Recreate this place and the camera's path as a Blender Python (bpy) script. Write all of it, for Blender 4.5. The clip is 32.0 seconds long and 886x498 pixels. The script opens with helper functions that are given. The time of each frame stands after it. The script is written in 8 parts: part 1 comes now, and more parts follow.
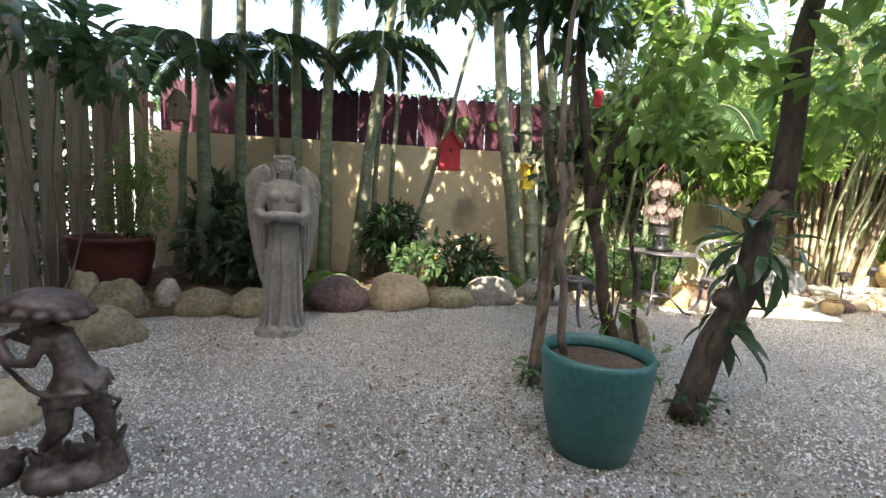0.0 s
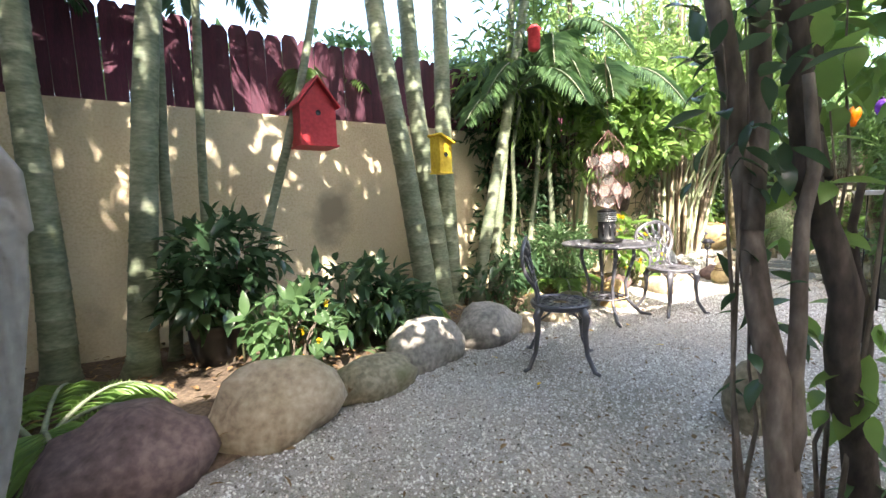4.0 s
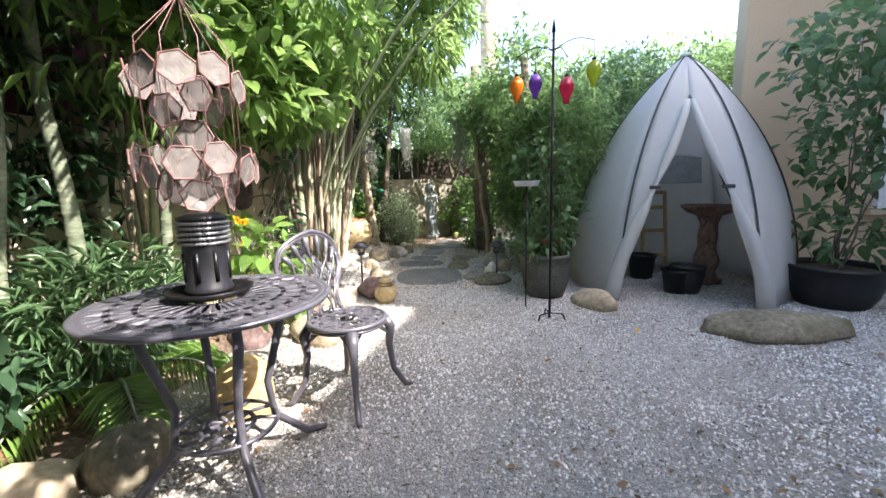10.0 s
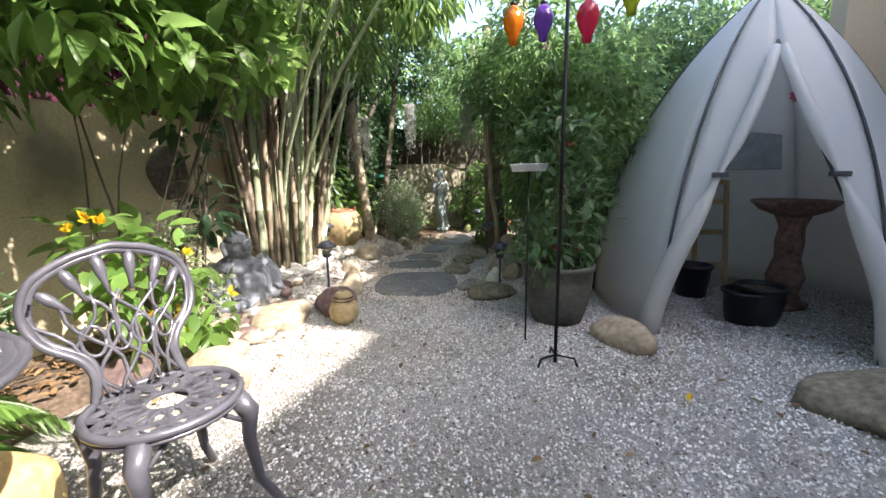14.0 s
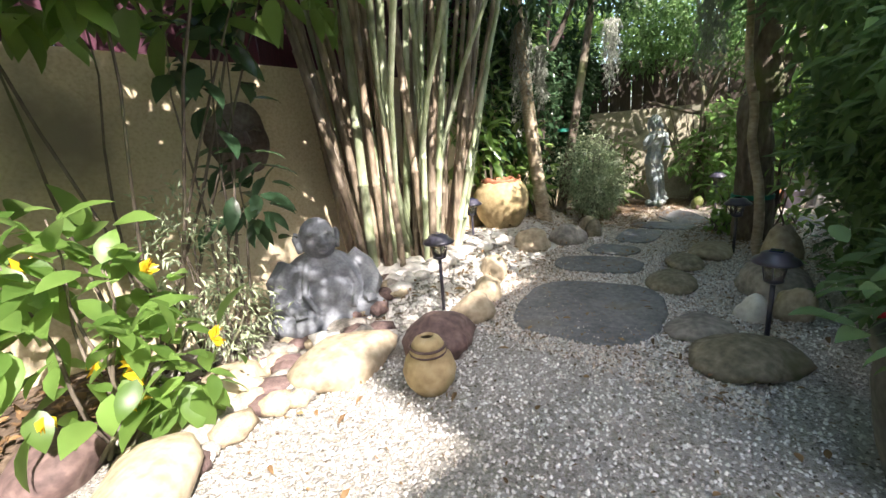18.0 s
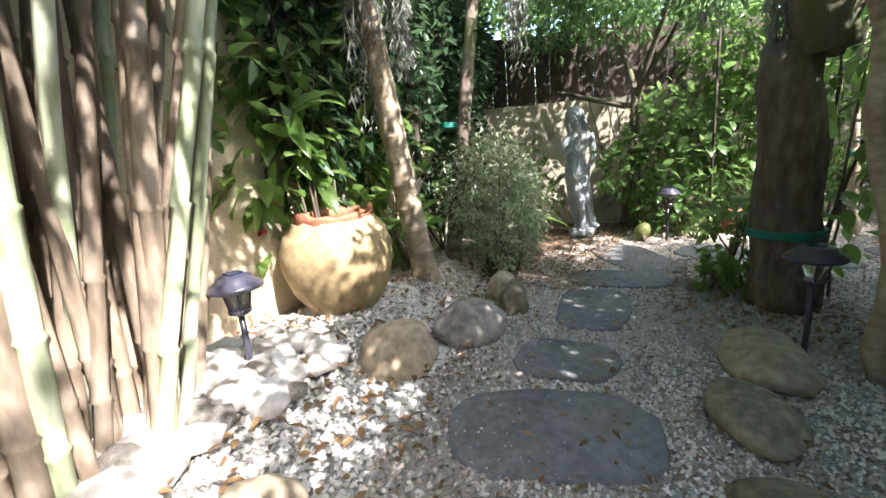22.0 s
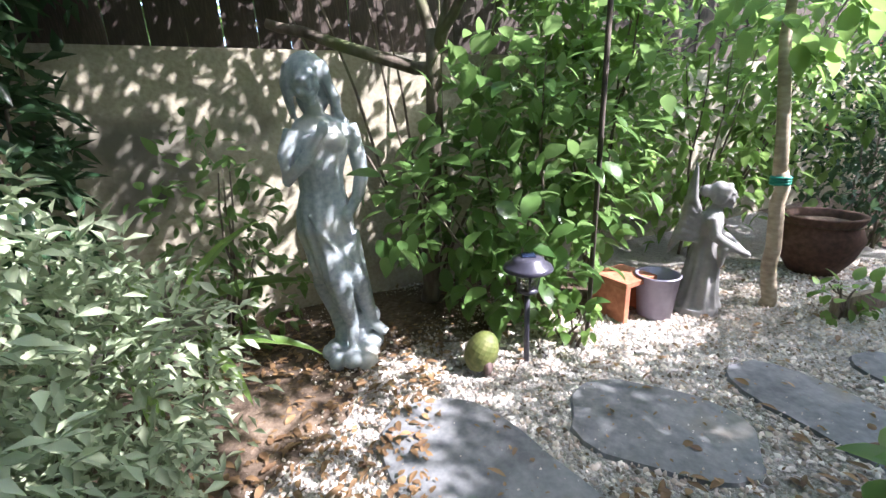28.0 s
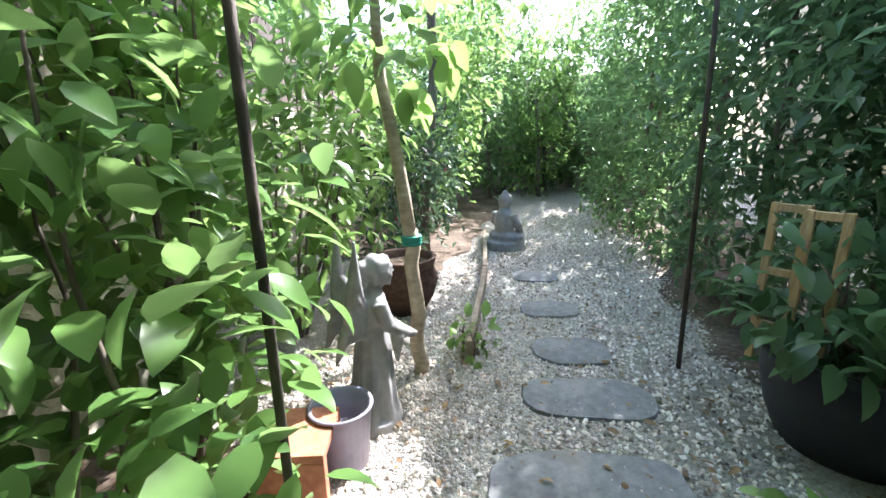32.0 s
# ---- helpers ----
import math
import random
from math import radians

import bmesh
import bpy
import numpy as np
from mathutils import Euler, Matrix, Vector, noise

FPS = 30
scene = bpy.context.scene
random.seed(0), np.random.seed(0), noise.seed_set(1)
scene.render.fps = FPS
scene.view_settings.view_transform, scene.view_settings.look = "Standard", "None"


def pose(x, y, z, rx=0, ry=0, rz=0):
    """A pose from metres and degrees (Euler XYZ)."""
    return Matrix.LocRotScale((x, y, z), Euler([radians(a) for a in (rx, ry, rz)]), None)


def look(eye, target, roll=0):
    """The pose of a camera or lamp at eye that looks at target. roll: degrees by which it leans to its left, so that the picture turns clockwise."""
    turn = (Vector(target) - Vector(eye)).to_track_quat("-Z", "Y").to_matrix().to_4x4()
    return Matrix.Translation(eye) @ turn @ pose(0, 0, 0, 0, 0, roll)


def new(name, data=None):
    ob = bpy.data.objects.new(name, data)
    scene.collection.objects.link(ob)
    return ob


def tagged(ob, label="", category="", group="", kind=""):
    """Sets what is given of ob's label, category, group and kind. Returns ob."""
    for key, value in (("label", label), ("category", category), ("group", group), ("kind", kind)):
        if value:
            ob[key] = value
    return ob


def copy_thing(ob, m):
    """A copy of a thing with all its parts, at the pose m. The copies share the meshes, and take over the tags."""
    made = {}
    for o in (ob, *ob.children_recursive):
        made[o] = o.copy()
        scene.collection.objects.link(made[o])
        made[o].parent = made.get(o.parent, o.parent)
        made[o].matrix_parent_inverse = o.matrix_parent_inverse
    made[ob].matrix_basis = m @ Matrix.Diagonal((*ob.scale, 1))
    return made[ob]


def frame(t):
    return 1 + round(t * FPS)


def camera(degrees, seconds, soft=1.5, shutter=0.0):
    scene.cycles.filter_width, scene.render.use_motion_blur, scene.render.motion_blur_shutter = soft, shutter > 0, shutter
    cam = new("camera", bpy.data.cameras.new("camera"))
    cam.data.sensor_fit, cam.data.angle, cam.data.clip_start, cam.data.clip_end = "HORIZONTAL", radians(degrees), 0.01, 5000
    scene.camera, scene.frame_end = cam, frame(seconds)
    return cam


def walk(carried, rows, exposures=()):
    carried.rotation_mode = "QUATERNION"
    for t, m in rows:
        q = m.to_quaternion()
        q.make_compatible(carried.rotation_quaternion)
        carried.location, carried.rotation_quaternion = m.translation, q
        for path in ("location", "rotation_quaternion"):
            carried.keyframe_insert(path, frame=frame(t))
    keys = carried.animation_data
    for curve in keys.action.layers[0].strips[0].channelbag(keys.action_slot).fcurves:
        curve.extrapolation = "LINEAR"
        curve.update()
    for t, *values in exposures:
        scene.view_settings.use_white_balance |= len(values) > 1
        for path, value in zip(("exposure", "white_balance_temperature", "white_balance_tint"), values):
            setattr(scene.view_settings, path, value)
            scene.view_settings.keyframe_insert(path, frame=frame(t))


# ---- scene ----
cam = camera(93.7, 32.0)
PATH = [
    (0, (0.463, -0.355, 1.182), (0.425, 1.633, 0.962), 3.0),
    (0.5, (0.324, -0.153, 1.144), (-0.034, 1.802, 0.921), 2.7),
    (1, (0.205, 0.099, 1.107), (-0.5, 1.954, 0.855), 2.1),
    (1.5, (0.056, 0.248, 1.081), (-0.818, 2.023, 0.791), 1.8),
    (2, (-0.12, 0.463, 1.118), (-0.67, 2.361, 0.813), 1.6),
    (2.5, (-0.231, 0.788, 1.131), (-0.355, 2.768, 0.879), 0.0),
    (3, (-0.291, 1.129, 1.163), (-0.039, 3.097, 0.917), -1.2),
    (3.5, (-0.301, 1.494, 1.172), (0.311, 3.386, 0.951), -1.9),
    (5.5, (0.07, 3.019, 1.131), (1.582, 4.285, 0.792), -0.6),
    (6, (0.233, 3.205, 1.154), (1.881, 4.277, 0.785), -1.7),
    (6.5, (0.465, 3.323, 1.134), (2.189, 4.282, 0.808), -2.8),
    (7, (0.61, 3.382, 1.131), (2.431, 4.167, 0.869), -2.4),
    (7.5, (0.738, 3.425, 1.128), (2.607, 4.102, 0.909), -2.2),
    (8, (0.912, 3.433, 1.134), (2.799, 4.058, 0.915), -2.0),
    (8.5, (1.056, 3.459, 1.117), (2.957, 4.027, 0.859), -1.5),
    (9, (1.268, 3.52, 1.106), (3.181, 4.023, 0.809), -1.2),
    (9.5, (1.471, 3.538, 1.133), (3.385, 4.028, 0.824), -1.2),
    (10, (1.704, 3.518, 1.142), (3.621, 3.998, 0.835), -1.4),
    (10.5, (1.888, 3.499, 1.138), (3.826, 3.893, 0.838), -1.4),
    (11, (2.051, 3.493, 1.143), (4.005, 3.803, 0.847), -1.5),
    (11.5, (2.158, 3.427, 1.14), (4.07, 3.93, 0.833), -1.7),
    (12, (2.237, 3.373, 1.115), (4.025, 4.206, 0.787), -1.8),
    (12.5, (2.305, 3.374, 1.11), (4.039, 4.312, 0.772), -1.8),
    (13, (2.438, 3.372, 1.097), (4.237, 4.174, 0.75), -1.3),
    (13.5, (2.638, 3.384, 1.106), (4.514, 3.984, 0.759), -0.9),
    (15.5, (3.35, 3.255, 1.131), (4.994, 4.287, 0.65), -1.7),
    (16, (3.55, 3.345, 1.102), (5.055, 4.574, 0.632), -2.4),
    (16.5, (3.83, 3.37, 1.068), (5.233, 4.725, 0.622), -3.8),
    (17, (4.107, 3.494, 1.048), (5.486, 4.869, 0.592), -3.7),
    (17.5, (4.281, 3.653, 1.035), (5.679, 4.999, 0.551), -3.2),
    (18, (4.439, 3.811, 1.017), (5.754, 5.236, 0.528), -4.6),
    (18.5, (4.624, 3.949, 1.005), (5.941, 5.371, 0.512), -5.1),
    (19, (4.8, 4.091, 0.984), (6.231, 5.391, 0.472), -4.2),
    (19.5, (4.997, 4.246, 0.997), (6.565, 5.369, 0.468), -3.1),
    (20, (5.263, 4.372, 0.957), (6.84, 5.489, 0.443), -4.1),
    (20.5, (5.529, 4.543, 0.959), (7.14, 5.621, 0.466), -4.3),
    (21, (5.782, 4.726, 0.941), (7.42, 5.763, 0.452), -4.4),
    (21.5, (6.052, 4.83, 0.889), (7.665, 5.907, 0.403), -5.4),
    (22, (6.34, 4.925, 0.88), (7.979, 5.978, 0.426), -5.0),
    (22.5, (6.598, 5.057, 0.834), (8.331, 5.957, 0.398), -4.7),
    (23, (6.842, 5.151, 0.838), (8.618, 5.974, 0.426), -5.3),
    (23.5, (7.126, 5.212, 0.847), (8.937, 5.97, 0.465), -4.1),
    (24, (7.367, 5.266, 0.889), (9.217, 5.904, 0.476), -4.3),
    (24.5, (7.543, 5.333, 0.878), (9.432, 5.845, 0.468), -4.8),
    (25, (7.738, 5.35, 0.865), (9.628, 5.848, 0.442), -4.7),
    (25.5, (7.897, 5.361, 0.898), (9.794, 5.788, 0.429), -4.1),
    (26, (8.101, 5.401, 0.906), (10.029, 5.58, 0.403), -2.7),
    (26.5, (8.263, 5.42, 0.9), (10.205, 5.435, 0.419), -3.0),
    (28.5, (8.886, 5.427, 0.941), (10.78, 5.487, 0.301), -1.9),
    (29, (9.059, 5.502, 0.945), (10.946, 5.396, 0.29), -0.9),
    (29.5, (9.215, 5.463, 0.901), (11.096, 5.079, 0.341), -0.9),
    (30, (9.305, 5.454, 0.93), (11.152, 4.883, 0.419), -1.7),
    (30.5, (9.462, 5.45, 0.916), (11.245, 4.669, 0.455), -1.9),
    (31, (9.63, 5.355, 1.013), (11.257, 4.323, 0.479), -2.9),
    (31.5, (9.666, 5.315, 0.981), (10.988, 3.897, 0.489), -1.6),
    (32, (9.745, 5.335, 0.983), (10.658, 3.627, 0.481), -1.1),
]
walk(cam, [(t, look(eye, target, roll)) for t, eye, target, roll in PATH], [(0, 2.75, 7600, 12), (1, 3.08, 7550, 12), (3.5, 3.1, 7150, 12), (6, 2.88, 6550, 17), (10, 2.52, 6500, 17), (16, 2.28, 6600, 14), (20, 2.40, 6550, 17), (23, 2.66, 6050, 19), (28, 2.72, 5850, 20), (30.5, 2.72, 5900, 19), (32, 3.1, 5900, 15)])

# ---- light ----
world = bpy.data.worlds.new("sky")
scene.world = world
world.use_nodes = True
wn = world.node_tree.nodes
sky = wn.new("ShaderNodeTexSky")
sky.sky_type = "NISHITA"
sky.sun_disc = False
sky.sun_elevation, sky.sun_rotation = radians(46), radians(193)
sky.air_density, sky.dust_density, sky.ozone_density = 1.0, 2.6, 1.2
world.node_tree.links.new(sky.outputs["Color"], wn["Background"].inputs["Color"])
wn["Background"].inputs["Strength"].default_value = 0.15
sun = new("sun", bpy.data.lights.new("sun", "SUN"))
sun.data.energy, sun.data.angle, sun.data.color = 3.0, radians(0.53), (1.0, 0.95, 0.87)
sun.matrix_world = look((0.0, 0.0, 9.0), (0.16, 0.68, 9.0 - 0.715))

# ---- materials ----
MATS = {}


def nodes_of(name):
    m = bpy.data.materials.new(name)
    m.use_nodes = True
    MATS[name] = m
    nt = m.node_tree
    return m, nt, nt.nodes["Principled BSDF"]


def ramp(nt, fac, stops):
    r = nt.nodes.new("ShaderNodeValToRGB")
    while len(r.color_ramp.elements) < len(stops):
        r.color_ramp.elements.new(0.5)
    for e, (p, c) in zip(r.color_ramp.elements, stops):
        e.position, e.color = p, (*c, 1)
    nt.links.new(fac, r.inputs["Fac"])
    return r.outputs["Color"]


def tex(nt, kind, scale, vec=None, detail=4.0):
    t = nt.nodes.new(kind)
    t.inputs["Scale"].default_value = scale
    if "Detail" in t.inputs:
        t.inputs["Detail"].default_value = detail
    if vec is not None:
        nt.links.new(vec, t.inputs["Vector"])
    return t


def coords(nt, stretch=(1, 1, 1), which="Object"):
    c = nt.nodes.new("ShaderNodeTexCoord")
    mp = nt.nodes.new("ShaderNodeMapping")
    mp.inputs["Scale"].default_value = stretch
    nt.links.new(c.outputs[which], mp.inputs["Vector"])
    return mp.outputs["Vector"]


def mix(nt, fac, a, b, mode="MIX"):
    n = nt.nodes.new("ShaderNodeMix")
    n.data_type, n.blend_type = "RGBA", mode
    for sock, val in ((n.inputs["Factor"], fac), (n.inputs[6], a), (n.inputs[7], b)):
        if hasattr(val, "links"):
            nt.links.new(val, sock)
        elif isinstance(val, (int, float)):
            sock.default_value = val
        else:
            sock.default_value = (*val, 1)
    return n.outputs[2]


def bump(nt, bsdf, height, strength, dist):
    b = nt.nodes.new("ShaderNodeBump")
    b.inputs["Strength"].default_value, b.inputs["Distance"].default_value = strength, dist
    nt.links.new(height, b.inputs["Height"])
    nt.links.new(b.outputs["Normal"], bsdf.inputs["Normal"])


def surface(name, dark, mid, light, rough=0.7, big=2.0, fine=30.0, relief=0.4, depth=0.01, metal=0.0, stretch=(1, 1, 1), which="Object", vary=0.0, stain=None):
    """A surface with large patches, fine grain, relief, an optional stain and, per object, a change of tone."""
    m, nt, p = nodes_of(name)
    v = coords(nt, stretch, which)
    n1, n2 = tex(nt, "ShaderNodeTexNoise", big, v, 6), tex(nt, "ShaderNodeTexNoise", fine, v, 8)
    add = nt.nodes.new("ShaderNodeMath")
    add.operation = "MULTIPLY_ADD"
    nt.links.new(n2.outputs["Fac"], add.inputs[0])
    add.inputs[1].default_value = 0.5
    half = nt.nodes.new("ShaderNodeMath")
    half.operation = "MULTIPLY"
    nt.links.new(n1.outputs["Fac"], half.inputs[0])
    half.inputs[1].default_value = 0.5
    nt.links.new(half.outputs[0], add.inputs[2])
    col = ramp(nt, add.outputs[0], [(0.36, dark), (0.5, mid), (0.64, light)])
    if stain:
        n3 = tex(nt, "ShaderNodeTexNoise", stain[1], v, 5)
        s = ramp(nt, n3.outputs["Fac"], [(stain[2], (0, 0, 0)), (stain[2] + 0.12, (1, 1, 1))])
        col = mix(nt, s, col, stain[0])
    if vary:
        info = nt.nodes.new("ShaderNodeObjectInfo")
        hsv = nt.nodes.new("ShaderNodeHueSaturation")
        mr = nt.nodes.new("ShaderNodeMapRange")
        mr.inputs["To Min"].default_value, mr.inputs["To Max"].default_value = 1 - vary, 1 + vary
        nt.links.new(info.outputs["Random"], mr.inputs["Value"])
        nt.links.new(mr.outputs["Result"], hsv.inputs["Value"])
        nt.links.new(col, hsv.inputs["Color"])
        col = hsv.outputs["Color"]
    nt.links.new(col, p.inputs["Base Color"])
    p.inputs["Roughness"].default_value, p.inputs["Metallic"].default_value = rough, metal
    bump(nt, p, add.outputs[0], relief, depth)
    return m


def leafy(name, dark, light, gloss=0.35, trans=0.45, tint=(0.42, 0.68, 0.32)):
    """Leaves: each leaf its own tone, light passing through."""
    m, nt, p = nodes_of(name)
    g = nt.nodes.new("ShaderNodeNewGeometry")
    col = ramp(nt, g.outputs["Random Per Island"], [(0.0, dark), (0.7, light), (1.0, tuple(min(1, c * 1.6) for c in light))])
    n = tex(nt, "ShaderNodeTexNoise", 9.0, coords(nt), 3)
    col = mix(nt, 0.35, col, ramp(nt, n.outputs["Fac"], [(0.35, dark), (0.65, light)]))
    nt.links.new(col, p.inputs["Base Color"])
    p.inputs["Roughness"].default_value = gloss
    t = nt.nodes.new("ShaderNodeBsdfTranslucent")
    nt.links.new(mix(nt, 0.5, col, tuple(0.5 * c for c in tint)), t.inputs["Color"])
    ms = nt.nodes.new("ShaderNodeMixShader")
    ms.inputs[0].default_value = trans
    out = nt.nodes["Material Output"]
    nt.links.new(p.outputs[0], ms.inputs[1])
    nt.links.new(t.outputs[0], ms.inputs[2])
    nt.links.new(ms.outputs[0], out.inputs["Surface"])
    return m


def gravel_material(name, palette, cell):
    m, nt, p = nodes_of(name)
    v = coords(nt)
    vo = tex(nt, "ShaderNodeTexVoronoi", cell, v)
    sep = nt.nodes.new("ShaderNodeSeparateColor")
    nt.links.new(vo.outputs["Color"], sep.inputs["Color"])
    col = ramp(nt, sep.outputs[0], palette)
    patch = tex(nt, "ShaderNodeTexNoise", 0.9, v, 5)
    col = mix(nt, ramp(nt, patch.outputs["Fac"], [(0.46, (0, 0, 0)), (0.72, (0.5, 0.5, 0.5))]), col, (0.33, 0.27, 0.19))
    # Cell edges are darkened in the colour, for the shade between stones.
    gap = ramp(nt, vo.outputs["Distance"], [(0.25, (1, 1, 1)), (0.8, (0.60, 0.585, 0.56))])
    col = mix(nt, 1.0, col, gap, "MULTIPLY")
    nt.links.new(col, p.inputs["Base Color"])
    p.inputs["Roughness"].default_value = 0.85
    inv = nt.nodes.new("ShaderNodeMath")
    inv.operation = "MULTIPLY"
    inv.inputs[1].default_value = -1.0
    nt.links.new(vo.outputs["Distance"], inv.inputs[0])
    bump(nt, p, inv.outputs[0], 1.0, 0.022)
    return m


def pebble_material(name, palette):
    m, nt, p = nodes_of(name)
    g = nt.nodes.new("ShaderNodeNewGeometry")
    col = ramp(nt, g.outputs["Random Per Island"], palette)
    n = tex(nt, "ShaderNodeTexNoise", 1.1, coords(nt), 4)
    col = mix(nt, ramp(nt, n.outputs["Fac"], [(0.46, (0, 0, 0)), (0.72, (0.5, 0.5, 0.5))]), col, (0.40, 0.33, 0.24))
    nt.links.new(col, p.inputs["Base Color"])
    p.inputs["Roughness"].default_value = 0.75
    return m


def plain(name, color, rough=0.5, metal=0.0, **more):
    m, nt, p = nodes_of(name)
    n = tex(nt, "ShaderNodeTexNoise", 14.0, coords(nt), 5)
    col = ramp(nt, n.outputs["Fac"], [(0.3, tuple(c * 0.78 for c in color)), (0.7, tuple(min(1, c * 1.15) for c in color))])
    nt.links.new(col, p.inputs["Base Color"])
    p.inputs["Roughness"].default_value, p.inputs["Metallic"].default_value = rough, metal
    bump(nt, p, n.outputs["Fac"], 0.15, 0.004)
    for key, value in more.items():
        p.inputs[key.replace("_", " ")].default_value = value
    return m


GRAVEL = [(0.0, (0.10, 0.09, 0.08)), (0.14, (0.30, 0.275, 0.24)), (0.36, (0.55, 0.52, 0.47)), (0.65, (0.74, 0.715, 0.67)), (1.0, (0.88, 0.865, 0.83))]
m_gravel = gravel_material("gravel_bed", GRAVEL, 78)
m_pebble = pebble_material("gravel_stone", [(0.0, (0.10, 0.09, 0.08)), (0.10, (0.34, 0.315, 0.28)), (0.28, (0.62, 0.595, 0.55)), (0.55, (0.79, 0.77, 0.73)), (1.0, (0.90, 0.89, 0.86))])
LANE = [(0.0, (0.10, 0.08, 0.065)), (0.12, (0.25, 0.195, 0.155)), (0.38, (0.50, 0.42, 0.35)), (0.7, (0.70, 0.62, 0.54)), (1.0, (0.84, 0.80, 0.74))]
m_pebble_lane = pebble_material("lane_gravel_stone", LANE)
m_soil = surface("soil", (0.045, 0.03, 0.02), (0.10, 0.07, 0.048), (0.19, 0.14, 0.10), 0.95, 3, 40, 1.0, 0.02)
m_stucco = surface("cream_stucco", (0.50, 0.41, 0.27), (0.62, 0.53, 0.37), (0.68, 0.60, 0.44), 0.9, 0.8, 60, 0.35, 0.006, stain=((0.30, 0.26, 0.19), 1.3, 0.58))
m_oldstucco = surface("weathered_stucco", (0.30, 0.27, 0.20), (0.43, 0.39, 0.30), (0.51, 0.47, 0.38), 0.92, 1.2, 50, 0.5, 0.006, stain=((0.16, 0.15, 0.12), 1.7, 0.56))
m_house = surface("house_render", (0.48, 0.35, 0.22), (0.55, 0.41, 0.265), (0.59, 0.455, 0.305), 0.9, 0.6, 80, 0.3, 0.004)
m_redwood = surface("red_painted_board", (0.040, 0.008, 0.022), (0.070, 0.012, 0.032), (0.11, 0.020, 0.045), 0.7, 3, 40, 0.4, 0.004, stretch=(6, 6, 0.6), vary=0.25)
m_darkwood = surface("dark_fence_board", (0.035, 0.026, 0.022), (0.07, 0.052, 0.043), (0.12, 0.09, 0.075), 0.85, 3, 40, 0.5, 0.004, stretch=(6, 6, 0.5), vary=0.3)
m_fence = surface("weathered_fence_slat", (0.18, 0.13, 0.095), (0.34, 0.265, 0.20), (0.48, 0.395, 0.31), 0.85, 3, 40, 0.5, 0.004, stretch=(7, 7, 0.5), vary=0.25, stain=((0.10, 0.12, 0.05), 1.5, 0.6))
m_slate = surface("slate_slab", (0.10, 0.105, 0.11), (0.165, 0.17, 0.175), (0.24, 0.24, 0.24), 0.75, 2.2, 35, 0.5, 0.006, stain=((0.17, 0.15, 0.11), 2.5, 0.6))
m_rock_grey = surface("grey_fieldstone", (0.15, 0.14, 0.125), (0.29, 0.265, 0.235), (0.44, 0.40, 0.35), 0.85, 4, 28, 0.6, 0.015, vary=0.15)
m_rock_tan = surface("tan_fieldstone", (0.24, 0.19, 0.13), (0.40, 0.33, 0.23), (0.54, 0.46, 0.34), 0.8, 3, 26, 0.5, 0.012, vary=0.12)
m_rock_red = surface("red_brown_fieldstone", (0.07, 0.046, 0.044), (0.14, 0.092, 0.085), (0.23, 0.16, 0.145), 0.8, 3, 26, 0.5, 0.012, vary=0.12)
m_rock_moss = surface("mossy_fieldstone", (0.11, 0.10, 0.065), (0.22, 0.195, 0.135), (0.35, 0.31, 0.23), 0.9, 3, 30, 0.6, 0.012, vary=0.12, stain=((0.12, 0.12, 0.05), 3.0, 0.58))
m_rock_white = surface("white_stone", (0.55, 0.52, 0.47), (0.70, 0.67, 0.62), (0.80, 0.78, 0.74), 0.8, 4, 30, 0.4, 0.01, vary=0.1)
m_iron = plain("black_cast_metal", (0.018, 0.017, 0.018), 0.38, 0.6)
m_cast = plain("black_painted_cast_aluminium", (0.085, 0.083, 0.098), 0.34, 0.0, Specular_IOR_Level=0.9)
m_black = plain("black_plastic", (0.014, 0.015, 0.018), 0.45)
m_pot_teal = surface("teal_glazed_pot", (0.02, 0.11, 0.105), (0.035, 0.155, 0.145), (0.05, 0.19, 0.175), 0.4, 3, 40, 0.1, 0.002)
m_pot_brown = surface("dark_red_pot", (0.07, 0.02, 0.018), (0.12, 0.035, 0.03), (0.16, 0.055, 0.045), 0.45, 3, 40, 0.15, 0.003)
m_pot_grey = surface("grey_green_pot", (0.05, 0.055, 0.045), (0.09, 0.095, 0.08), (0.14, 0.145, 0.125), 0.7, 4, 40, 0.3, 0.004)
m_terracotta = surface("terracotta", (0.28, 0.10, 0.055), (0.40, 0.155, 0.085), (0.50, 0.22, 0.13), 0.85, 4, 40, 0.3, 0.004, stain=((0.20, 0.12, 0.09), 3, 0.6))
m_rock_orange = surface("orange_fieldstone", (0.34, 0.21, 0.08), (0.50, 0.34, 0.14), (0.60, 0.45, 0.24), 0.8, 3, 26, 0.5, 0.012, vary=0.1)
m_jar = surface("weathered_clay_jar", (0.30, 0.22, 0.11), (0.44, 0.34, 0.18), (0.52, 0.43, 0.26), 0.8, 2.2, 24, 0.35, 0.006, stain=((0.30, 0.29, 0.10), 2.4, 0.56))
m_statue = surface("grey_cast_stone", (0.20, 0.195, 0.19), (0.27, 0.265, 0.26), (0.34, 0.33, 0.32), 0.55, 2.5, 24, 0.08, 0.002, stain=((0.15, 0.14, 0.13), 2.2, 0.60))
m_statue_blue = surface("blue_grey_patina", (0.22, 0.265, 0.285), (0.35, 0.395, 0.415), (0.47, 0.505, 0.515), 0.7, 4, 50, 0.3, 0.003, stain=((0.42, 0.41, 0.35), 4, 0.55))
m_bronze = surface("bronze_patina", (0.06, 0.045, 0.04), (0.12, 0.09, 0.08), (0.19, 0.155, 0.14), 0.5, 6, 40, 0.3, 0.003, metal=0.35)
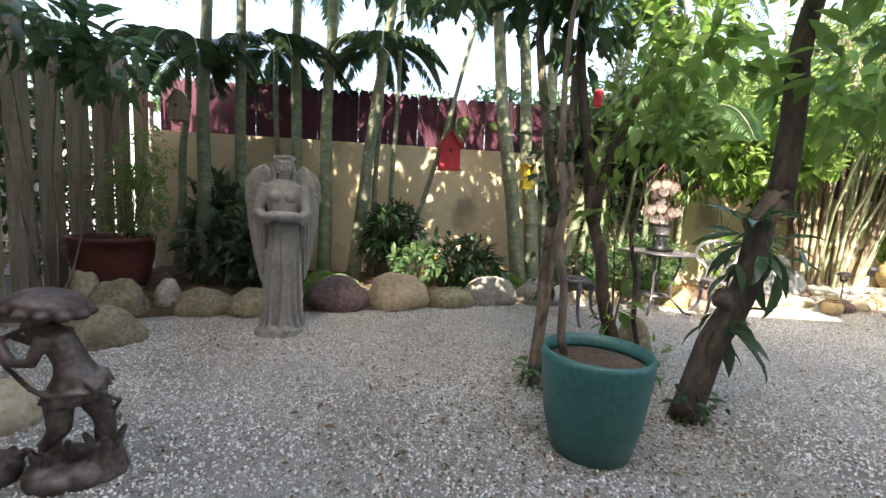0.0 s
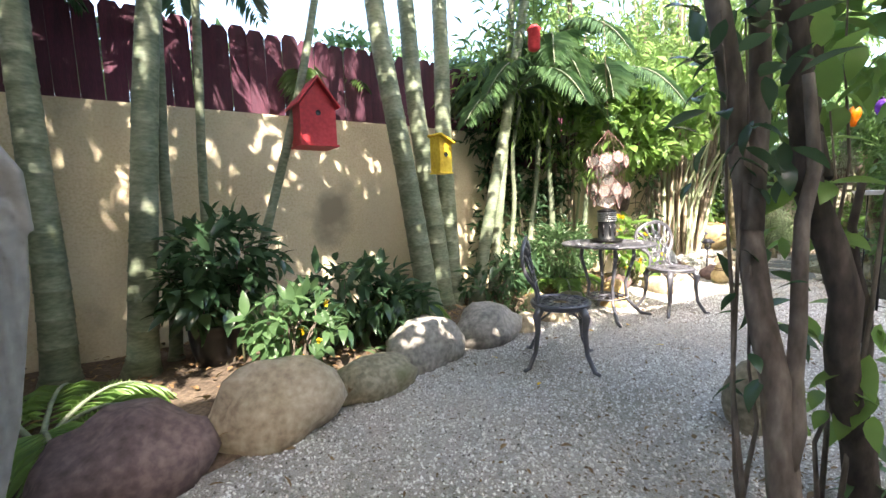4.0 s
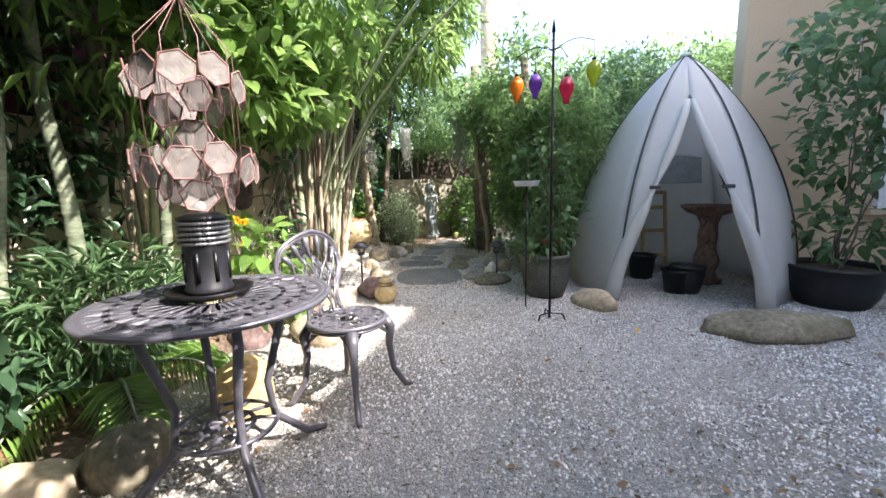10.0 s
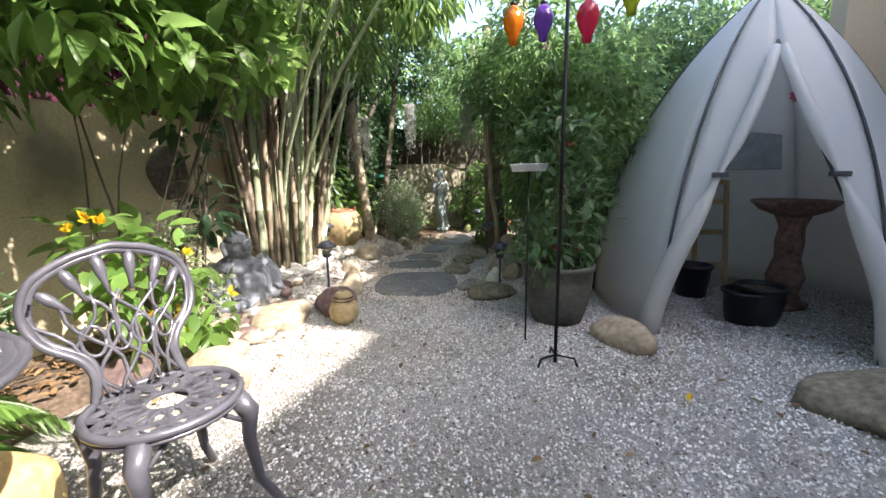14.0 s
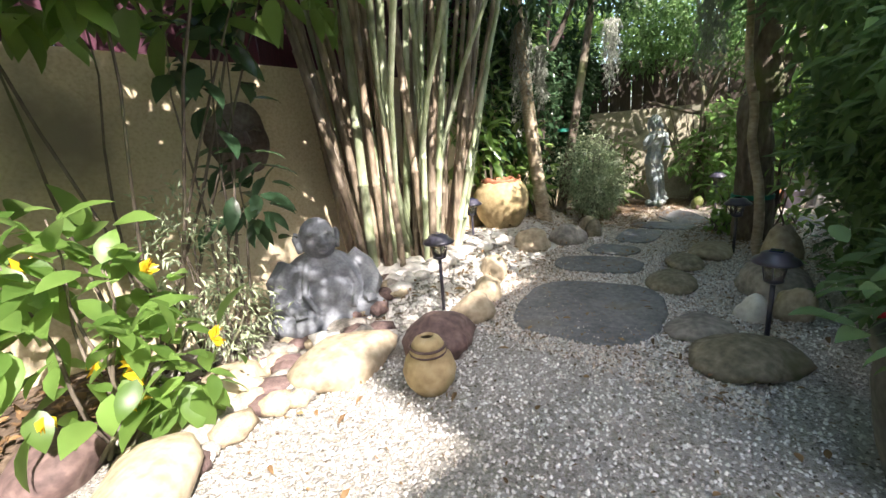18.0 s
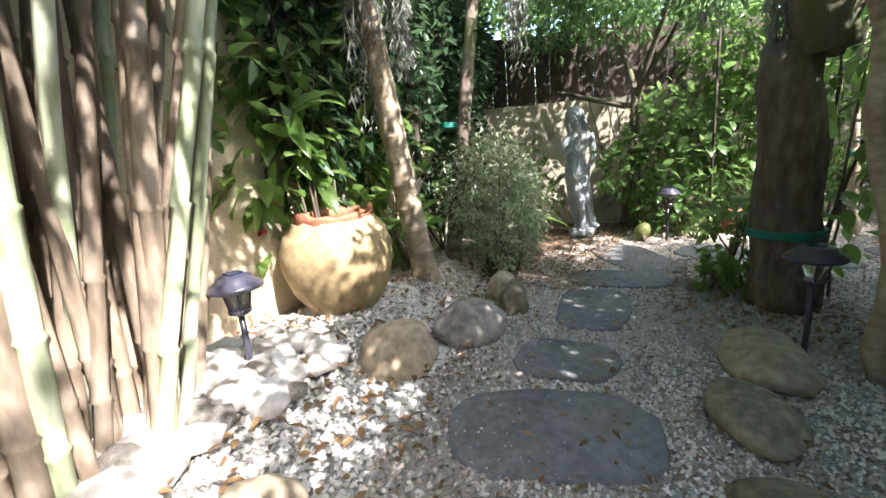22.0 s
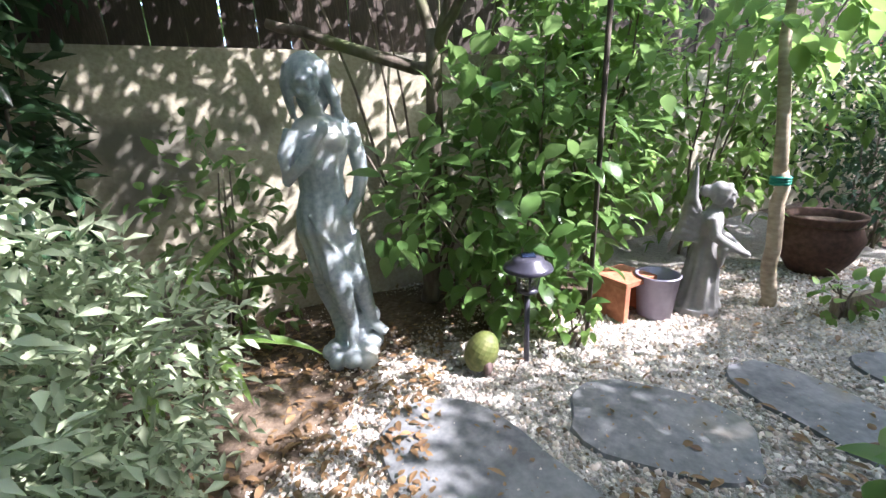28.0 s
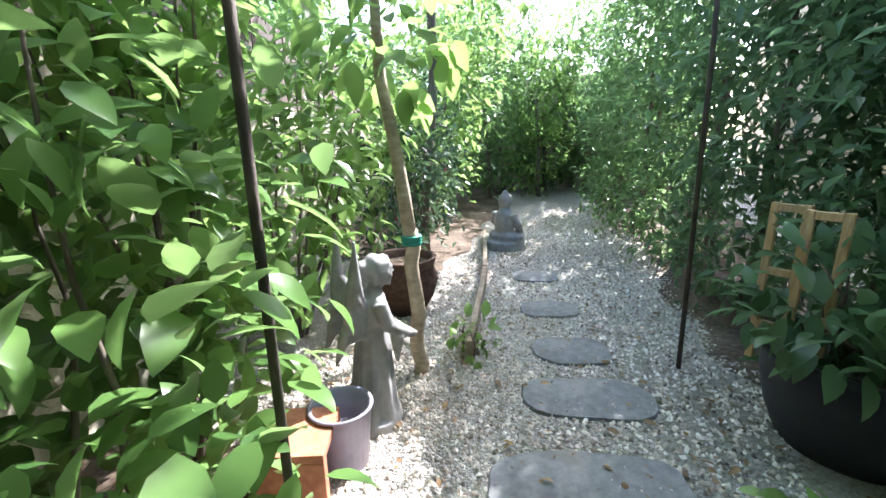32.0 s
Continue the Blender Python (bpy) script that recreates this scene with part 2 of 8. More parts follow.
m_buddha = surface("blue_grey_painted_stone", (0.13, 0.14, 0.165), (0.18, 0.195, 0.225), (0.24, 0.255, 0.28), 0.65, 3, 60, 0.25, 0.003, stain=((0.21, 0.195, 0.17), 3, 0.62))
m_bark = surface("grey_bark", (0.07, 0.055, 0.042), (0.15, 0.12, 0.095), (0.26, 0.22, 0.18), 0.9, 4, 30, 0.9, 0.012, stretch=(1, 1, 0.4), stain=((0.12, 0.14, 0.06), 4.0, 0.53))
m_barkdark = surface("dark_bark", (0.03, 0.024, 0.02), (0.07, 0.055, 0.045), (0.13, 0.10, 0.08), 0.9, 5, 30, 1.0, 0.014, stretch=(1, 1, 0.4))
m_palmtrunk = surface("green_palm_trunk", (0.09, 0.12, 0.075), (0.17, 0.20, 0.13), (0.28, 0.30, 0.22), 0.6, 3, 22, 0.4, 0.006, stretch=(1, 1, 2.5))
m_paletrunk = surface("pale_ringed_trunk", (0.24, 0.19, 0.13), (0.38, 0.31, 0.22), (0.52, 0.45, 0.34), 0.75, 3, 25, 0.4, 0.006, stretch=(1, 1, 2))
m_culm_tan = surface("dry_bamboo_culm", (0.11, 0.085, 0.062), (0.25, 0.195, 0.14), (0.42, 0.35, 0.265), 0.55, 3, 18, 0.2, 0.003, stretch=(2, 2, 0.6), vary=0.3)
m_culm_green = surface("green_bamboo_culm", (0.22, 0.27, 0.14), (0.36, 0.41, 0.26), (0.52, 0.55, 0.42), 0.45, 3, 18, 0.15, 0.003, stretch=(2, 2, 0.6), vary=0.2)
m_leaf = leafy("garden_leaf", (0.05, 0.11, 0.045), (0.12, 0.21, 0.09), trans=0.5)
# bright_leaf is lightened for sunlit foliage; dark_leaf also serves for shaded foliage.
m_leaf_bright = leafy("bright_leaf", (0.08, 0.17, 0.035), (0.22, 0.37, 0.09), trans=0.62, tint=(0.62, 0.88, 0.30))
m_leaf_mid = leafy("laurel_leaf", (0.045, 0.11, 0.03), (0.15, 0.27, 0.075), gloss=0.28, trans=0.52, tint=(0.55, 0.8, 0.30))
m_leaf_dark = leafy("dark_leaf", (0.02, 0.05, 0.025), (0.05, 0.10, 0.05), gloss=0.25, trans=0.3)
m_leaf_hedge = leafy("hedge_leaf", (0.06, 0.125, 0.04), (0.155, 0.265, 0.09), trans=0.57, tint=(0.54, 0.82, 0.36))
m_leaf_grey = leafy("grey_green_leaf", (0.25, 0.31, 0.19), (0.50, 0.56, 0.38), gloss=0.6, trans=0.35)
m_leaf_bamboo = leafy("bamboo_leaf", (0.07, 0.14, 0.035), (0.20, 0.32, 0.09), trans=0.58, tint=(0.60, 0.85, 0.32))
m_leaf_palm = leafy("palm_leaflet", (0.05, 0.11, 0.025), (0.13, 0.22, 0.06), trans=0.45)
m_leaf_dead = leafy("fallen_leaf", (0.10, 0.05, 0.025), (0.25, 0.15, 0.07), gloss=0.7, trans=0.15)
m_moss = leafy("spanish_moss", (0.26, 0.28, 0.24), (0.45, 0.47, 0.41), gloss=0.8, trans=0.3, tint=(0.7, 0.7, 0.6))
m_red_flower = leafy("red_petal", (0.50, 0.02, 0.04), (0.75, 0.06, 0.10), trans=0.35, tint=(0.9, 0.1, 0.1))
m_yellow_flower = leafy("yellow_petal", (0.75, 0.40, 0.02), (0.85, 0.55, 0.03), trans=0.35, tint=(0.9, 0.6, 0.05))
m_pink_flower = leafy("pink_petal", (0.65, 0.15, 0.25), (0.8, 0.3, 0.4), trans=0.35, tint=(0.9, 0.3, 0.4))
m_mesh = leafy("white_poly_mesh", (0.72, 0.72, 0.70), (0.79, 0.79, 0.77), 0.55, 0.45, (1.5, 1.55, 1.6))
m_zip = plain("dark_grey_trim", (0.06, 0.065, 0.07), 0.6)
m_glass_dark = plain("window_glass", (0.02, 0.025, 0.03), 0.05)
m_white = plain("white_paint", (0.76, 0.77, 0.78), 0.5)
m_wood = surface("raw_timber", (0.38, 0.24, 0.12), (0.52, 0.35, 0.19), (0.62, 0.45, 0.27), 0.7, 3, 30, 0.3, 0.003, stretch=(5, 5, 0.6))
m_greywood = surface("grey_timber", (0.16, 0.12, 0.085), (0.26, 0.20, 0.15), (0.36, 0.30, 0.23), 0.8, 3, 30, 0.3, 0.003, stretch=(5, 5, 0.6))
m_urn = surface("old_brown_clay", (0.05, 0.026, 0.018), (0.10, 0.05, 0.036), (0.15, 0.085, 0.06), 0.8, 3, 40, 0.3, 0.004)
m_tie = plain("green_plant_tie", (0.01, 0.22, 0.16), 0.5)

# ---- building blocks ----


def part(name, bm, material, parent=None, label=""):
    """Links a bmesh as one mesh object."""
    me = bpy.data.meshes.new(name)
    bm.to_mesh(me)
    bm.free()
    return link(name, me, material, parent, label)


def link(name, me, material, parent=None, label=""):
    if material is not None and not me.materials:
        me.materials.append(material)
    ob = new(name, me)
    if parent is not None:
        ob.parent = parent
    if label:
        ob["label"] = label
    return ob


def mesh_of(name, verts, faces, smooth=True):
    me = bpy.data.meshes.new(name)
    me.from_pydata([tuple(v) for v in verts], [], faces)
    if smooth:
        me.shade_smooth()
    return me


def thing(name, label, category, at=(0, 0, 0), turn=0.0, group="", kind=""):
    ob = new(name)
    ob.empty_display_size = 0.05
    ob.matrix_world = pose(*at, 0, 0, turn)
    return tagged(ob, label, category, group, kind)


def box(bm, size, centre, turn=0.0, bevel=0.0, tilt=None):
    m = Matrix.Translation(centre) @ Matrix.Rotation(radians(turn), 4, "Z")
    if tilt is not None:
        m = m @ tilt
    made = bmesh.ops.create_cube(bm, size=1.0, matrix=m @ Matrix.Diagonal((*size, 1)))
    if bevel:
        edges = {e for v in made["verts"] for e in v.link_edges}
        bmesh.ops.bevel(bm, geom=list(edges), offset=bevel, segments=2, affect="EDGES", profile=0.6)
    return bm


def ball(bm, radii, centre, turn=None, seg=16, rings=10):
    m = Matrix.Translation(centre)
    if turn is not None:
        m = m @ turn
    bmesh.ops.create_uvsphere(bm, u_segments=seg, v_segments=rings, radius=1.0, matrix=m @ Matrix.Diagonal((*radii, 1)))
    return bm


def tube_data(points, radii, sides=8, cap=True):
    """Vertices and faces of a round tube through points."""
    pts = [Vector(p) for p in points]
    n = len(pts)
    if not hasattr(radii, "__len__"):
        radii = [radii] * n
    verts, faces = [], []
    ref = Vector((0.31, 0.87, 0.12))
    for i, p in enumerate(pts):
        d = (pts[min(i + 1, n - 1)] - pts[max(i - 1, 0)]).normalized()
        a = d.cross(ref)
        if a.length < 0.05:
            a = d.cross(Vector((1, 0, 0)))
        a.normalize()
        b = d.cross(a)
        for k in range(sides):
            w = 2 * math.pi * k / sides
            verts.append(p + (a * math.cos(w) + b * math.sin(w)) * radii[i])
    for i in range(n - 1):
        for k in range(sides):
            k2 = (k + 1) % sides
            faces.append((i * sides + k, i * sides + k2, (i + 1) * sides + k2, (i + 1) * sides + k))
    if cap:
        faces.append(tuple(range(sides - 1, -1, -1)))
        faces.append(tuple((n - 1) * sides + k for k in range(sides)))
    return verts, faces


def join_data(sets):
    verts, faces = [], []
    for v, f in sets:
        o = len(verts)
        verts += v
        faces += [tuple(i + o for i in q) for q in f]
    return verts, faces


def tube(name, points, radii, material, parent=None, sides=8, label=""):
    v, f = tube_data(points, radii, sides)
    return link(name, mesh_of(name, v, f), material, parent, label)


def tubes(name, runs, material, parent=None, sides=6, label=""):
    v, f = join_data([tube_data(p, r, sides) for p, r in runs])
    return link(name, mesh_of(name, v, f), material, parent, label)


def lathe(profile, sides=28, wobble=0.0, cap=True):
    """A turned shape from (radius, height) pairs, foot first."""
    verts, faces = [], []
    for r, z in profile:
        for k in range(sides):
            w = 2 * math.pi * k / sides
            q = r * (1 + wobble * noise.noise((math.cos(w) * 1.3, math.sin(w) * 1.3, z * 2)))
            verts.append((q * math.cos(w), q * math.sin(w), z))
    for i in range(len(profile) - 1):
        for k in range(sides):
            k2 = (k + 1) % sides
            faces.append((i * sides + k, i * sides + k2, (i + 1) * sides + k2, (i + 1) * sides + k))
    if cap:
        faces.append(tuple(range(sides - 1, -1, -1)))
    return verts, faces


def turned(name, profile, material, parent=None, sides=28, label="", wobble=0.0):
    v, f = lathe(profile, sides, wobble)
    return link(name, mesh_of(name, v, f), material, parent, label)


LEAF = np.array([(0, 0, 0), (-0.36, 0.17, 0.05), (-0.5, 0.40, 0.08), (-0.42, 0.64, 0.05), (-0.20, 0.86, -0.03), (0, 1, -0.12), (0.20, 0.86, -0.03), (0.42, 0.64, 0.05), (0.5, 0.40, 0.08), (0.36, 0.17, 0.05), (0, 0.20, 0.01), (0, 0.43, 0.02), (0, 0.67, 0.0), (0, 0.86, -0.05)])
LEAF_F = [(0, 10, 1), (1, 10, 11, 2), (2, 11, 12, 3), (3, 12, 13, 4), (4, 13, 5), (0, 9, 10), (9, 8, 11, 10), (8, 7, 12, 11), (7, 6, 13, 12), (6, 5, 13)]
SMALL = np.array([(0, 0, 0), (-0.5, 0.45, 0.12), (0, 1, -0.08), (0.5, 0.45, 0.12)])
SMALL_F = [(0, 2, 1), (0, 3, 2)]


def leaf_mesh(name, at, ahead, up, length, width, big=False):
    """Many leaves in one mesh. at, ahead, up: arrays of places and directions; length, width: numbers or arrays."""
    at, ahead, up = (np.asarray(a, float) for a in (at, ahead, up))
    n = len(at)
    ahead = ahead / (np.linalg.norm(ahead, axis=1, keepdims=True) + 1e-9)
    side = np.cross(ahead, up)
    side /= np.linalg.norm(side, axis=1, keepdims=True) + 1e-9
    top = np.cross(side, ahead)
    base, quads = (LEAF, LEAF_F) if big else (SMALL, SMALL_F)
    length, width = np.broadcast_to(length, n)[:, None, None], np.broadcast_to(width, n)[:, None, None]
    v = at[:, None] + base[None, :, 0:1] * width * side[:, None] + base[None, :, 1:2] * length * ahead[:, None] + base[None, :, 2:3] * length * top[:, None]
    k = len(base)
    me = bpy.data.meshes.new(name)
    loops = np.concatenate([np.array(q) for q in quads])
    sizes = np.array([len(q) for q in quads])
    all_loops = (loops[None] + (np.arange(n) * k)[:, None]).ravel()
    all_sizes = np.tile(sizes, n)
    me.vertices.add(n * k)
    me.vertices.foreach_set("co", v.ravel())
    me.loops.add(len(all_loops))
    me.loops.foreach_set("vertex_index", all_loops)
    me.polygons.add(len(all_sizes))
    me.polygons.foreach_set("loop_start", np.r_[0, np.cumsum(all_sizes)[:-1]])
    me.update(calc_edges=True)
    me.validate()
    return me


rng = np.random.default_rng(7)


def unit(n):
    d = rng.normal(size=(n, 3))
    return d / np.linalg.norm(d, axis=1, keepdims=True)


def crown_points(blobs, n):
    """Places in and directions out of a set of uneven blobs (x, y, z, rx, ry, rz), thickest near the skin."""
    vol = np.array([b[3] * b[4] * b[5] for b in blobs]) ** 0.7
    pick = rng.choice(len(blobs), n, p=vol / vol.sum())
    b = np.array(blobs)[pick]
    d = unit(n)
    r = rng.uniform(0.25, 1, n)[:, None] ** 0.45
    lump = 1 + 0.28 * np.sin(d[:, :1] * 7 + b[:, 0:1] * 5) * np.cos(d[:, 1:2] * 6 + b[:, 2:3] * 4)
    return b[:, :3] + d * r * lump * b[:, 3:6], d


def foliage(name, blobs, n, length, width, material, parent=None, droop=0.35, big=False, label="", aim=0.7):
    p, d = crown_points(blobs, n)
    ahead = d * aim + unit(n) * 0.9
    ahead[:, 2] -= droop
    up = unit(n) * 0.5 + (0, 0, 1)
    s = rng.uniform(0.6, 1.25, n)
    return link(name, leaf_mesh(name, p, ahead, up, length * s, width * s, big), material, parent, label)


def bent(a, b, steps, sag=0.0, wave=0.0, seed=0.0):
    """Points from a to b, bowed and uneven."""
    a, b = Vector(a), Vector(b)
    out = []
    for i in range(steps + 1):
        f = i / steps
        p = a.lerp(b, f) + Vector((0, 0, -sag * 4 * f * (1 - f)))
        if 0 < i < steps:
            p += noise.noise_vector(Vector((f * 3 + seed, seed * 1.7, 2.0))) * wave
        out.append(p)
    return out


def rock(name, size, at, material, label, turn=0.0, seed=0.0, flat=0.0, group="border stones", sharp=0.0, detail=3):
    """One fieldstone, lumpy, sunk a little into the ground."""
    bm = bmesh.new()
    bmesh.ops.create_icosphere(bm, subdivisions=detail, radius=1.0)
    for v in bm.verts:
        d = v.co.normalized()
        q = 1 + 0.26 * noise.noise(d * 1.2 + Vector((seed * 3.1, seed, 0))) + 0.12 * noise.noise(d * 2.9 + Vector((seed, 5.0, seed))) + 0.035 * noise.noise(d * 8.0 + Vector((seed, 1.0, seed)))
        c = d * q
        k = max(abs(c.x), abs(c.y), abs(c.z))
        c = c * (1 - sharp) + c * (0.85 / max(k, 0.3)) * sharp
        if c.z < -0.35:
            c.z = -0.35 + (c.z + 0.35) * 0.25
        if flat and c.z > 1 - flat:
            c.z = 1 - flat + (c.z - 1 + flat) * 0.2
        v.co = Vector((c.x * size[0], c.y * size[1], c.z * size[2]))
    for f in bm.faces:
        f.smooth = True
    ob = part(name, bm, material)
    ob.matrix_world = pose(at[0], at[1], at[2] + 0.30 * size[2], 0, 0, turn)
    return tagged(ob, label, "rock", group)

# ---- ground and enclosure ----


def north(x):
    """Line of the long boundary wall."""
    return 5.95 + 0.11 * x


def endwall(y):
    """Line of the wall behind the goddess."""
    return 10.95 - 0.5 * (y - 5.85)


def ground_sheet():
    verts, faces, n = [], [], 60
    xs = np.r_[-600, -60, -12, np.linspace(-5, 15, n), 22, 70, 600]
    ys = np.r_[-600, -60, -12, np.linspace(-4, 9, n), 16, 70, 600]
    for y in ys:
        for x in xs:
            verts.append((x, y, 0.012 * noise.noise((x * 0.9, y * 0.9, 0)) if -5 < x < 15 and -4 < y < 9 else 0.0))
    w = len(xs)
    for j in range(len(ys) - 1):
        for i in range(w - 1):
            faces.append((j * w + i, j * w + i + 1, (j + 1) * w + i + 1, (j + 1) * w + i))
    return tagged(link("ground", mesh_of("ground", verts, faces), m_gravel), "pale crushed gravel ground with scattered dead leaves", "ground", kind="structure")


ground_sheet()


def height(x, y):
    return 0.012 * noise.noise((x * 0.9, y * 0.9, 0))


def bed(name, near, far, material, label, top=0.10):
    """A raised strip of soil between two lines given as lists of (x, y)."""
    verts, faces = [], []
    n, k = len(near), 9
    for (ax, ay), (bx, by) in zip(near, far):
        for j in range(k):
            f = j / (k - 1)
            x, y = ax + (bx - ax) * f, ay + (by - ay) * f
            z = -0.02 + top * min(1, f * 3.5) + 0.03 * noise.noise((x * 2.3, y * 2.3, 1)) * min(1, f * 3)
            verts.append((x, y, z))
    for i in range(n - 1):
        for j in range(k - 1):
            faces.append((i * k + j, (i + 1) * k + j, (i + 1) * k + j + 1, i * k + j + 1))
    return tagged(link(name, mesh_of(name, verts, faces), material), label, "soil bed", kind="structure")


def curve_line(pts, n):
    out = []
    for i in range(n):
        f = i / (n - 1) * (len(pts) - 1)
        k = min(int(f), len(pts) - 2)
        f -= k
        (ax, ay), (bx, by) = pts[k], pts[k + 1]
        out.append((ax + (bx - ax) * f, ay + (by - ay) * f))
    return out


edge = curve_line([(-3.5, 2.6), (-2.4, 3.1), (-1.5, 3.45), (-0.6, 3.75), (0.5, 4.25), (1.2, 4.72), (1.9, 5.1), (2.45, 5.38), (3.1, 5.5), (3.6, 5.55), (4.6, 5.75)], 60)
bed("soil_bed", edge, curve_line([(-3.7, 5.5), (4.6, north(4.6))], 60), m_soil, "dark soil bed with leaf litter along the wall")


def mound(x, y):
    """Height of the rock bed that rises toward the wall."""
    e = np.interp(x, [5.3, 5.9, 6.6, 7.3, 8.0, 9.2], [5.62, 5.42, 5.62, 5.95, 6.0, 6.25])
    return max(0.0, min(1.0, (y - e) / 0.35)) * 0.13 * max(0.0, min(1.0, (x - 5.3) / 0.8)) * max(0.0, min(1.0, (9.6 - x) / 0.8))


def mound_sheet():
    xs, ys = np.linspace(5.2, 9.7, 70), np.linspace(5.3, 7.2, 40)
    verts = [(x, y, mound(x, y) - 0.006 + (0.012 * noise.noise((x * 5, y * 5, 2)) if mound(x, y) > 0.02 else -0.02)) for y in ys for x in xs]
    w = len(xs)
    faces = [(j * w + i, j * w + i + 1, (j + 1) * w + i + 1, (j + 1) * w + i) for j in range(len(ys) - 1) for i in range(w - 1) if ys[j + 1] < north(xs[i]) + 0.1]
    return tagged(link("rock_mound", mesh_of("rock_mound", verts, faces), m_gravel), "low gravel mound rising to the wall", "ground", kind="structure")


mound_sheet()


def wall_run(name, a, b, high, thick, material, label, low=-0.1):
    ax, ay = a
    bx, by = b
    d = math.hypot(bx - ax, by - ay)
    bm = bmesh.new()
    bmesh.ops.create_cube(bm, size=1.0, matrix=Matrix.Diagonal((d, thick, high - low, 1)))
    bmesh.ops.bevel(bm, geom=list(bm.edges), offset=0.015, segments=2, affect="EDGES")
    ob = part(name, bm, material)
    ob.matrix_world = pose((ax + bx) / 2, (ay + by) / 2, (high + low) / 2, 0, 0, math.degrees(math.atan2(by - ay, bx - ax)))
    return tagged(ob, label, "wall", kind="structure")


bed("leaf_soil", curve_line([(8.85, 5.95), (9.4, 5.85), (10.0, 5.60), (10.35, 5.0), (10.55, 4.4)], 30), curve_line([(8.9, 6.95), (9.8, 7.0), (10.6, 6.5), (10.95, 5.75), (11.4, 4.9)], 30), m_soil, "dark leafy soil round the goddess", 0.035)
bed("hedge_soil", curve_line([(9.05, 4.05), (9.45, 3.72), (9.62, 3.32), (9.86, 2.3), (10.16, 1.1), (10.42, 0.2), (10.95, -1.6), (11.3, -3.5)], 40), curve_line([(8.3, 3.4), (8.4, 2.9), (8.5, 2.4), (8.6, 1.6), (8.7, 0.8), (8.8, 0.0), (9.2, -1.6), (9.5, -3.5)], 40), m_soil, "dark soil under the hedge along the path", 0.04)
bed("rose_soil", curve_line([(10.95, 2.6), (11.08, 2.0), (11.14, 1.4), (11.35, 0.2), (11.85, -1.6), (12.2, -3.5)], 40), curve_line([(endwall(y) - 0.02, y) for y in (2.7, 2.0, 1.4, 0.2, -1.6, -3.5)], 40), m_soil, "dark soil under the bushes at the end wall", 0.04)
T = 0.16
wn1 = wall_run("wall_north", (-3.85, north(-3.85) + T / 2), (2.7, north(2.7) + T / 2), 2.0, T, m_stucco, "cream stucco garden wall with stains and sun patches")
wn2 = wall_run("wall_north_low", (2.7, north(2.7) + T / 2), (10.45, north(10.45) + T / 2), 1.58, T, m_stucco, "cream stucco garden wall in dappled shade")
we = wall_run("wall_end", (endwall(7.15) + T / 2, 7.15), (endwall(-3.5) + T / 2, -3.5), 1.27, T, m_oldstucco, "weathered cream stucco wall with black mildew")


def board_fence(name, a, b, low, high, width, gap, material, label, both=False, ear=0.05, lean=0.0, rails=()):
    """Boards side by side along a line, each a piece of its own."""
    (ax, ay), (bx, by) = a, b
    d = math.hypot(bx - ax, by - ay)
    turn = math.degrees(math.atan2(by - ay, bx - ax))
    fence = thing(name, label, "fence", (ax, ay, 0), turn, kind="structure")
    hgt, t = high - low, 0.018
    bm = bmesh.new()
    w = width / 2
    prof = [(-w, 0), (w, 0), (w, hgt - ear), (w - ear * 0.6, hgt), (-w + ear * 0.6, hgt), (-w, hgt - ear)]
    f = bm.faces.new([bm.verts.new((x, -t / 2, z)) for x, z in prof])
    r = bmesh.ops.extrude_face_region(bm, geom=[f])
    bmesh.ops.translate(bm, verts=[v for v in r["geom"] if isinstance(v, bmesh.types.BMVert)], vec=(0, t, 0))
    bmesh.ops.recalc_face_normals(bm, faces=bm.faces)
    me = bpy.data.meshes.new("board")
    bm.to_mesh(me)
    bm.free()
    me.materials.append(material)
    n = int(d / (width + gap))
    for i in range(n):
        o = new("board", me)
        o.parent = fence
        off = (0.045 if i % 2 else -0.0) if both else 0.0
        o.matrix_basis = pose((i + 0.5) * (width + gap), off + 0.006 * random.uniform(-1, 1), low + 0.02 * random.uniform(-1, 1), random.uniform(-0.6, 0.6), random.uniform(-0.5, 0.5), 0)
    for z in rails:
        bm = bmesh.new()
        box(bm, (d, 0.04, 0.085), (d / 2, 0.03 if both else 0.04, z), 0, 0.006)
        part("rail", bm, material, fence)
    return fence


board_fence("fence_red", (-3.85, north(-3.85) + 0.22), (2.7, north(2.7) + 0.22), 1.85, 2.78, 0.145, 0.004, m_redwood, "dark red painted board fence above the wall")
board_fence("fence_red_low", (2.7, north(2.7) + 0.22), (10.45, north(10.45) + 0.22), 1.45, 2.45, 0.145, 0.004, m_redwood, "dark red painted board fence above the wall")
board_fence("fence_dark", (endwall(7.15) + 0.2, 7.15), (endwall(-3.5) + 0.2, -3.5), 1.12, 1.95, 0.145, 0.004, m_darkwood, "dark brown board fence above the end wall", rails=(1.9,))
board_fence("fence_west", (-3.15, -2.4), (-3.88, 5.72), 0.02, 2.85, 0.16, 0.022, m_fence, "weathered brown slatted wooden fence", both=True, rails=(0.45, 1.25, 2.35))


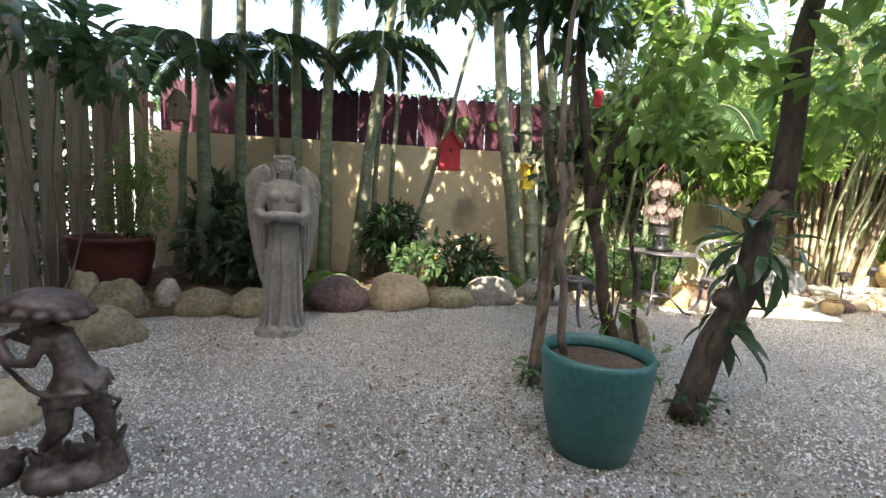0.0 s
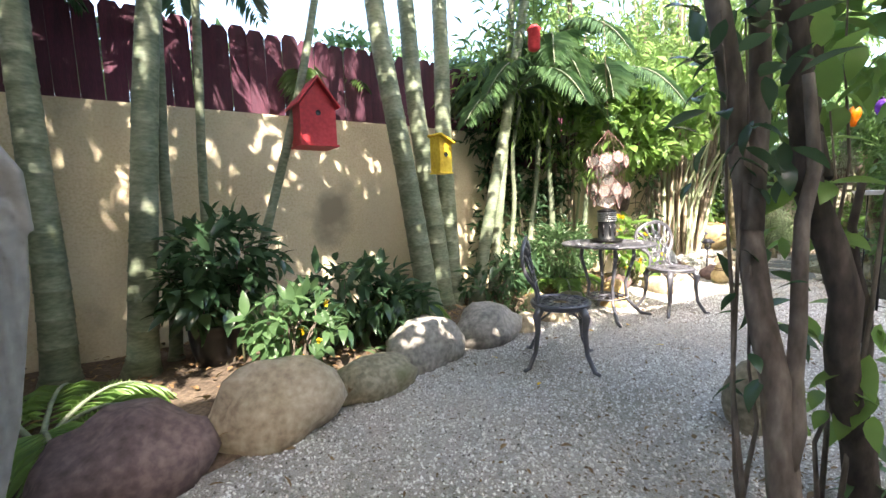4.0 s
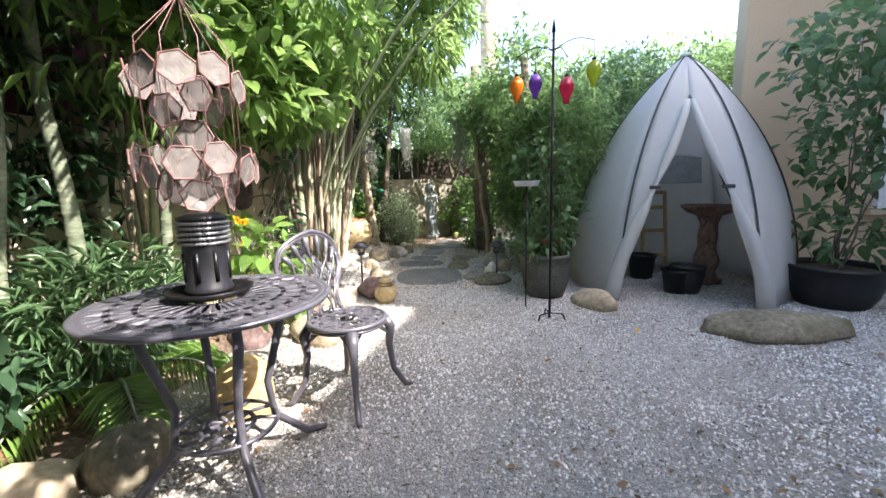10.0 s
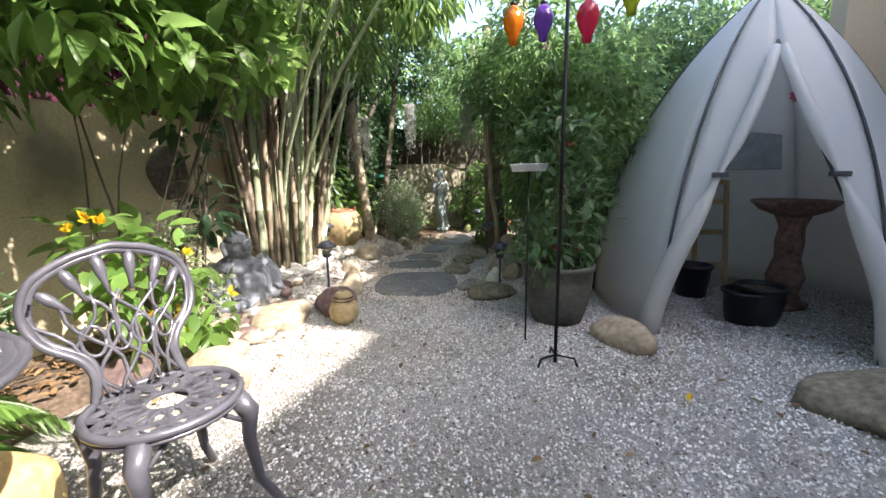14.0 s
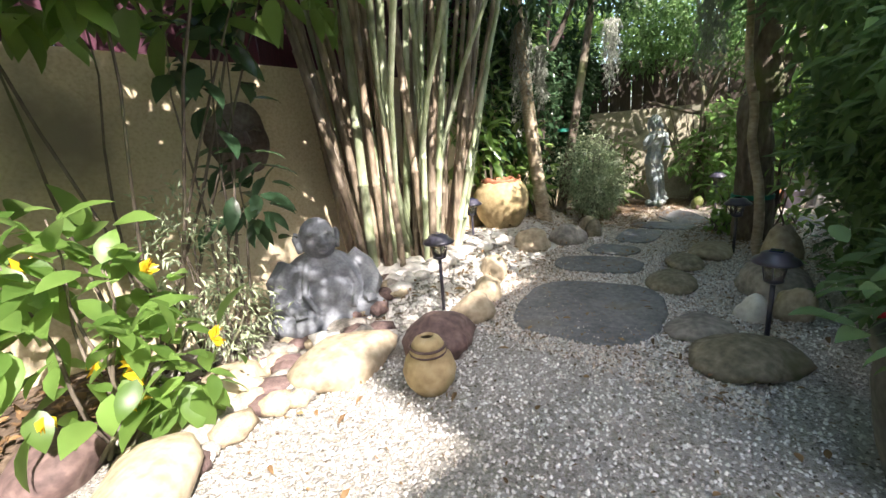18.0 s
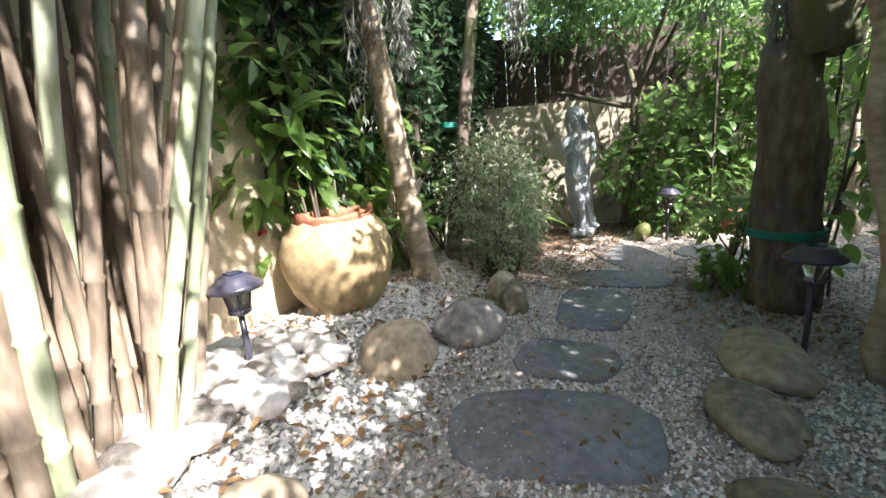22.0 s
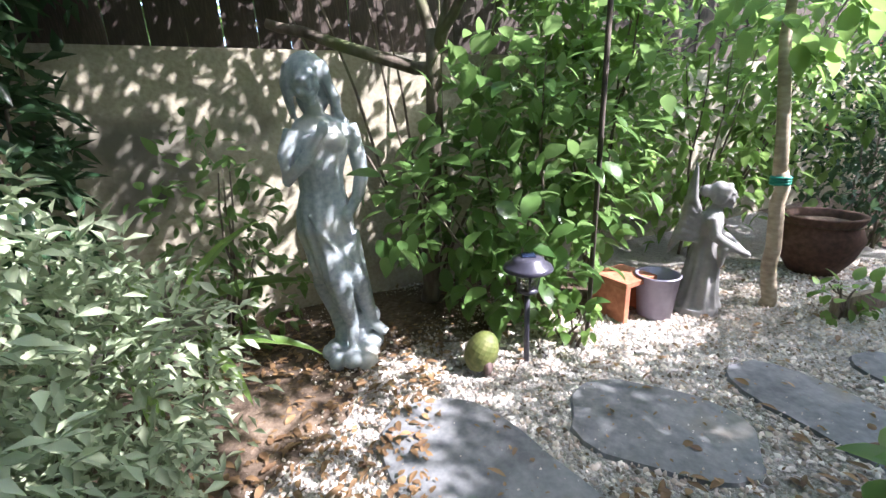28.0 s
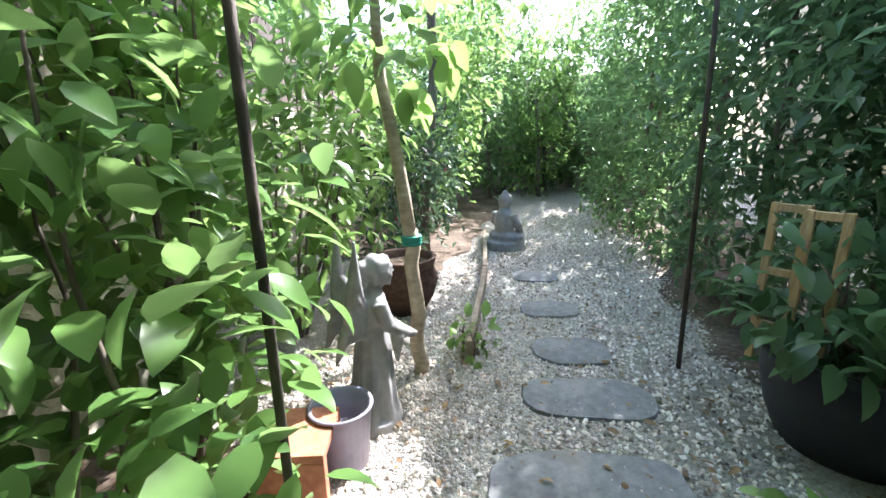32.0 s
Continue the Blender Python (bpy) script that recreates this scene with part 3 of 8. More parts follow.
# ---- house ----


def house_block(name, x0, y0, x1, y1, high, label, windows=()):
    h = thing(name, label, "house", ((x0 + x1) / 2, (y0 + y1) / 2, 0), kind="structure")
    bm = bmesh.new()
    box(bm, (x1 - x0, y1 - y0, high + 0.1), (0, 0, high / 2 - 0.05), 0, 0.02)
    part("wall", bm, m_house, h)
    bm = bmesh.new()
    box(bm, (x1 - x0 + 0.3, y1 - y0 + 0.3, 0.18), (0, 0, high + 0.09), 0, 0.03)
    part("roof", bm, m_white, h)
    return h


wing = house_block("house", 8.0, -6.0, 8.32, 1.12, 4.3, "peach rendered house wall with white window frames")
# Unseen block; its height is set by where the court's shade ends.
house_block("house_main", -9.0, -9.0, 7.99, -2.0, 6.72, "unseen peach rendered house block that shades the court")
# Two unseen blocks, added and sized only to place the shade on the ground.
upper = house_block("house_upper_storey", -9.0, -9.0, -3.3, -2.0, 9.4, "unseen block added to shade the west side of the court")
gable = house_block("house_gable", 3.75, -9.0, 5.65, -1.99, 7.55, "unseen block added to shade the path by the buddha")


def window(at, wide, high, turn, label):
    w = thing("window_1", label, "window", at, turn, kind="structure")
    bm = bmesh.new()
    for sx in (-1, 1):
        box(bm, (0.09, 0.10, high), (sx * (wide / 2 - 0.045), -0.03, high / 2), 0, 0.008)
    for z in (0.045, high - 0.045):
        box(bm, (wide - 0.18, 0.10, 0.09), (0, -0.03, z), 0, 0.008)
    box(bm, (0.05, 0.07, high - 0.18), (0, -0.025, high / 2), 0, 0.006)
    part("window_frame", bm, m_white, w)
    bm = bmesh.new()
    box(bm, (wide + 0.2, 0.17, 0.07), (0, -0.06, -0.035), 0, 0.012)
    part("window_sill", bm, m_house, w)
    for sx in (-1, 1):
        bm = bmesh.new()
        box(bm, (wide / 2 - 0.115, 0.012, high - 0.18), (sx * (wide / 4 - 0.01), -0.004, high / 2))
        part("pane", bm, m_glass_dark, w)
    return w


window((7.99, -1.25, 0.72), 1.7, 2.0, -90, "dark window with white frame and sill")

# ---- path slabs ----


def slab(at, size, turn, seed, thick=0.013, label="flat grey slate stepping stone on gravel"):
    n = 26
    verts, faces = [], []
    for z, s in ((-0.03, 1.0), (thick - 0.012, 1.0), (thick, 0.975)):
        for k in range(n):
            w = 2 * math.pi * k / n
            c, sn = math.cos(w), math.sin(w)
            e = 3.2
            r = 1 / ((abs(c) ** e + abs(sn) ** e) ** (1 / e))
            r *= 1 + 0.10 * noise.noise((c * 1.6 + seed, sn * 1.6, seed)) + 0.03 * noise.noise((c * 6, sn * 6, seed))
            verts.append((c * r * size[0] / 2 * s, sn * r * size[1] / 2 * s, z))
    verts.append((0, 0, thick + 0.002))
    for i in range(2):
        for k in range(n):
            k2 = (k + 1) % n
            faces.append((i * n + k, i * n + k2, (i + 1) * n + k2, (i + 1) * n + k))
    for k in range(n):
        faces.append((2 * n + k, 2 * n + (k + 1) % n, 3 * n))
    ob = link("stepping_stone", mesh_of("stepping_stone", verts, faces, False), m_slate)
    ob.matrix_world = pose(at[0], at[1], height(*at), 0, 0, turn)
    return tagged(ob, label, "stepping stone", "slate path")


for at, size, turn, seed in (
    ((6.62, 4.93), (0.92, 0.80), 15, 1), ((7.45, 5.30), (0.44, 0.66), 20, 2), ((7.91, 5.38), (0.34, 0.42), 10, 3),
    ((8.52, 5.40), (0.62, 0.36), 8, 4), ((9.02, 5.36), (0.34, 0.60), 10, 5), ((9.56, 5.34), (0.42, 0.86), -52, 6), ((9.80, 4.83), (0.40, 0.52), -25, 7),
    ((9.84, 4.28), (0.58, 0.30), 24, 8), ((9.93, 3.83), (0.50, 0.27), 22, 9), ((10.06, 3.47), (0.36, 0.26), 20, 10), ((10.28, 3.02), (0.34, 0.24), 24, 11), ((10.52, 2.45), (0.34, 0.24), 24, 12)):
    slab(at, size, turn, seed)

# ---- stones ----
for at, size, turn, mat, txt in (
    ((-0.72, 4.02, 0), (0.34, 0.24, 0.26), 20, m_rock_red, "dark red-brown boulder edging the bed"),
    ((-0.12, 4.22, 0), (0.36, 0.26, 0.30), 10, m_rock_tan, "large pale tan boulder edging the bed"),
    ((0.50, 4.42, 0), (0.32, 0.22, 0.16), 15, m_rock_moss, "flat mossy stone edging the bed"),
    ((0.98, 4.70, 0), (0.36, 0.26, 0.25), 35, m_rock_grey, "large grey boulder edging the bed"),
    ((1.62, 4.84, 0), (0.32, 0.24, 0.24), 10, m_rock_grey, "grey boulder edging the bed"),
    ((-1.45, 3.62, 0), (0.26, 0.20, 0.18), 10, m_rock_moss, "mossy stone edging the bed"),
    ((-1.93, 3.55, 0), (0.27, 0.20, 0.19), -10, m_rock_moss, "mossy stone edging the bed"),
    ((-2.34, 3.66, 0), (0.13, 0.12, 0.22), 0, m_rock_grey, "upright stone edging the bed"),
    ((-2.55, 3.30, 0), (0.24, 0.16, 0.26), 40, m_rock_moss, "mossy stone edging the bed"),
    ((-3.1, 3.55, 0), (0.15, 0.13, 0.28), 0, m_rock_tan, "upright tan stone beside the pot"),
    ((-2.15, 2.62, 0), (0.30, 0.22, 0.22), 20, m_rock_moss, "mossy boulder on the gravel"),
    ((-2.95, 1.30, 0), (0.46, 0.30, 0.24), 30, m_rock_tan, "large flat tan stone by the fence"),
    ((-1.74, 1.50, 0), (0.22, 0.17, 0.17), 15, m_rock_tan, "tan rounded stone by the fairy statue"),
    ((-1.72, 1.20, 0), (0.22, 0.17, 0.16), 40, m_rock_moss, "mossy rounded stone by the fairy statue"),
    ((-1.78, 0.98, 0), (0.22, 0.20, 0.20), 0, m_rock_moss, "mossy rounded stone by the fairy statue"),
    ((-1.72, 0.68, 0), (0.28, 0.20, 0.12), 0, m_rock_moss, "low mossy stone by the fairy statue"),
    ((2.0, 2.98, 0), (0.14, 0.12, 0.27), 0, m_rock_moss, "weathered stone stump on the gravel"),
    ((5.63, 3.07, 0), (0.25, 0.14, 0.12), 40, m_rock_tan, "oblong tan stone weighing down the tent"),
    ((5.16, 1.86, 0), (0.52, 0.30, 0.12), -75, m_rock_moss, "broad flat brown stone in front of the tent"),
    ((5.30, 5.50, 0), (0.27, 0.19, 0.12), 10, m_rock_tan, "smooth pale tan stone in the river rock bed"),
    ((4.42, 5.20, 0), (0.28, 0.15, 0.14), 60, m_rock_tan, "smooth yellow stone in the river rock bed"),
    ((4.85, 5.72, 0), (0.15, 0.13, 0.10), 20, m_rock_tan, "small tan stone in the river rock bed"),
    ((4.25, 5.65, 0), (0.16, 0.14, 0.12), 70, m_rock_red, "red-brown stone under the shrub"),
    ((5.74, 5.30, 0), (0.25, 0.17, 0.13), 30, m_rock_red, "dark brown boulder at the path's edge"),
    ((6.12, 5.42, 0), (0.14, 0.12, 0.11), 0, m_rock_tan, "rust-coloured stone at the path's edge"),
    ((6.42, 5.55, 0), (0.13, 0.10, 0.11), 20, m_rock_tan, "yellow stone at the path's edge"),
    ((6.76, 5.78, 0), (0.13, 0.11, 0.13), 40, m_rock_tan, "rust-banded stone at the path's edge"),
    ((7.62, 6.02, 0), (0.20, 0.16, 0.15), 10, m_rock_tan, "tan stone beside the jar"),
    ((7.98, 5.86, 0), (0.19, 0.15, 0.14), -10, m_rock_grey, "dark grey stone at the path's edge"),
    ((8.35, 5.78, 0), (0.09, 0.08, 0.13), 0, m_rock_moss, "small upright stone at the path's edge"),
    ((8.52, 5.92, 0), (0.13, 0.10, 0.12), 30, m_rock_tan, "small tan stone at the path's edge"),
    ((6.45, 4.12, 0), (0.24, 0.18, 0.08), -25, m_rock_moss, "low mossy stone on the path's far side"),
    ((6.64, 4.36, 0), (0.17, 0.15, 0.05), 10, m_rock_grey, "flat stone on the path's far side"),
    ((7.28, 4.70, 0), (0.19, 0.15, 0.06), 20, m_rock_moss, "brown-grey stone on the path's far side"),
    ((7.76, 4.76, 0), (0.18, 0.12, 0.06), 10, m_rock_moss, "brown-grey stone on the path's far side"),
    ((8.15, 4.70, 0), (0.24, 0.15, 0.07), 0, m_rock_tan, "broad tan stone on the path's far side"),
    ((7.66, 4.20, 0), (0.13, 0.12, 0.27), 20, m_rock_tan, "tall pale stone under the hedge"),
    ((7.48, 4.20, 0), (0.24, 0.17, 0.14), 30, m_rock_grey, "pale stone under the hedge"),
    ((6.98, 4.20, 0), (0.085, 0.075, 0.10), 0, m_rock_white, "small white stone block"),
    ((7.10, 4.05, 0), (0.09, 0.09, 0.12), 40, m_rock_tan, "small pink-tan stone block"),
    ((2.92, 5.18, 0), (0.17, 0.14, 0.15), 10, m_rock_moss, "mossy tan boulder behind the table"),
    ((3.45, 5.06, 0), (0.20, 0.16, 0.20), 40, m_rock_orange, "orange-tan boulder under the table"),
    ((2.08, 4.86, 0), (0.15, 0.12, 0.12), 40, m_rock_tan, "yellow boulder beside the bed"),
    ((2.50, 4.98, 0), (0.17, 0.15, 0.13), 10, m_rock_tan, "pale tan boulder in the bed"),
    ((2.60, 5.30, 0), (0.22, 0.16, 0.15), 30, m_rock_tan, "pale tan boulder in the bed"),
    ((1.85, 5.30, 0.03), (0.20, 0.15, 0.10), 30, m_rock_grey, "flat grey stone in the bed")):
    rock("boulder", size, at, mat, txt, turn, seed=at[0] * 1.7 + at[1])

wall_run("wall_south", (9.2, -3.7), (16.0, -3.7), 2.2, 0.16, m_oldstucco, "plain wall closing the lane")

wall_run("wall_neighbour", (-5.6, -3.0), (-6.3, 6.5), 2.5, 0.16, m_oldstucco, "plain wall past the slatted fence")

# ---- greenhouse tent ----


def tent(cx, cy, r, high):
    t = thing("greenhouse_tent", "white mesh pop-up greenhouse tent with open zipped door", "tent", (cx, cy, 0), 171)
    sides, rows = 6, 16

    def skin(a, z, inset=0.0):
        """Point on the tent's skin at angle a (degrees) and height z."""
        f = (z / high)
        rad = (r - inset) * (1 - f ** 2.1) ** 0.85
        step = 360 / sides
        k = math.floor((a + step / 2) / step)
        d = a - k * step
        flat = math.cos(radians(step / 2)) / math.cos(radians(d))
        rad *= 0.55 + 0.45 * (flat / 1.0)
        return Vector((rad * math.cos(radians(a)), rad * math.sin(radians(a)), z))

    open_top = 0.80 * high

    def half(z):
        return 34 * max(0.0, 1 - (z / open_top) ** 1.25)

    def sheet(name, a0, a1, cols):
        verts, faces = [], []
        for j in range(rows + 1):
            z = high * (1 - (1 - j / rows) ** 1.2) * 0.995
            lo, hi = a0(z), a1(z)
            for i in range(cols + 1):
                verts.append(skin(lo + (hi - lo) * i / cols, z))
        for j in range(rows):
            for i in range(cols):
                q = j * (cols + 1) + i
                faces.append((q, q + 1, q + cols + 2, q + cols + 1))
        ob = link(name, mesh_of(name, verts, faces), m_mesh, t)
        so = ob.modifiers.new("thickness", "SOLIDIFY")
        so.thickness = 0.006
        return ob

    for k in range(sides):
        c = k * 60
        if k == 0:
            sheet("panel", lambda z: half(z), lambda z: 30.0 + 1e-3 + max(0, half(z) - 30), 4)
            sheet("panel", lambda z: -30.0 - max(0, half(z) - 30), lambda z: -half(z), 4)
        else:
            sheet("panel", lambda z, c=c: c - 30, lambda z, c=c: c + 30, 8)
    for k in range(sides):
        a = k * 60 + 30
        tube("pole", [skin(a, high * i / 14 * 0.99, -0.012) for i in range(15)], 0.009, m_zip, t, 6)
    for s in (-1, 1):
        pts = [skin(s * half(z), z, 0.0) + Vector((0.012, 0, 0)) for z in np.linspace(0.02, open_top, 14)]
        tube("zip", pts, 0.011, m_zip, t, 5)
        # rolled-back door flap tied to the side
        flap = []
        for i, z in enumerate(np.linspace(0.0, open_top * 0.97, 16)):
            f = i / 15
            b = skin(s * (half(z) + 1.0), z)
            pinch = 1 - 0.75 * math.exp(-((z - 1.07) / 0.16) ** 2)
            flap.append((b, pinch * 0.075 * (1 - 0.6 * f)))
        v, f = tube_data([p + Vector((0.05, 0, 0)) for p, _ in flap], [max(0.012, q) for _, q in flap], 10)
        link("door_flap", mesh_of("door_flap", v, f), m_mesh, t, "rolled white door flap")
        b = skin(s * (half(1.07) + 1), 1.07) + Vector((0.05, 0, 0))
        bm = bmesh.new()
        box(bm, (0.075, 0.085, 0.03), b, 0, 0.006)
        part("tie_strap", bm, m_zip, t, "dark tie strap")
    # window vent at the back and a cap
    bm = bmesh.new()
    box(bm, (0.012, 0.62, 0.5), (-r * 0.62, 0, 1.32), 0, 0.0, Matrix.Rotation(radians(-24), 4, "Y"))
    part("vent", bm, plain("vent_mesh", (0.42, 0.45, 0.47), 0.6), t, "grey mesh vent")
    turned("cap", [(0.06, high - 0.02), (0.05, high + 0.01), (0.01, high + 0.03)], m_mesh, t, 12)
    return t


tent(6.72, 2.14, 1.10, 2.40)


m_bath = surface("carved_clay", (0.11, 0.065, 0.05), (0.24, 0.14, 0.11), (0.36, 0.24, 0.20), 0.9, 6, 30, 1.0, 0.03)


def birdbath(at):
    t = thing("birdbath", "rugged red-brown pedestal birdbath with wide bowl inside the tent", "birdbath", at)
    prof = [(0.15, 0.0), (0.155, 0.04), (0.11, 0.07), (0.085, 0.12), (0.105, 0.25), (0.08, 0.40), (0.10, 0.52), (0.085, 0.64), (0.12, 0.73)]
    turned("pedestal", prof, m_bath, t, 24, wobble=0.5)
    turned("bowl", [(0.10, 0.73), (0.22, 0.78), (0.27, 0.83), (0.285, 0.845), (0.275, 0.855), (0.2, 0.815), (0.05, 0.79), (0.001, 0.785)], m_bath, t, 32)
    return t


birdbath((6.78, 1.80, 0))


def ladder(at, turn):
    t = thing("ladder_trellis", "small tan wooden ladder leaning in the tent", "ladder", at, turn)
    bm = bmesh.new()
    tilt = Matrix.Rotation(radians(-8), 4, "X")
    for sx in (-1, 1):
        b2 = bmesh.new()
        box(b2, (0.035, 0.03, 1.0), (sx * 0.14, 0.07, 0.5), 0, 0.004, tilt)
        part("rail", b2, m_wood, t)
    for z in (0.22, 0.52, 0.8, 0.98):
        b2 = bmesh.new()
        box(b2, (0.245, 0.025, 0.045), (0, 0.14 * z, z), 0, 0.004, tilt)
        part("rung", b2, m_wood, t)
    bm.free()
    return t


ladder((7.22, 2.20, 0), -75)


def pail(at, r, h, name="nursery_pot", label="black plastic nursery pot", soil=0.85, mat=None, lip=0.012):
    t = thing(name, label, "pot", at, group="")
    turned("body", [(r * 0.78, 0), (r * 0.97, h * 0.9), (r + lip, h * 0.92), (r + lip, h), (r - 0.008, h), (r * 0.94, h * soil)], mat or m_black, t, 28)
    v, f = lathe([(0.001, h * soil + 0.012), (r * 0.5, h * soil + 0.016), (r * 0.955, h * soil)], 20, cap=False)
    f = [tuple(reversed(q)) for q in f]
    link("soil", mesh_of("soil", v, f), m_soil, t, "dark potting soil")
    return t


pail((6.28, 2.22, 0), 0.14, 0.24)
pail((6.92, 2.42, 0), 0.15, 0.28)

# ---- cast metal furniture ----


def flat_bars(name, runs, level, parent):
    """Cast bars with broad flat tops, each a part."""
    for line, thick in runs:
        v, f = tube_data(line, [q * 1.25 for q in thick] if hasattr(thick, "__len__") else thick * 1.25, 8)
        for q in v:
            q.z = level + max(-0.006, min(0.006, q.z - level))
        link(name, mesh_of(name, v, f, False), m_cast, parent)


def smooth_line(pts, per=5):
    """A curve through points, ends kept."""
    pts = [Vector(q) for q in pts]
    out = []
    for i in range(len(pts) - 1):
        a, b, c, d = pts[max(i - 1, 0)], pts[i], pts[i + 1], pts[min(i + 2, len(pts) - 1)]
        for k in range(per):
            f = k / per
            out.append(0.5 * (2 * b + (c - a) * f + (2 * a - 5 * b + 4 * c - d) * f * f + (3 * b - a - 3 * c + d) * f ** 3))
    return out + [pts[-1]]


def lattice_back(t, w, h, y, z0, lean):
    """The shield-shaped openwork back of a chair: flat rim, crossed webs and a row of petals under the crest."""
    half = [(0.56, 0.0), (0.50, 0.17), (0.60, 0.30), (0.90, 0.44), (1.0, 0.62), (0.86, 0.82), (0.50, 0.94), (0.18, 0.985), (0.0, 1.0)]
    outline = [(-u, v) for u, v in half] + [(u, v) for u, v in reversed(half[:-1])]

    def at(u, v):
        zz = v * h
        return Vector((u * w / 2, y + lean * zz - 0.05 * (1 - u * u), z0 + zz))

    rim = smooth_line([at(u, v) for u, v in outline])
    v1, f1 = join_data([tube_data(rim, 0.0125, 6), tube_data([q + (Vector((0, y + lean * (q.z - z0), z0 + h * 0.5)) - q).normalized() * 0.016 for q in rim], 0.0115, 6)])
    link("back_rim", mesh_of("back_rim", v1, f1), m_cast, t)

    def reach(v):
        return float(np.interp(v, [b for _, b in half], [a for a, _ in half])) * 0.95

    runs = []
    for s in (-1, 1):
        for k in range(6):
            u0 = -0.95 + 0.38 * k
            pts = []
            for v in np.linspace(0.04, 0.70, 10):
                u = u0 + s * (1.1 * v - 0.15) + 0.10 * math.sin(v * 14 + k * 2)
                pts.append(at(max(-reach(v), min(reach(v), u * (0.62 + 0.45 * v))), v))
            runs.append((pts, 0.0062))
    for k in range(4):
        c = -0.42 + 0.28 * k
        runs.append(([at(c + 0.13 * math.cos(a), 0.40 + 0.10 * math.sin(a)) for a in np.linspace(0, 6.283, 15)], 0.006))
    tubes("back_lattice", runs, m_cast, t, 5)
    for k in range(6):
        a = radians(-62 + 24.8 * k)
        foot, tip = at(0.62 * math.sin(a), 0.52 + 0.17 * math.cos(a)), at(0.93 * math.sin(a), 0.58 + 0.38 * math.cos(a))
        tube("petal", [foot.lerp(tip, f) for f in (0, 0.3, 0.6, 0.85, 1.0)], [0.006, 0.009, 0.017, 0.016, 0.006], m_cast, t, 8)


def chair(at, turn):
    t = thing("bistro_chair", "black cast metal garden chair with openwork back and seat", "chair", at, turn, "chairs at the bistro table")
    sr, sz = 0.205, 0.44
    ring = [Vector((sr * math.cos(a), sr * math.sin(a) * 0.97, sz)) for a in np.linspace(0, 2 * math.pi, 33)]
    v, f = join_data([tube_data(ring, 0.014, 6, False), tube_data([p * 1.0 + Vector((0, 0, -0.02)) for p in ring], 0.008, 5, False)])
    link("seat_rim", mesh_of("seat_rim", v, f), m_cast, t)
    runs = []
    for k in range(14):
        a = 2 * math.pi * k / 14
        for s in (-1, 1):
            b = a + s * 0.34
            c = a + s * 0.12
            runs.append(([Vector((0.198 * math.cos(a), 0.198 * math.sin(a), sz)), Vector((0.14 * math.cos(b), 0.14 * math.sin(b), sz)), Vector((0.065 * math.cos(c), 0.065 * math.sin(c), sz))], [0.011, 0.009, 0.009]))
    for r in (0.065, 0.135):
        runs.append(([Vector((r * math.cos(a), r * math.sin(a), sz)) for a in np.linspace(0, 2 * math.pi, 20)], 0.008))
    flat_bars("seat_bar", runs, sz, t)
    for sx, sy in ((-1, -1), (1, -1), (-1, 1), (1, 1)):
        d = Vector((sx * 0.72, sy * 0.72, 0))
        pts = [d * 0.19 + Vector((0, 0, sz - 0.02)), d * 0.225 + Vector((0, 0, sz - 0.07)), d * 0.215 + Vector((0, 0, 0.27)), d * 0.235 + Vector((0, 0, 0.12)), d * 0.300 + Vector((0, 0, 0.014)), d * 0.340 + Vector((0, 0, 0.008))]
        tube("leg", pts, [0.032, 0.029, 0.021, 0.016, 0.016, 0.012], m_cast, t, 8)
        tubes("bracket", [([d * 0.215 + Vector((0, 0, 0.33)), d * 0.20 + Vector((-sx * 0.05, 0, 0.38)), d * 0.19 + Vector((-sx * 0.09, 0, sz - 0.02))], 0.008), ([d * 0.215 + Vector((0, 0, 0.33)), d * 0.20 + Vector((0, -sy * 0.05, 0.38)), d * 0.19 + Vector((0, -sy * 0.09, sz - 0.02))], 0.008)], m_cast, t, 5)
    lattice_back(t, 0.46, 0.46, 0.185, sz + 0.005, 0.22)
    return t


first = chair((1.79, 4.115, 0), 49)
copy_thing(first, pose(3.67, 4.55, 0, 0, 0, -13))


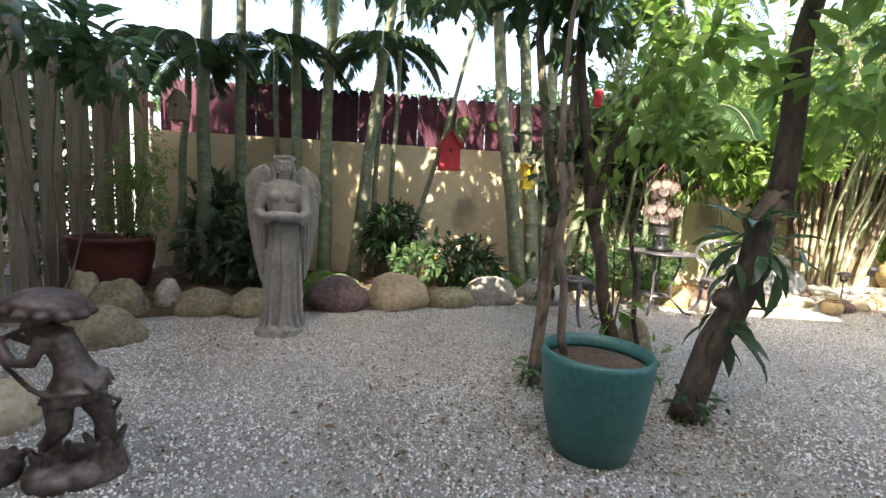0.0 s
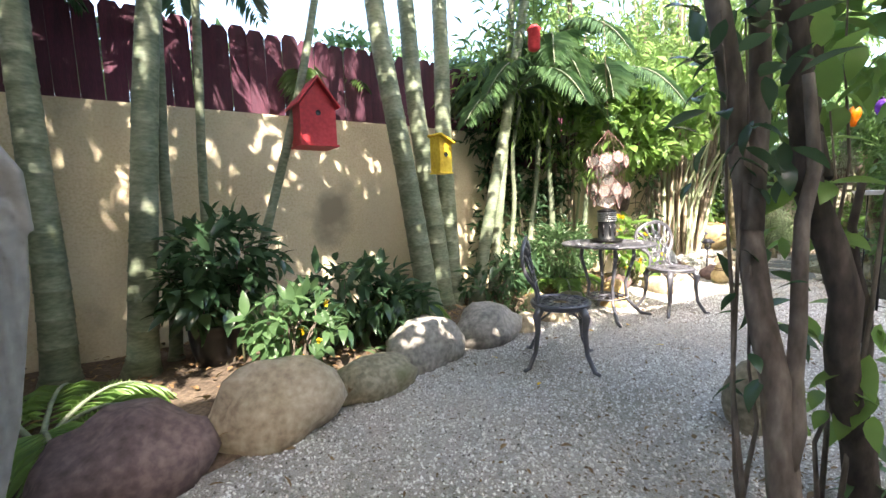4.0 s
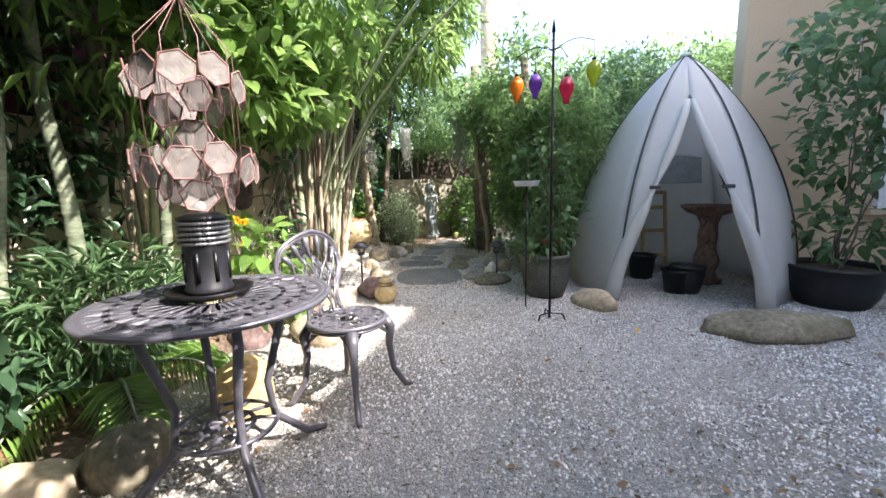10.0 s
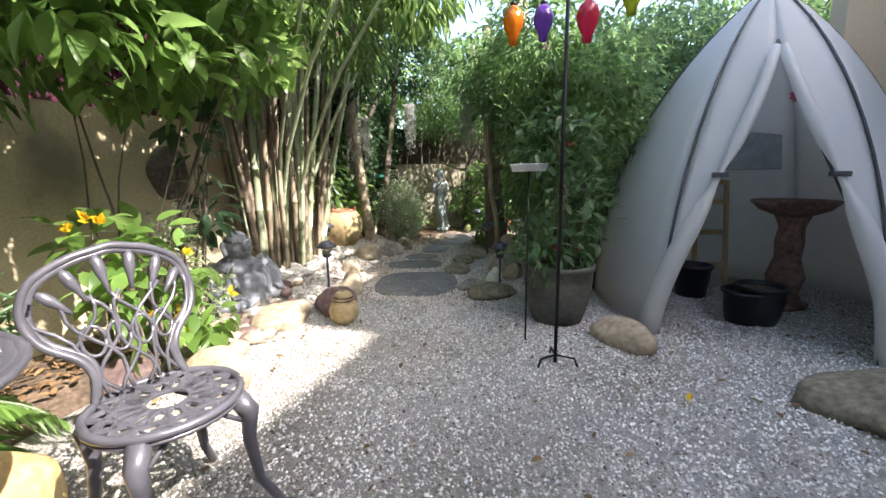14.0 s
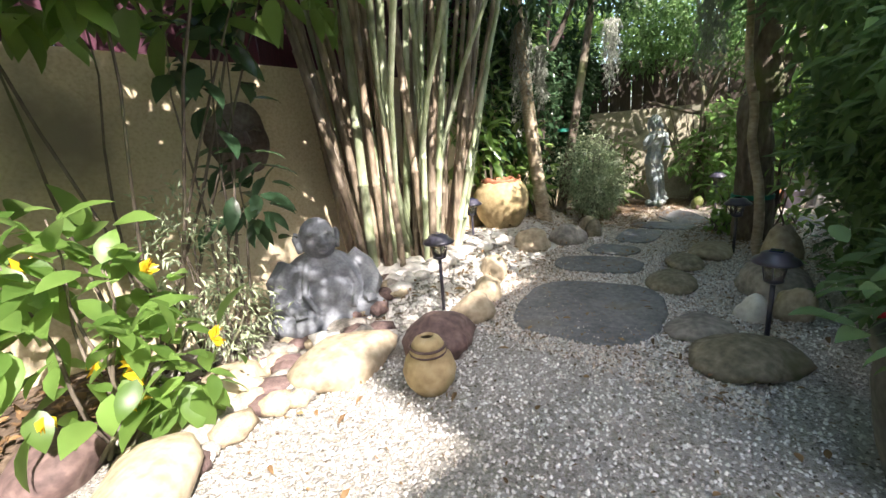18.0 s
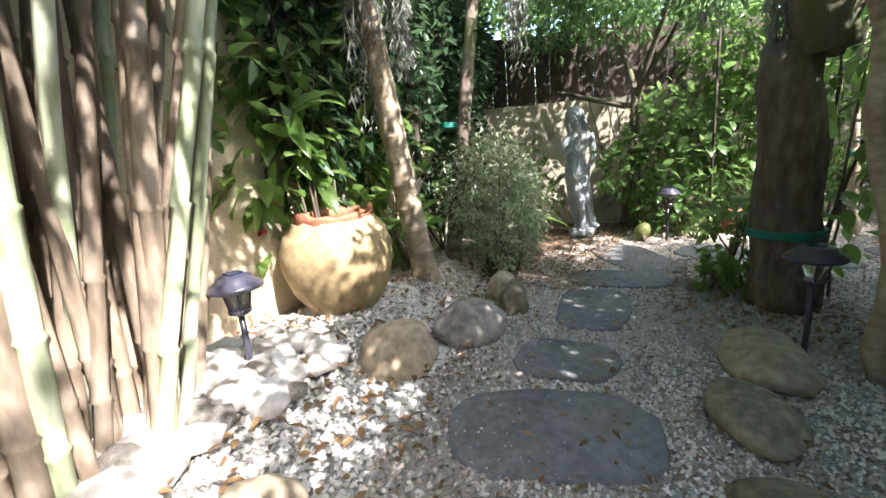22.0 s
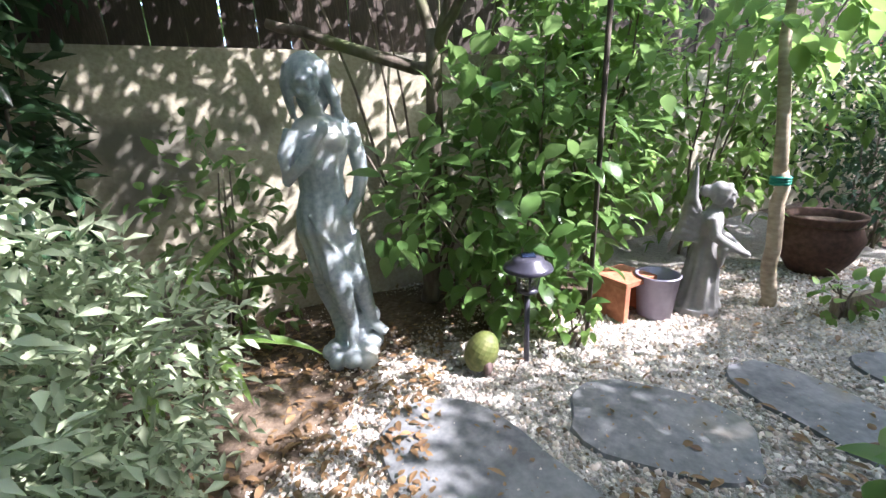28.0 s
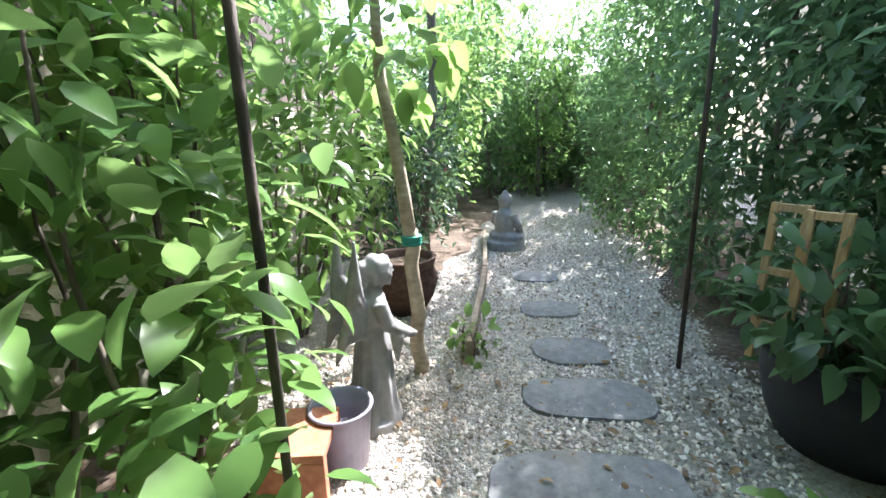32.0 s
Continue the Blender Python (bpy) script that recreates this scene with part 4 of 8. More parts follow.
def bistro_table(at, turn):
    t = thing("bistro_table", "round cast metal garden table with openwork top", "table", at, turn)
    r, z = 0.42, 0.725
    ring = [Vector((r * math.cos(a), r * math.sin(a), z)) for a in np.linspace(0, 2 * math.pi, 49)]
    v, f = join_data([tube_data(ring, 0.015, 8, False), tube_data([Vector((p.x * 0.95, p.y * 0.95, z)) for p in ring], 0.015, 8, False)])
    for q in v:
        q.z = z + max(-0.018, min(0.007, q.z - z))
    link("top_rim", mesh_of("top_rim", v, f), m_cast, t)
    runs = []
    for k in range(26):
        a = 2 * math.pi * k / 26
        for s in (-1, 1):
            runs.append(([Vector((q * math.cos(a + s * w), q * math.sin(a + s * w), z)) for q, w in ((0.415, 0.02), (0.33, 0.11), (0.25, 0.03), (0.17, 0.14), (0.10, 0.05))], [0.016, 0.014, 0.013, 0.011, 0.010]))
    for q in (0.10, 0.25, 0.33):
        runs.append(([Vector((q * math.cos(a), q * math.sin(a), z)) for a in np.linspace(0, 2 * math.pi, 40)], 0.011))
    flat_bars("top_bar", runs, z, t)
    for k in range(4):
        a = math.pi / 4 + k * math.pi / 2
        d = Vector((math.cos(a), math.sin(a), 0))
        tube("leg", [d * 0.24 + Vector((0, 0, z - 0.02)), d * 0.25 + Vector((0, 0, 0.6)), d * 0.17 + Vector((0, 0, 0.33)), d * 0.19 + Vector((0, 0, 0.17)), d * 0.33 + Vector((0, 0, 0.03)), d * 0.42 + Vector((0, 0, 0.014))], [0.017, 0.019, 0.016, 0.016, 0.018, 0.013], m_cast, t, 7)
    for q in (0.19, 0.10):
        tube("shelf_ring", [Vector((q * math.cos(a), q * math.sin(a), 0.2)) for a in np.linspace(0, 2 * math.pi, 28)], 0.010, m_cast, t, 5)
    for k in range(10):
        a = 2 * math.pi * k / 10
        tube("shelf_spoke", [Vector((0.03 * math.cos(a), 0.03 * math.sin(a), 0.2)), Vector((0.12 * math.cos(a + 0.2), 0.12 * math.sin(a + 0.2), 0.2)), Vector((0.19 * math.cos(a), 0.19 * math.sin(a), 0.2))], 0.010, m_cast, t, 4)
    return t


bistro_table((3.0, 4.76, 0), 12)


def table_lantern(at):
    t = thing("lantern", "dark pierced metal candle lantern with beaded bands on a tray", "lantern", at, 20)
    turned("tray", [(0.001, 0.0), (0.14, 0.0), (0.158, 0.022), (0.148, 0.024), (0.13, 0.010), (0.001, 0.010)], m_iron, t, 28)
    turned("body", [(0.082, 0.010), (0.088, 0.025), (0.080, 0.035), (0.080, 0.20), (0.084, 0.205), (0.084, 0.29), (0.07, 0.30)], m_black, t, 28)
    turned("lid", [(0.088, 0.29), (0.09, 0.30), (0.055, 0.318), (0.014, 0.325)], m_iron, t, 24)
    bm = bmesh.new()
    ball(bm, (0.018, 0.018, 0.020), (0, 0, 0.340))
    part("knob", bm, m_white, t, "pale round knob")
    silver = plain("silver_trim", (0.42, 0.42, 0.42), 0.35, 0.8)
    for j in range(5):
        z = 0.205 + 0.019 * j
        tube("beaded_band", [(0.086 * math.cos(a), 0.086 * math.sin(a), z) for a in np.linspace(0, 6.2832, 73)], [0.0075 if k % 2 else 0.004 for k in range(73)], silver, t, 6)
    for k in range(8):
        a = math.pi * k / 4
        tube("candle_slot", [(0.0795 * math.cos(a), 0.0795 * math.sin(a), 0.06), (0.0795 * math.cos(a), 0.0795 * math.sin(a), 0.17)], 0.008, m_iron, t, 6)
    return t


table_lantern((3.03, 4.80, 0.740))

# ---- shepherd's hook with glass lanterns ----


LANTERNS = ((5.24, 3.76, 1.98), (5.42, 3.62, 2.03), (5.16, 3.38, 1.93), (5.22, 3.18, 2.05))


def hook(at):
    t = thing("shepherd_hook", "black metal shepherd's hook pole with stepped foot", "hook pole", at, 0)
    h = 2.28
    tube("pole", [(0, 0, -0.05), (0.01, 0, 1.0), (0.03, 0, h)], 0.011, m_iron, t, 8)
    tube("finial", [(0.03, 0, h), (0.03, 0, h + 0.05), (0.03, 0, h + 0.10)], [0.016, 0.012, 0.002], m_iron, t, 8)
    for a in (0.3, 2.4, 4.5):
        c, s = math.cos(a), math.sin(a)
        tube("foot_prong", [(0, 0, 0.05), (0.11 * c, 0.11 * s, 0.05), (0.13 * c, 0.13 * s, 0.0)], 0.007, m_iron, t, 6)
    for x, y, z in LANTERNS:
        dx, dy = x - at[0], y - at[1]
        base = Vector((0.028, 0, h - 0.14))
        tip = Vector((dx, dy, z + 0.14))
        out = [base.lerp(tip, f) + Vector((0, 0, 0.05 * math.sin(f * math.pi))) for f in np.linspace(0, 1, 10)]
        tube("arm", out, 0.004, m_iron, t, 6)
    return t


hook((5.20, 3.48, 0))


def glass_lamp(at, color, name_color, scale=1.0):
    m = bpy.data.materials.get("glass_" + name_color)
    if m is None:
        m, nt, p = nodes_of("glass_" + name_color)
        n = tex(nt, "ShaderNodeTexVoronoi", 40, coords(nt))
        nt.links.new(ramp(nt, n.outputs["Distance"], [(0.1, tuple(min(1, c * 1.5 + 0.03) for c in color)), (0.6, color)]), p.inputs["Base Color"])
        p.inputs["Roughness"].default_value = 0.15
        p.inputs["Transmission Weight"].default_value = 0.35
        bump(nt, p, n.outputs["Distance"], 0.4, 0.004)
    t = thing("hanging_lantern", name_color + " crackle glass hanging lantern", "lantern", at, 0, "coloured glass lanterns")
    s = scale
    turned("shade", [(0.004, -0.20 * s), (0.022 * s, -0.195 * s), (0.026 * s, -0.16 * s), (0.05 * s, -0.11 * s), (0.056 * s, -0.07 * s), (0.045 * s, -0.03 * s), (0.02 * s, -0.005 * s), (0.012 * s, 0)], m, t, 24)
    turned("cap", [(0.016, -0.004), (0.018, 0.012), (0.006, 0.022)], m_iron, t, 14)
    tube("wire", [(0, 0, 0.015), (0, 0, 0.14)], 0.0025, m_iron, t, 5)
    return t


for at, color, nm in (((5.24, 3.76, 1.98), (0.85, 0.22, 0.01), "orange"), ((5.42, 3.62, 2.03), (0.17, 0.05, 0.42), "purple"), ((5.16, 3.38, 1.93), (0.70, 0.02, 0.07), "red"), ((5.22, 3.18, 2.05), (0.45, 0.55, 0.03), "lime green")):
    glass_lamp(at, color, nm)


def pot(at, r, h, mat, name, label, profile=None):
    t = thing(name, label, "pot", at)
    prof = profile or [(0.70, 0), (0.86, 0.30), (0.96, 0.66), (0.97, 0.9), (1.02, 0.91), (1.03, 0.985), (1.0, 1.0), (0.93, 0.99), (0.91, 0.86)]
    turned("body", [(a * r, b * h) for a, b in prof], mat, t, 36)
    v, f = lathe([(0.001, h * 0.87), (r * 0.6, h * 0.875), (r * 0.915, h * 0.86)], 24, cap=False)
    link("soil", mesh_of("soil", v, [tuple(reversed(q)) for q in f]), m_soil, t, "dark potting soil")
    return t


pot((1.21, 1.64, 0), 0.262, 0.51, m_pot_teal, "planter_pot", "teal glazed tapered planter with dark soil",
    [(0.70, 0), (0.74, 0.01), (0.90, 0.35), (1.0, 0.80), (1.02, 0.93), (1.0, 1.0), (0.95, 1.0), (0.93, 0.88)])
pot((-3.18, 4.02, 0.05), 0.39, 0.60, m_pot_brown, "planter_pot", "dark red-brown glazed pot in the corner")
pot((5.98, 3.52, 0), 0.26, 0.44, m_pot_grey, "planter_pot", "large grey-green woven-pattern pot by the tent")
pot((-0.42, 5.25, 0.08), 0.17, 0.30, m_black, "nursery_pot", "black plastic pot in the bed")
pot((6.05, 1.02, 0), 0.36, 0.36, m_black, "nursery_pot", "wide black planter under the window")
pot((9.14, 3.70, 0), 0.265, 0.33, m_black, "nursery_pot", "large black plastic planter with trellis")
pot((11.05, 3.38, 0), 0.20, 0.34, m_urn, "planter_pot", "dark terracotta urn behind the tied sapling",
    [(0.55, 0), (0.85, 0.3), (1.0, 0.62), (0.85, 0.85), (0.95, 0.97), (0.95, 1.0), (0.82, 0.99), (0.78, 0.86)])


def clay_jar(at):
    t = thing("clay_jar", "big weathered yellow clay jar with broken rim", "jar", at, 40)
    prof = [(0.12, 0), (0.18, 0.04), (0.245, 0.14), (0.285, 0.27), (0.285, 0.36), (0.255, 0.44), (0.215, 0.485), (0.205, 0.50), (0.185, 0.495), (0.21, 0.45), (0.24, 0.36)]
    v, f = lathe(prof, 48, 0.05)
    v = [(x, y, z + (0.028 * noise.noise((x * 14, y * 14, 3)) if z > 0.48 else 0)) for x, y, z in v]
    link("body", mesh_of("body", v, f), m_jar, t)
    v, f = lathe([(0.200, 0.485), (0.198, 0.51), (0.204, 0.522), (0.186, 0.522), (0.180, 0.49), (0.19, 0.43)], 48, 0.03, False)
    v = [(x, y, z + (0.055 * noise.noise((x * 11, y * 11, 7)) if z > 0.51 else 0)) for x, y, z in v]
    link("broken_rim", mesh_of("broken_rim", v, f), m_terracotta, t, "broken red terracotta rim")
    return t


clay_jar((7.83, 6.53, 0.10))


def small_jar(at):
    t = thing("small_clay_jar", "small tan clay jar with ridged neck on the gravel", "jar", at)
    turned("body", [(0.07, 0), (0.105, 0.05), (0.115, 0.10), (0.10, 0.15), (0.07, 0.175), (0.078, 0.185), (0.066, 0.20), (0.07, 0.21), (0.055, 0.235), (0.03, 0.25), (0.03, 0.235)], m_jar, t, 28)
    tubes("band", [([Vector((0.075 * math.cos(a), 0.075 * math.sin(a), z)) for a in np.linspace(0, 6.284, 24)], 0.006) for z in (0.18, 0.205)], m_rock_red, t, 5)
    return t


small_jar((5.45, 5.05, 0))


def path_light(at, turn=0.0):
    t = thing("solar_path_light", "dark solar garden path light with clear lantern on a stake", "path light", at, turn, "solar path lights")
    tube("stake", [(0, 0, -0.04), (0, 0, 0.30)], 0.011, m_lamp, t, 8)
    turned("lens", [(0.034, 0.31), (0.046, 0.385)], plain("clear_lens", (0.72, 0.72, 0.68), 0.12, 0, Transmission_Weight=0.75), t, 16)
    turned("collar", [(0.012, 0.285), (0.040, 0.300), (0.040, 0.312), (0.030, 0.316)], m_lamp, t, 16)
    for k in range(6):
        a = 2 * math.pi * k / 6
        tube("cage_bar", [(0.036 * math.cos(a), 0.036 * math.sin(a), 0.305), (0.053 * math.cos(a), 0.053 * math.sin(a), 0.392)], 0.0032, m_lamp, t, 5)
    v, f = lathe([(0.05, 0.384), (0.088, 0.386), (0.094, 0.392), (0.086, 0.405), (0.062, 0.420), (0.058, 0.432), (0.034, 0.440), (0.001, 0.441)], 28)
    link("cap", mesh_of("cap", v, f), m_lamp, t)
    bm = bmesh.new()
    box(bm, (0.05, 0.05, 0.006), (0, 0, 0.443), 0, 0.002)
    part("solar_panel", bm, plain("solar_cell", (0.02, 0.03, 0.07), 0.15), t, "dark blue solar cell")
    return t


m_lamp = plain("slate_violet_lamp_plastic", (0.055, 0.052, 0.075), 0.3)
lamp = path_light((6.03, 5.57, 0.07))
for x, y, z in ((7.12, 6.30, 0.09), (10.18, 5.17, 0.0), (8.27, 4.57, 0.0), (6.72, 4.10, 0.0)):
    copy_thing(lamp, pose(x, y, z))


def birdhouse(at, turn, mat, label, w, h, slope):
    t = thing("birdhouse", label, "birdhouse", at, turn, "painted birdhouses")
    bm = bmesh.new()
    prof = [(-w / 2, 0), (w / 2, 0), (w / 2, h * 0.62), (0, h) if slope == "gable" else (w / 2, h * 0.8), (-w / 2, h * 0.62) if slope == "gable" else (-w / 2, h)]
    f = bm.faces.new([bm.verts.new((x, -w * 0.45, z)) for x, z in prof])
    r = bmesh.ops.extrude_face_region(bm, geom=[f])
    bmesh.ops.translate(bm, verts=[v for v in r["geom"] if isinstance(v, bmesh.types.BMVert)], vec=(0, w * 0.9, 0))
    bmesh.ops.recalc_face_normals(bm, faces=bm.faces)
    part("body", bm, mat, t)
    if slope == "gable":
        a = math.degrees(math.atan2(h * 0.38, w / 2))
        for s in (-1, 1):
            bm = bmesh.new()
            box(bm, (math.hypot(w / 2, h * 0.38) + 0.05, w * 1.15, 0.014), (s * (w / 4 + 0.012), 0, h * 0.81 + 0.012), 0, 0.003, Matrix.Rotation(radians(s * a), 4, "Y"))
            part("roof", bm, mat, t)
    else:
        a = math.degrees(math.atan2(h * 0.2, w))
        bm = bmesh.new()
        box(bm, (w * 1.3, w * 1.3, 0.016), (0.0, -w * 0.05, h * 0.91 + 0.012), 0, 0.003, Matrix.Rotation(radians(a), 4, "Y"))
        part("roof", bm, mat, t)
    v, f = lathe([(0.02, 0), (0.02, 0.004)], 16)
    ob = link("entrance_hole", mesh_of("entrance_hole", v, f), m_black, t, "dark round entrance hole")
    ob.matrix_basis = pose(0, -w * 0.45 - 0.0005, h * 0.5, 90, 0, 0)
    bm = bmesh.new()
    box(bm, (w * 1.1, w * 1.02, 0.014), (0, 0, -0.007), 0, 0.003)
    part("floor", bm, mat, t)
    return t


m_red = surface("red_paint", (0.38, 0.02, 0.03), (0.50, 0.03, 0.04), (0.58, 0.05, 0.06), 0.6, 5, 40, 0.2, 0.003)
m_yellow = surface("yellow_paint", (0.62, 0.38, 0.02), (0.76, 0.50, 0.03), (0.82, 0.58, 0.06), 0.6, 5, 40, 0.2, 0.003)
birdhouse((0.37, 5.27, 1.635), 8, m_red, "red painted gabled birdhouse hung on a palm trunk", 0.27, 0.46, "gable")
birdhouse((1.39, 5.12, 1.43), 14, m_yellow, "yellow painted slant-roofed birdhouse on a palm trunk", 0.135, 0.29, "slant")
birdhouse((-2.62, 4.30, 1.95), 10, m_greywood, "grey wooden birdhouse on a dark post", 0.15, 0.28, "gable")

pot((6.30, 2.12, 0), 0.16, 0.28, m_black, "nursery_pot", "black plastic bucket pot inside the tent")

# ---- statues: each one plain mesh ----


def limb(bm, pts, radii, sides=10):
    v, f = tube_data(pts, radii, sides)
    vs = [bm.verts.new(p) for p in v]
    for q in f:
        bm.faces.new([vs[i] for i in q])


def statue(name, bm, material, at, turn, label, voxel=0.012, smooth=3):
    bmesh.ops.recalc_face_normals(bm, faces=bm.faces)
    ob = part(name, bm, material)
    r = ob.modifiers.new("skin", "REMESH")
    r.mode, r.voxel_size, r.use_smooth_shade = "VOXEL", voxel, True
    s = ob.modifiers.new("soft", "SMOOTH")
    s.factor, s.iterations = 0.5, smooth
    ob.matrix_world = pose(*at, 0, 0, turn)
    return tagged(ob, label, "statue")




def drape(bm, levels, folds, sides=72, seed=0.0, twist=0.6):
    """A garment whose folds deepen by level: levels of (z, rx, ry, cx, cy, depth)."""
    rows = []
    for z, rx, ry, cx, cy, depth in levels:
        row = []
        for k in range(sides):
            a = 2 * math.pi * k / sides
            w = math.cos(a * folds + seed + z * twist)
            w = 0.65 * math.copysign(abs(w) ** 0.6, w) + 0.35 * math.cos(a * (folds // 2 + 1) - z * 1.4 + seed)
            q = 1 + depth * w
            row.append(bm.verts.new((cx + rx * q * math.cos(a), cy + ry * q * math.sin(a), z)))
        rows.append(row)
    for a, b in zip(rows, rows[1:]):
        for k in range(sides):
            k2 = (k + 1) % sides
            bm.faces.new((a[k], a[k2], b[k2], b[k]))
    bm.faces.new(list(reversed(rows[0])))
    bm.faces.new(rows[-1])


def head(bm, c, s, hair=True):
    """A face that looks along -y, with brow, nose, cheeks, lips and chin."""
    x, y, z = c
    ball(bm, (0.068 * s, 0.078 * s, 0.10 * s), c)
    limb(bm, [(x, y - 0.072 * s, z + 0.03 * s), (x, y - 0.085 * s, z), (x, y - 0.098 * s, z - 0.022 * s)], [0.008 * s, 0.010 * s, 0.014 * s], 8)
    for e in (-1, 1):
        limb(bm, [(x + e * 0.010 * s, y - 0.078 * s, z + 0.030 * s), (x + e * 0.030 * s, y - 0.076 * s, z + 0.036 * s), (x + e * 0.056 * s, y - 0.052 * s, z + 0.024 * s)], [0.008 * s, 0.009 * s, 0.006 * s], 6)
        ball(bm, (0.012 * s, 0.008 * s, 0.006 * s), (x + e * 0.028 * s, y - 0.070 * s, z + 0.012 * s), None, 10, 8)
        ball(bm, (0.026 * s, 0.022 * s, 0.024 * s), (x + e * 0.034 * s, y - 0.052 * s, z - 0.026 * s), None, 12, 8)
    ball(bm, (0.024 * s, 0.012 * s, 0.006 * s), (x, y - 0.074 * s, z - 0.048 * s), None, 12, 8)
    ball(bm, (0.019 * s, 0.012 * s, 0.007 * s), (x, y - 0.072 * s, z - 0.060 * s), None, 12, 8)
    ball(bm, (0.024 * s, 0.020 * s, 0.018 * s), (x, y - 0.058 * s, z - 0.086 * s), None, 12, 8)
    if hair:
        ball(bm, (0.082 * s, 0.070 * s, 0.088 * s), (x, y + 0.035 * s, z + 0.028 * s))
        for e in (-1, 1):
            for k in range(4):
                limb(bm, [(x + e * 0.012 * s, y - 0.045 * s + 0.02 * k * s, z + (0.098 - 0.004 * k) * s), (x + e * 0.062 * s, y - 0.040 * s + 0.025 * k * s, z + 0.062 * s), (x + e * 0.080 * s, y - 0.012 * s + 0.02 * k * s, z + 0.0 * s), (x + e * 0.070 * s, y + 0.01 * s + 0.02 * k * s, z - 0.06 * s)], [0.012 * s, 0.014 * s, 0.014 * s, 0.010 * s], 6)


def wing(bm, s):
    """One folded wing as a curved plate with rows of feathers."""
    zs = np.linspace(0.40, 1.335, 40)
    outer = np.interp(zs, [0.40, 0.6, 0.9, 1.1, 1.22, 1.30, 1.335], [0.175, 0.225, 0.27, 0.285, 0.265, 0.215, 0.165])
    inner = np.interp(zs, [0.40, 0.6, 0.9, 1.1, 1.22, 1.30, 1.335], [0.145, 0.10, 0.07, 0.06, 0.08, 0.12, 0.15])
    cols = 24
    front, back = [], []
    for z, o, n in zip(zs, outer, inner):
        f, b = [], []
        for k in range(cols):
            u = k / (cols - 1)
            x = n + (o - n) * u
            ridge = 0.009 * math.cos(x * 230) if z < 0.98 else 0.008 * math.cos(z * 150 + 5 * math.sin(x * 70))
            y = 0.085 + 0.05 * (1 - u) * 0.4 - 0.05 * math.sin(u * math.pi) + 0.03 * u
            f.append(bm.verts.new((s * x, y - 0.016 - ridge, z)))
            b.append(bm.verts.new((s * x, y + 0.022, z)))
        front.append(f)
        back.append(b)
    for i in range(len(zs) - 1):
        for k in range(cols - 1):
            bm.faces.new((front[i][k], front[i][k + 1], front[i + 1][k + 1], front[i + 1][k]))
            bm.faces.new((back[i][k], back[i + 1][k], back[i + 1][k + 1], back[i][k + 1]))
        bm.faces.new((front[i][0], front[i + 1][0], back[i + 1][0], back[i][0]))
        bm.faces.new((front[i][-1], back[i][-1], back[i + 1][-1], front[i + 1][-1]))
    for i, flip in ((0, 1), (-1, -1)):
        for k in range(cols - 1):
            bm.faces.new((front[i][k], back[i][k], back[i][k + 1], front[i][k + 1])[::flip])


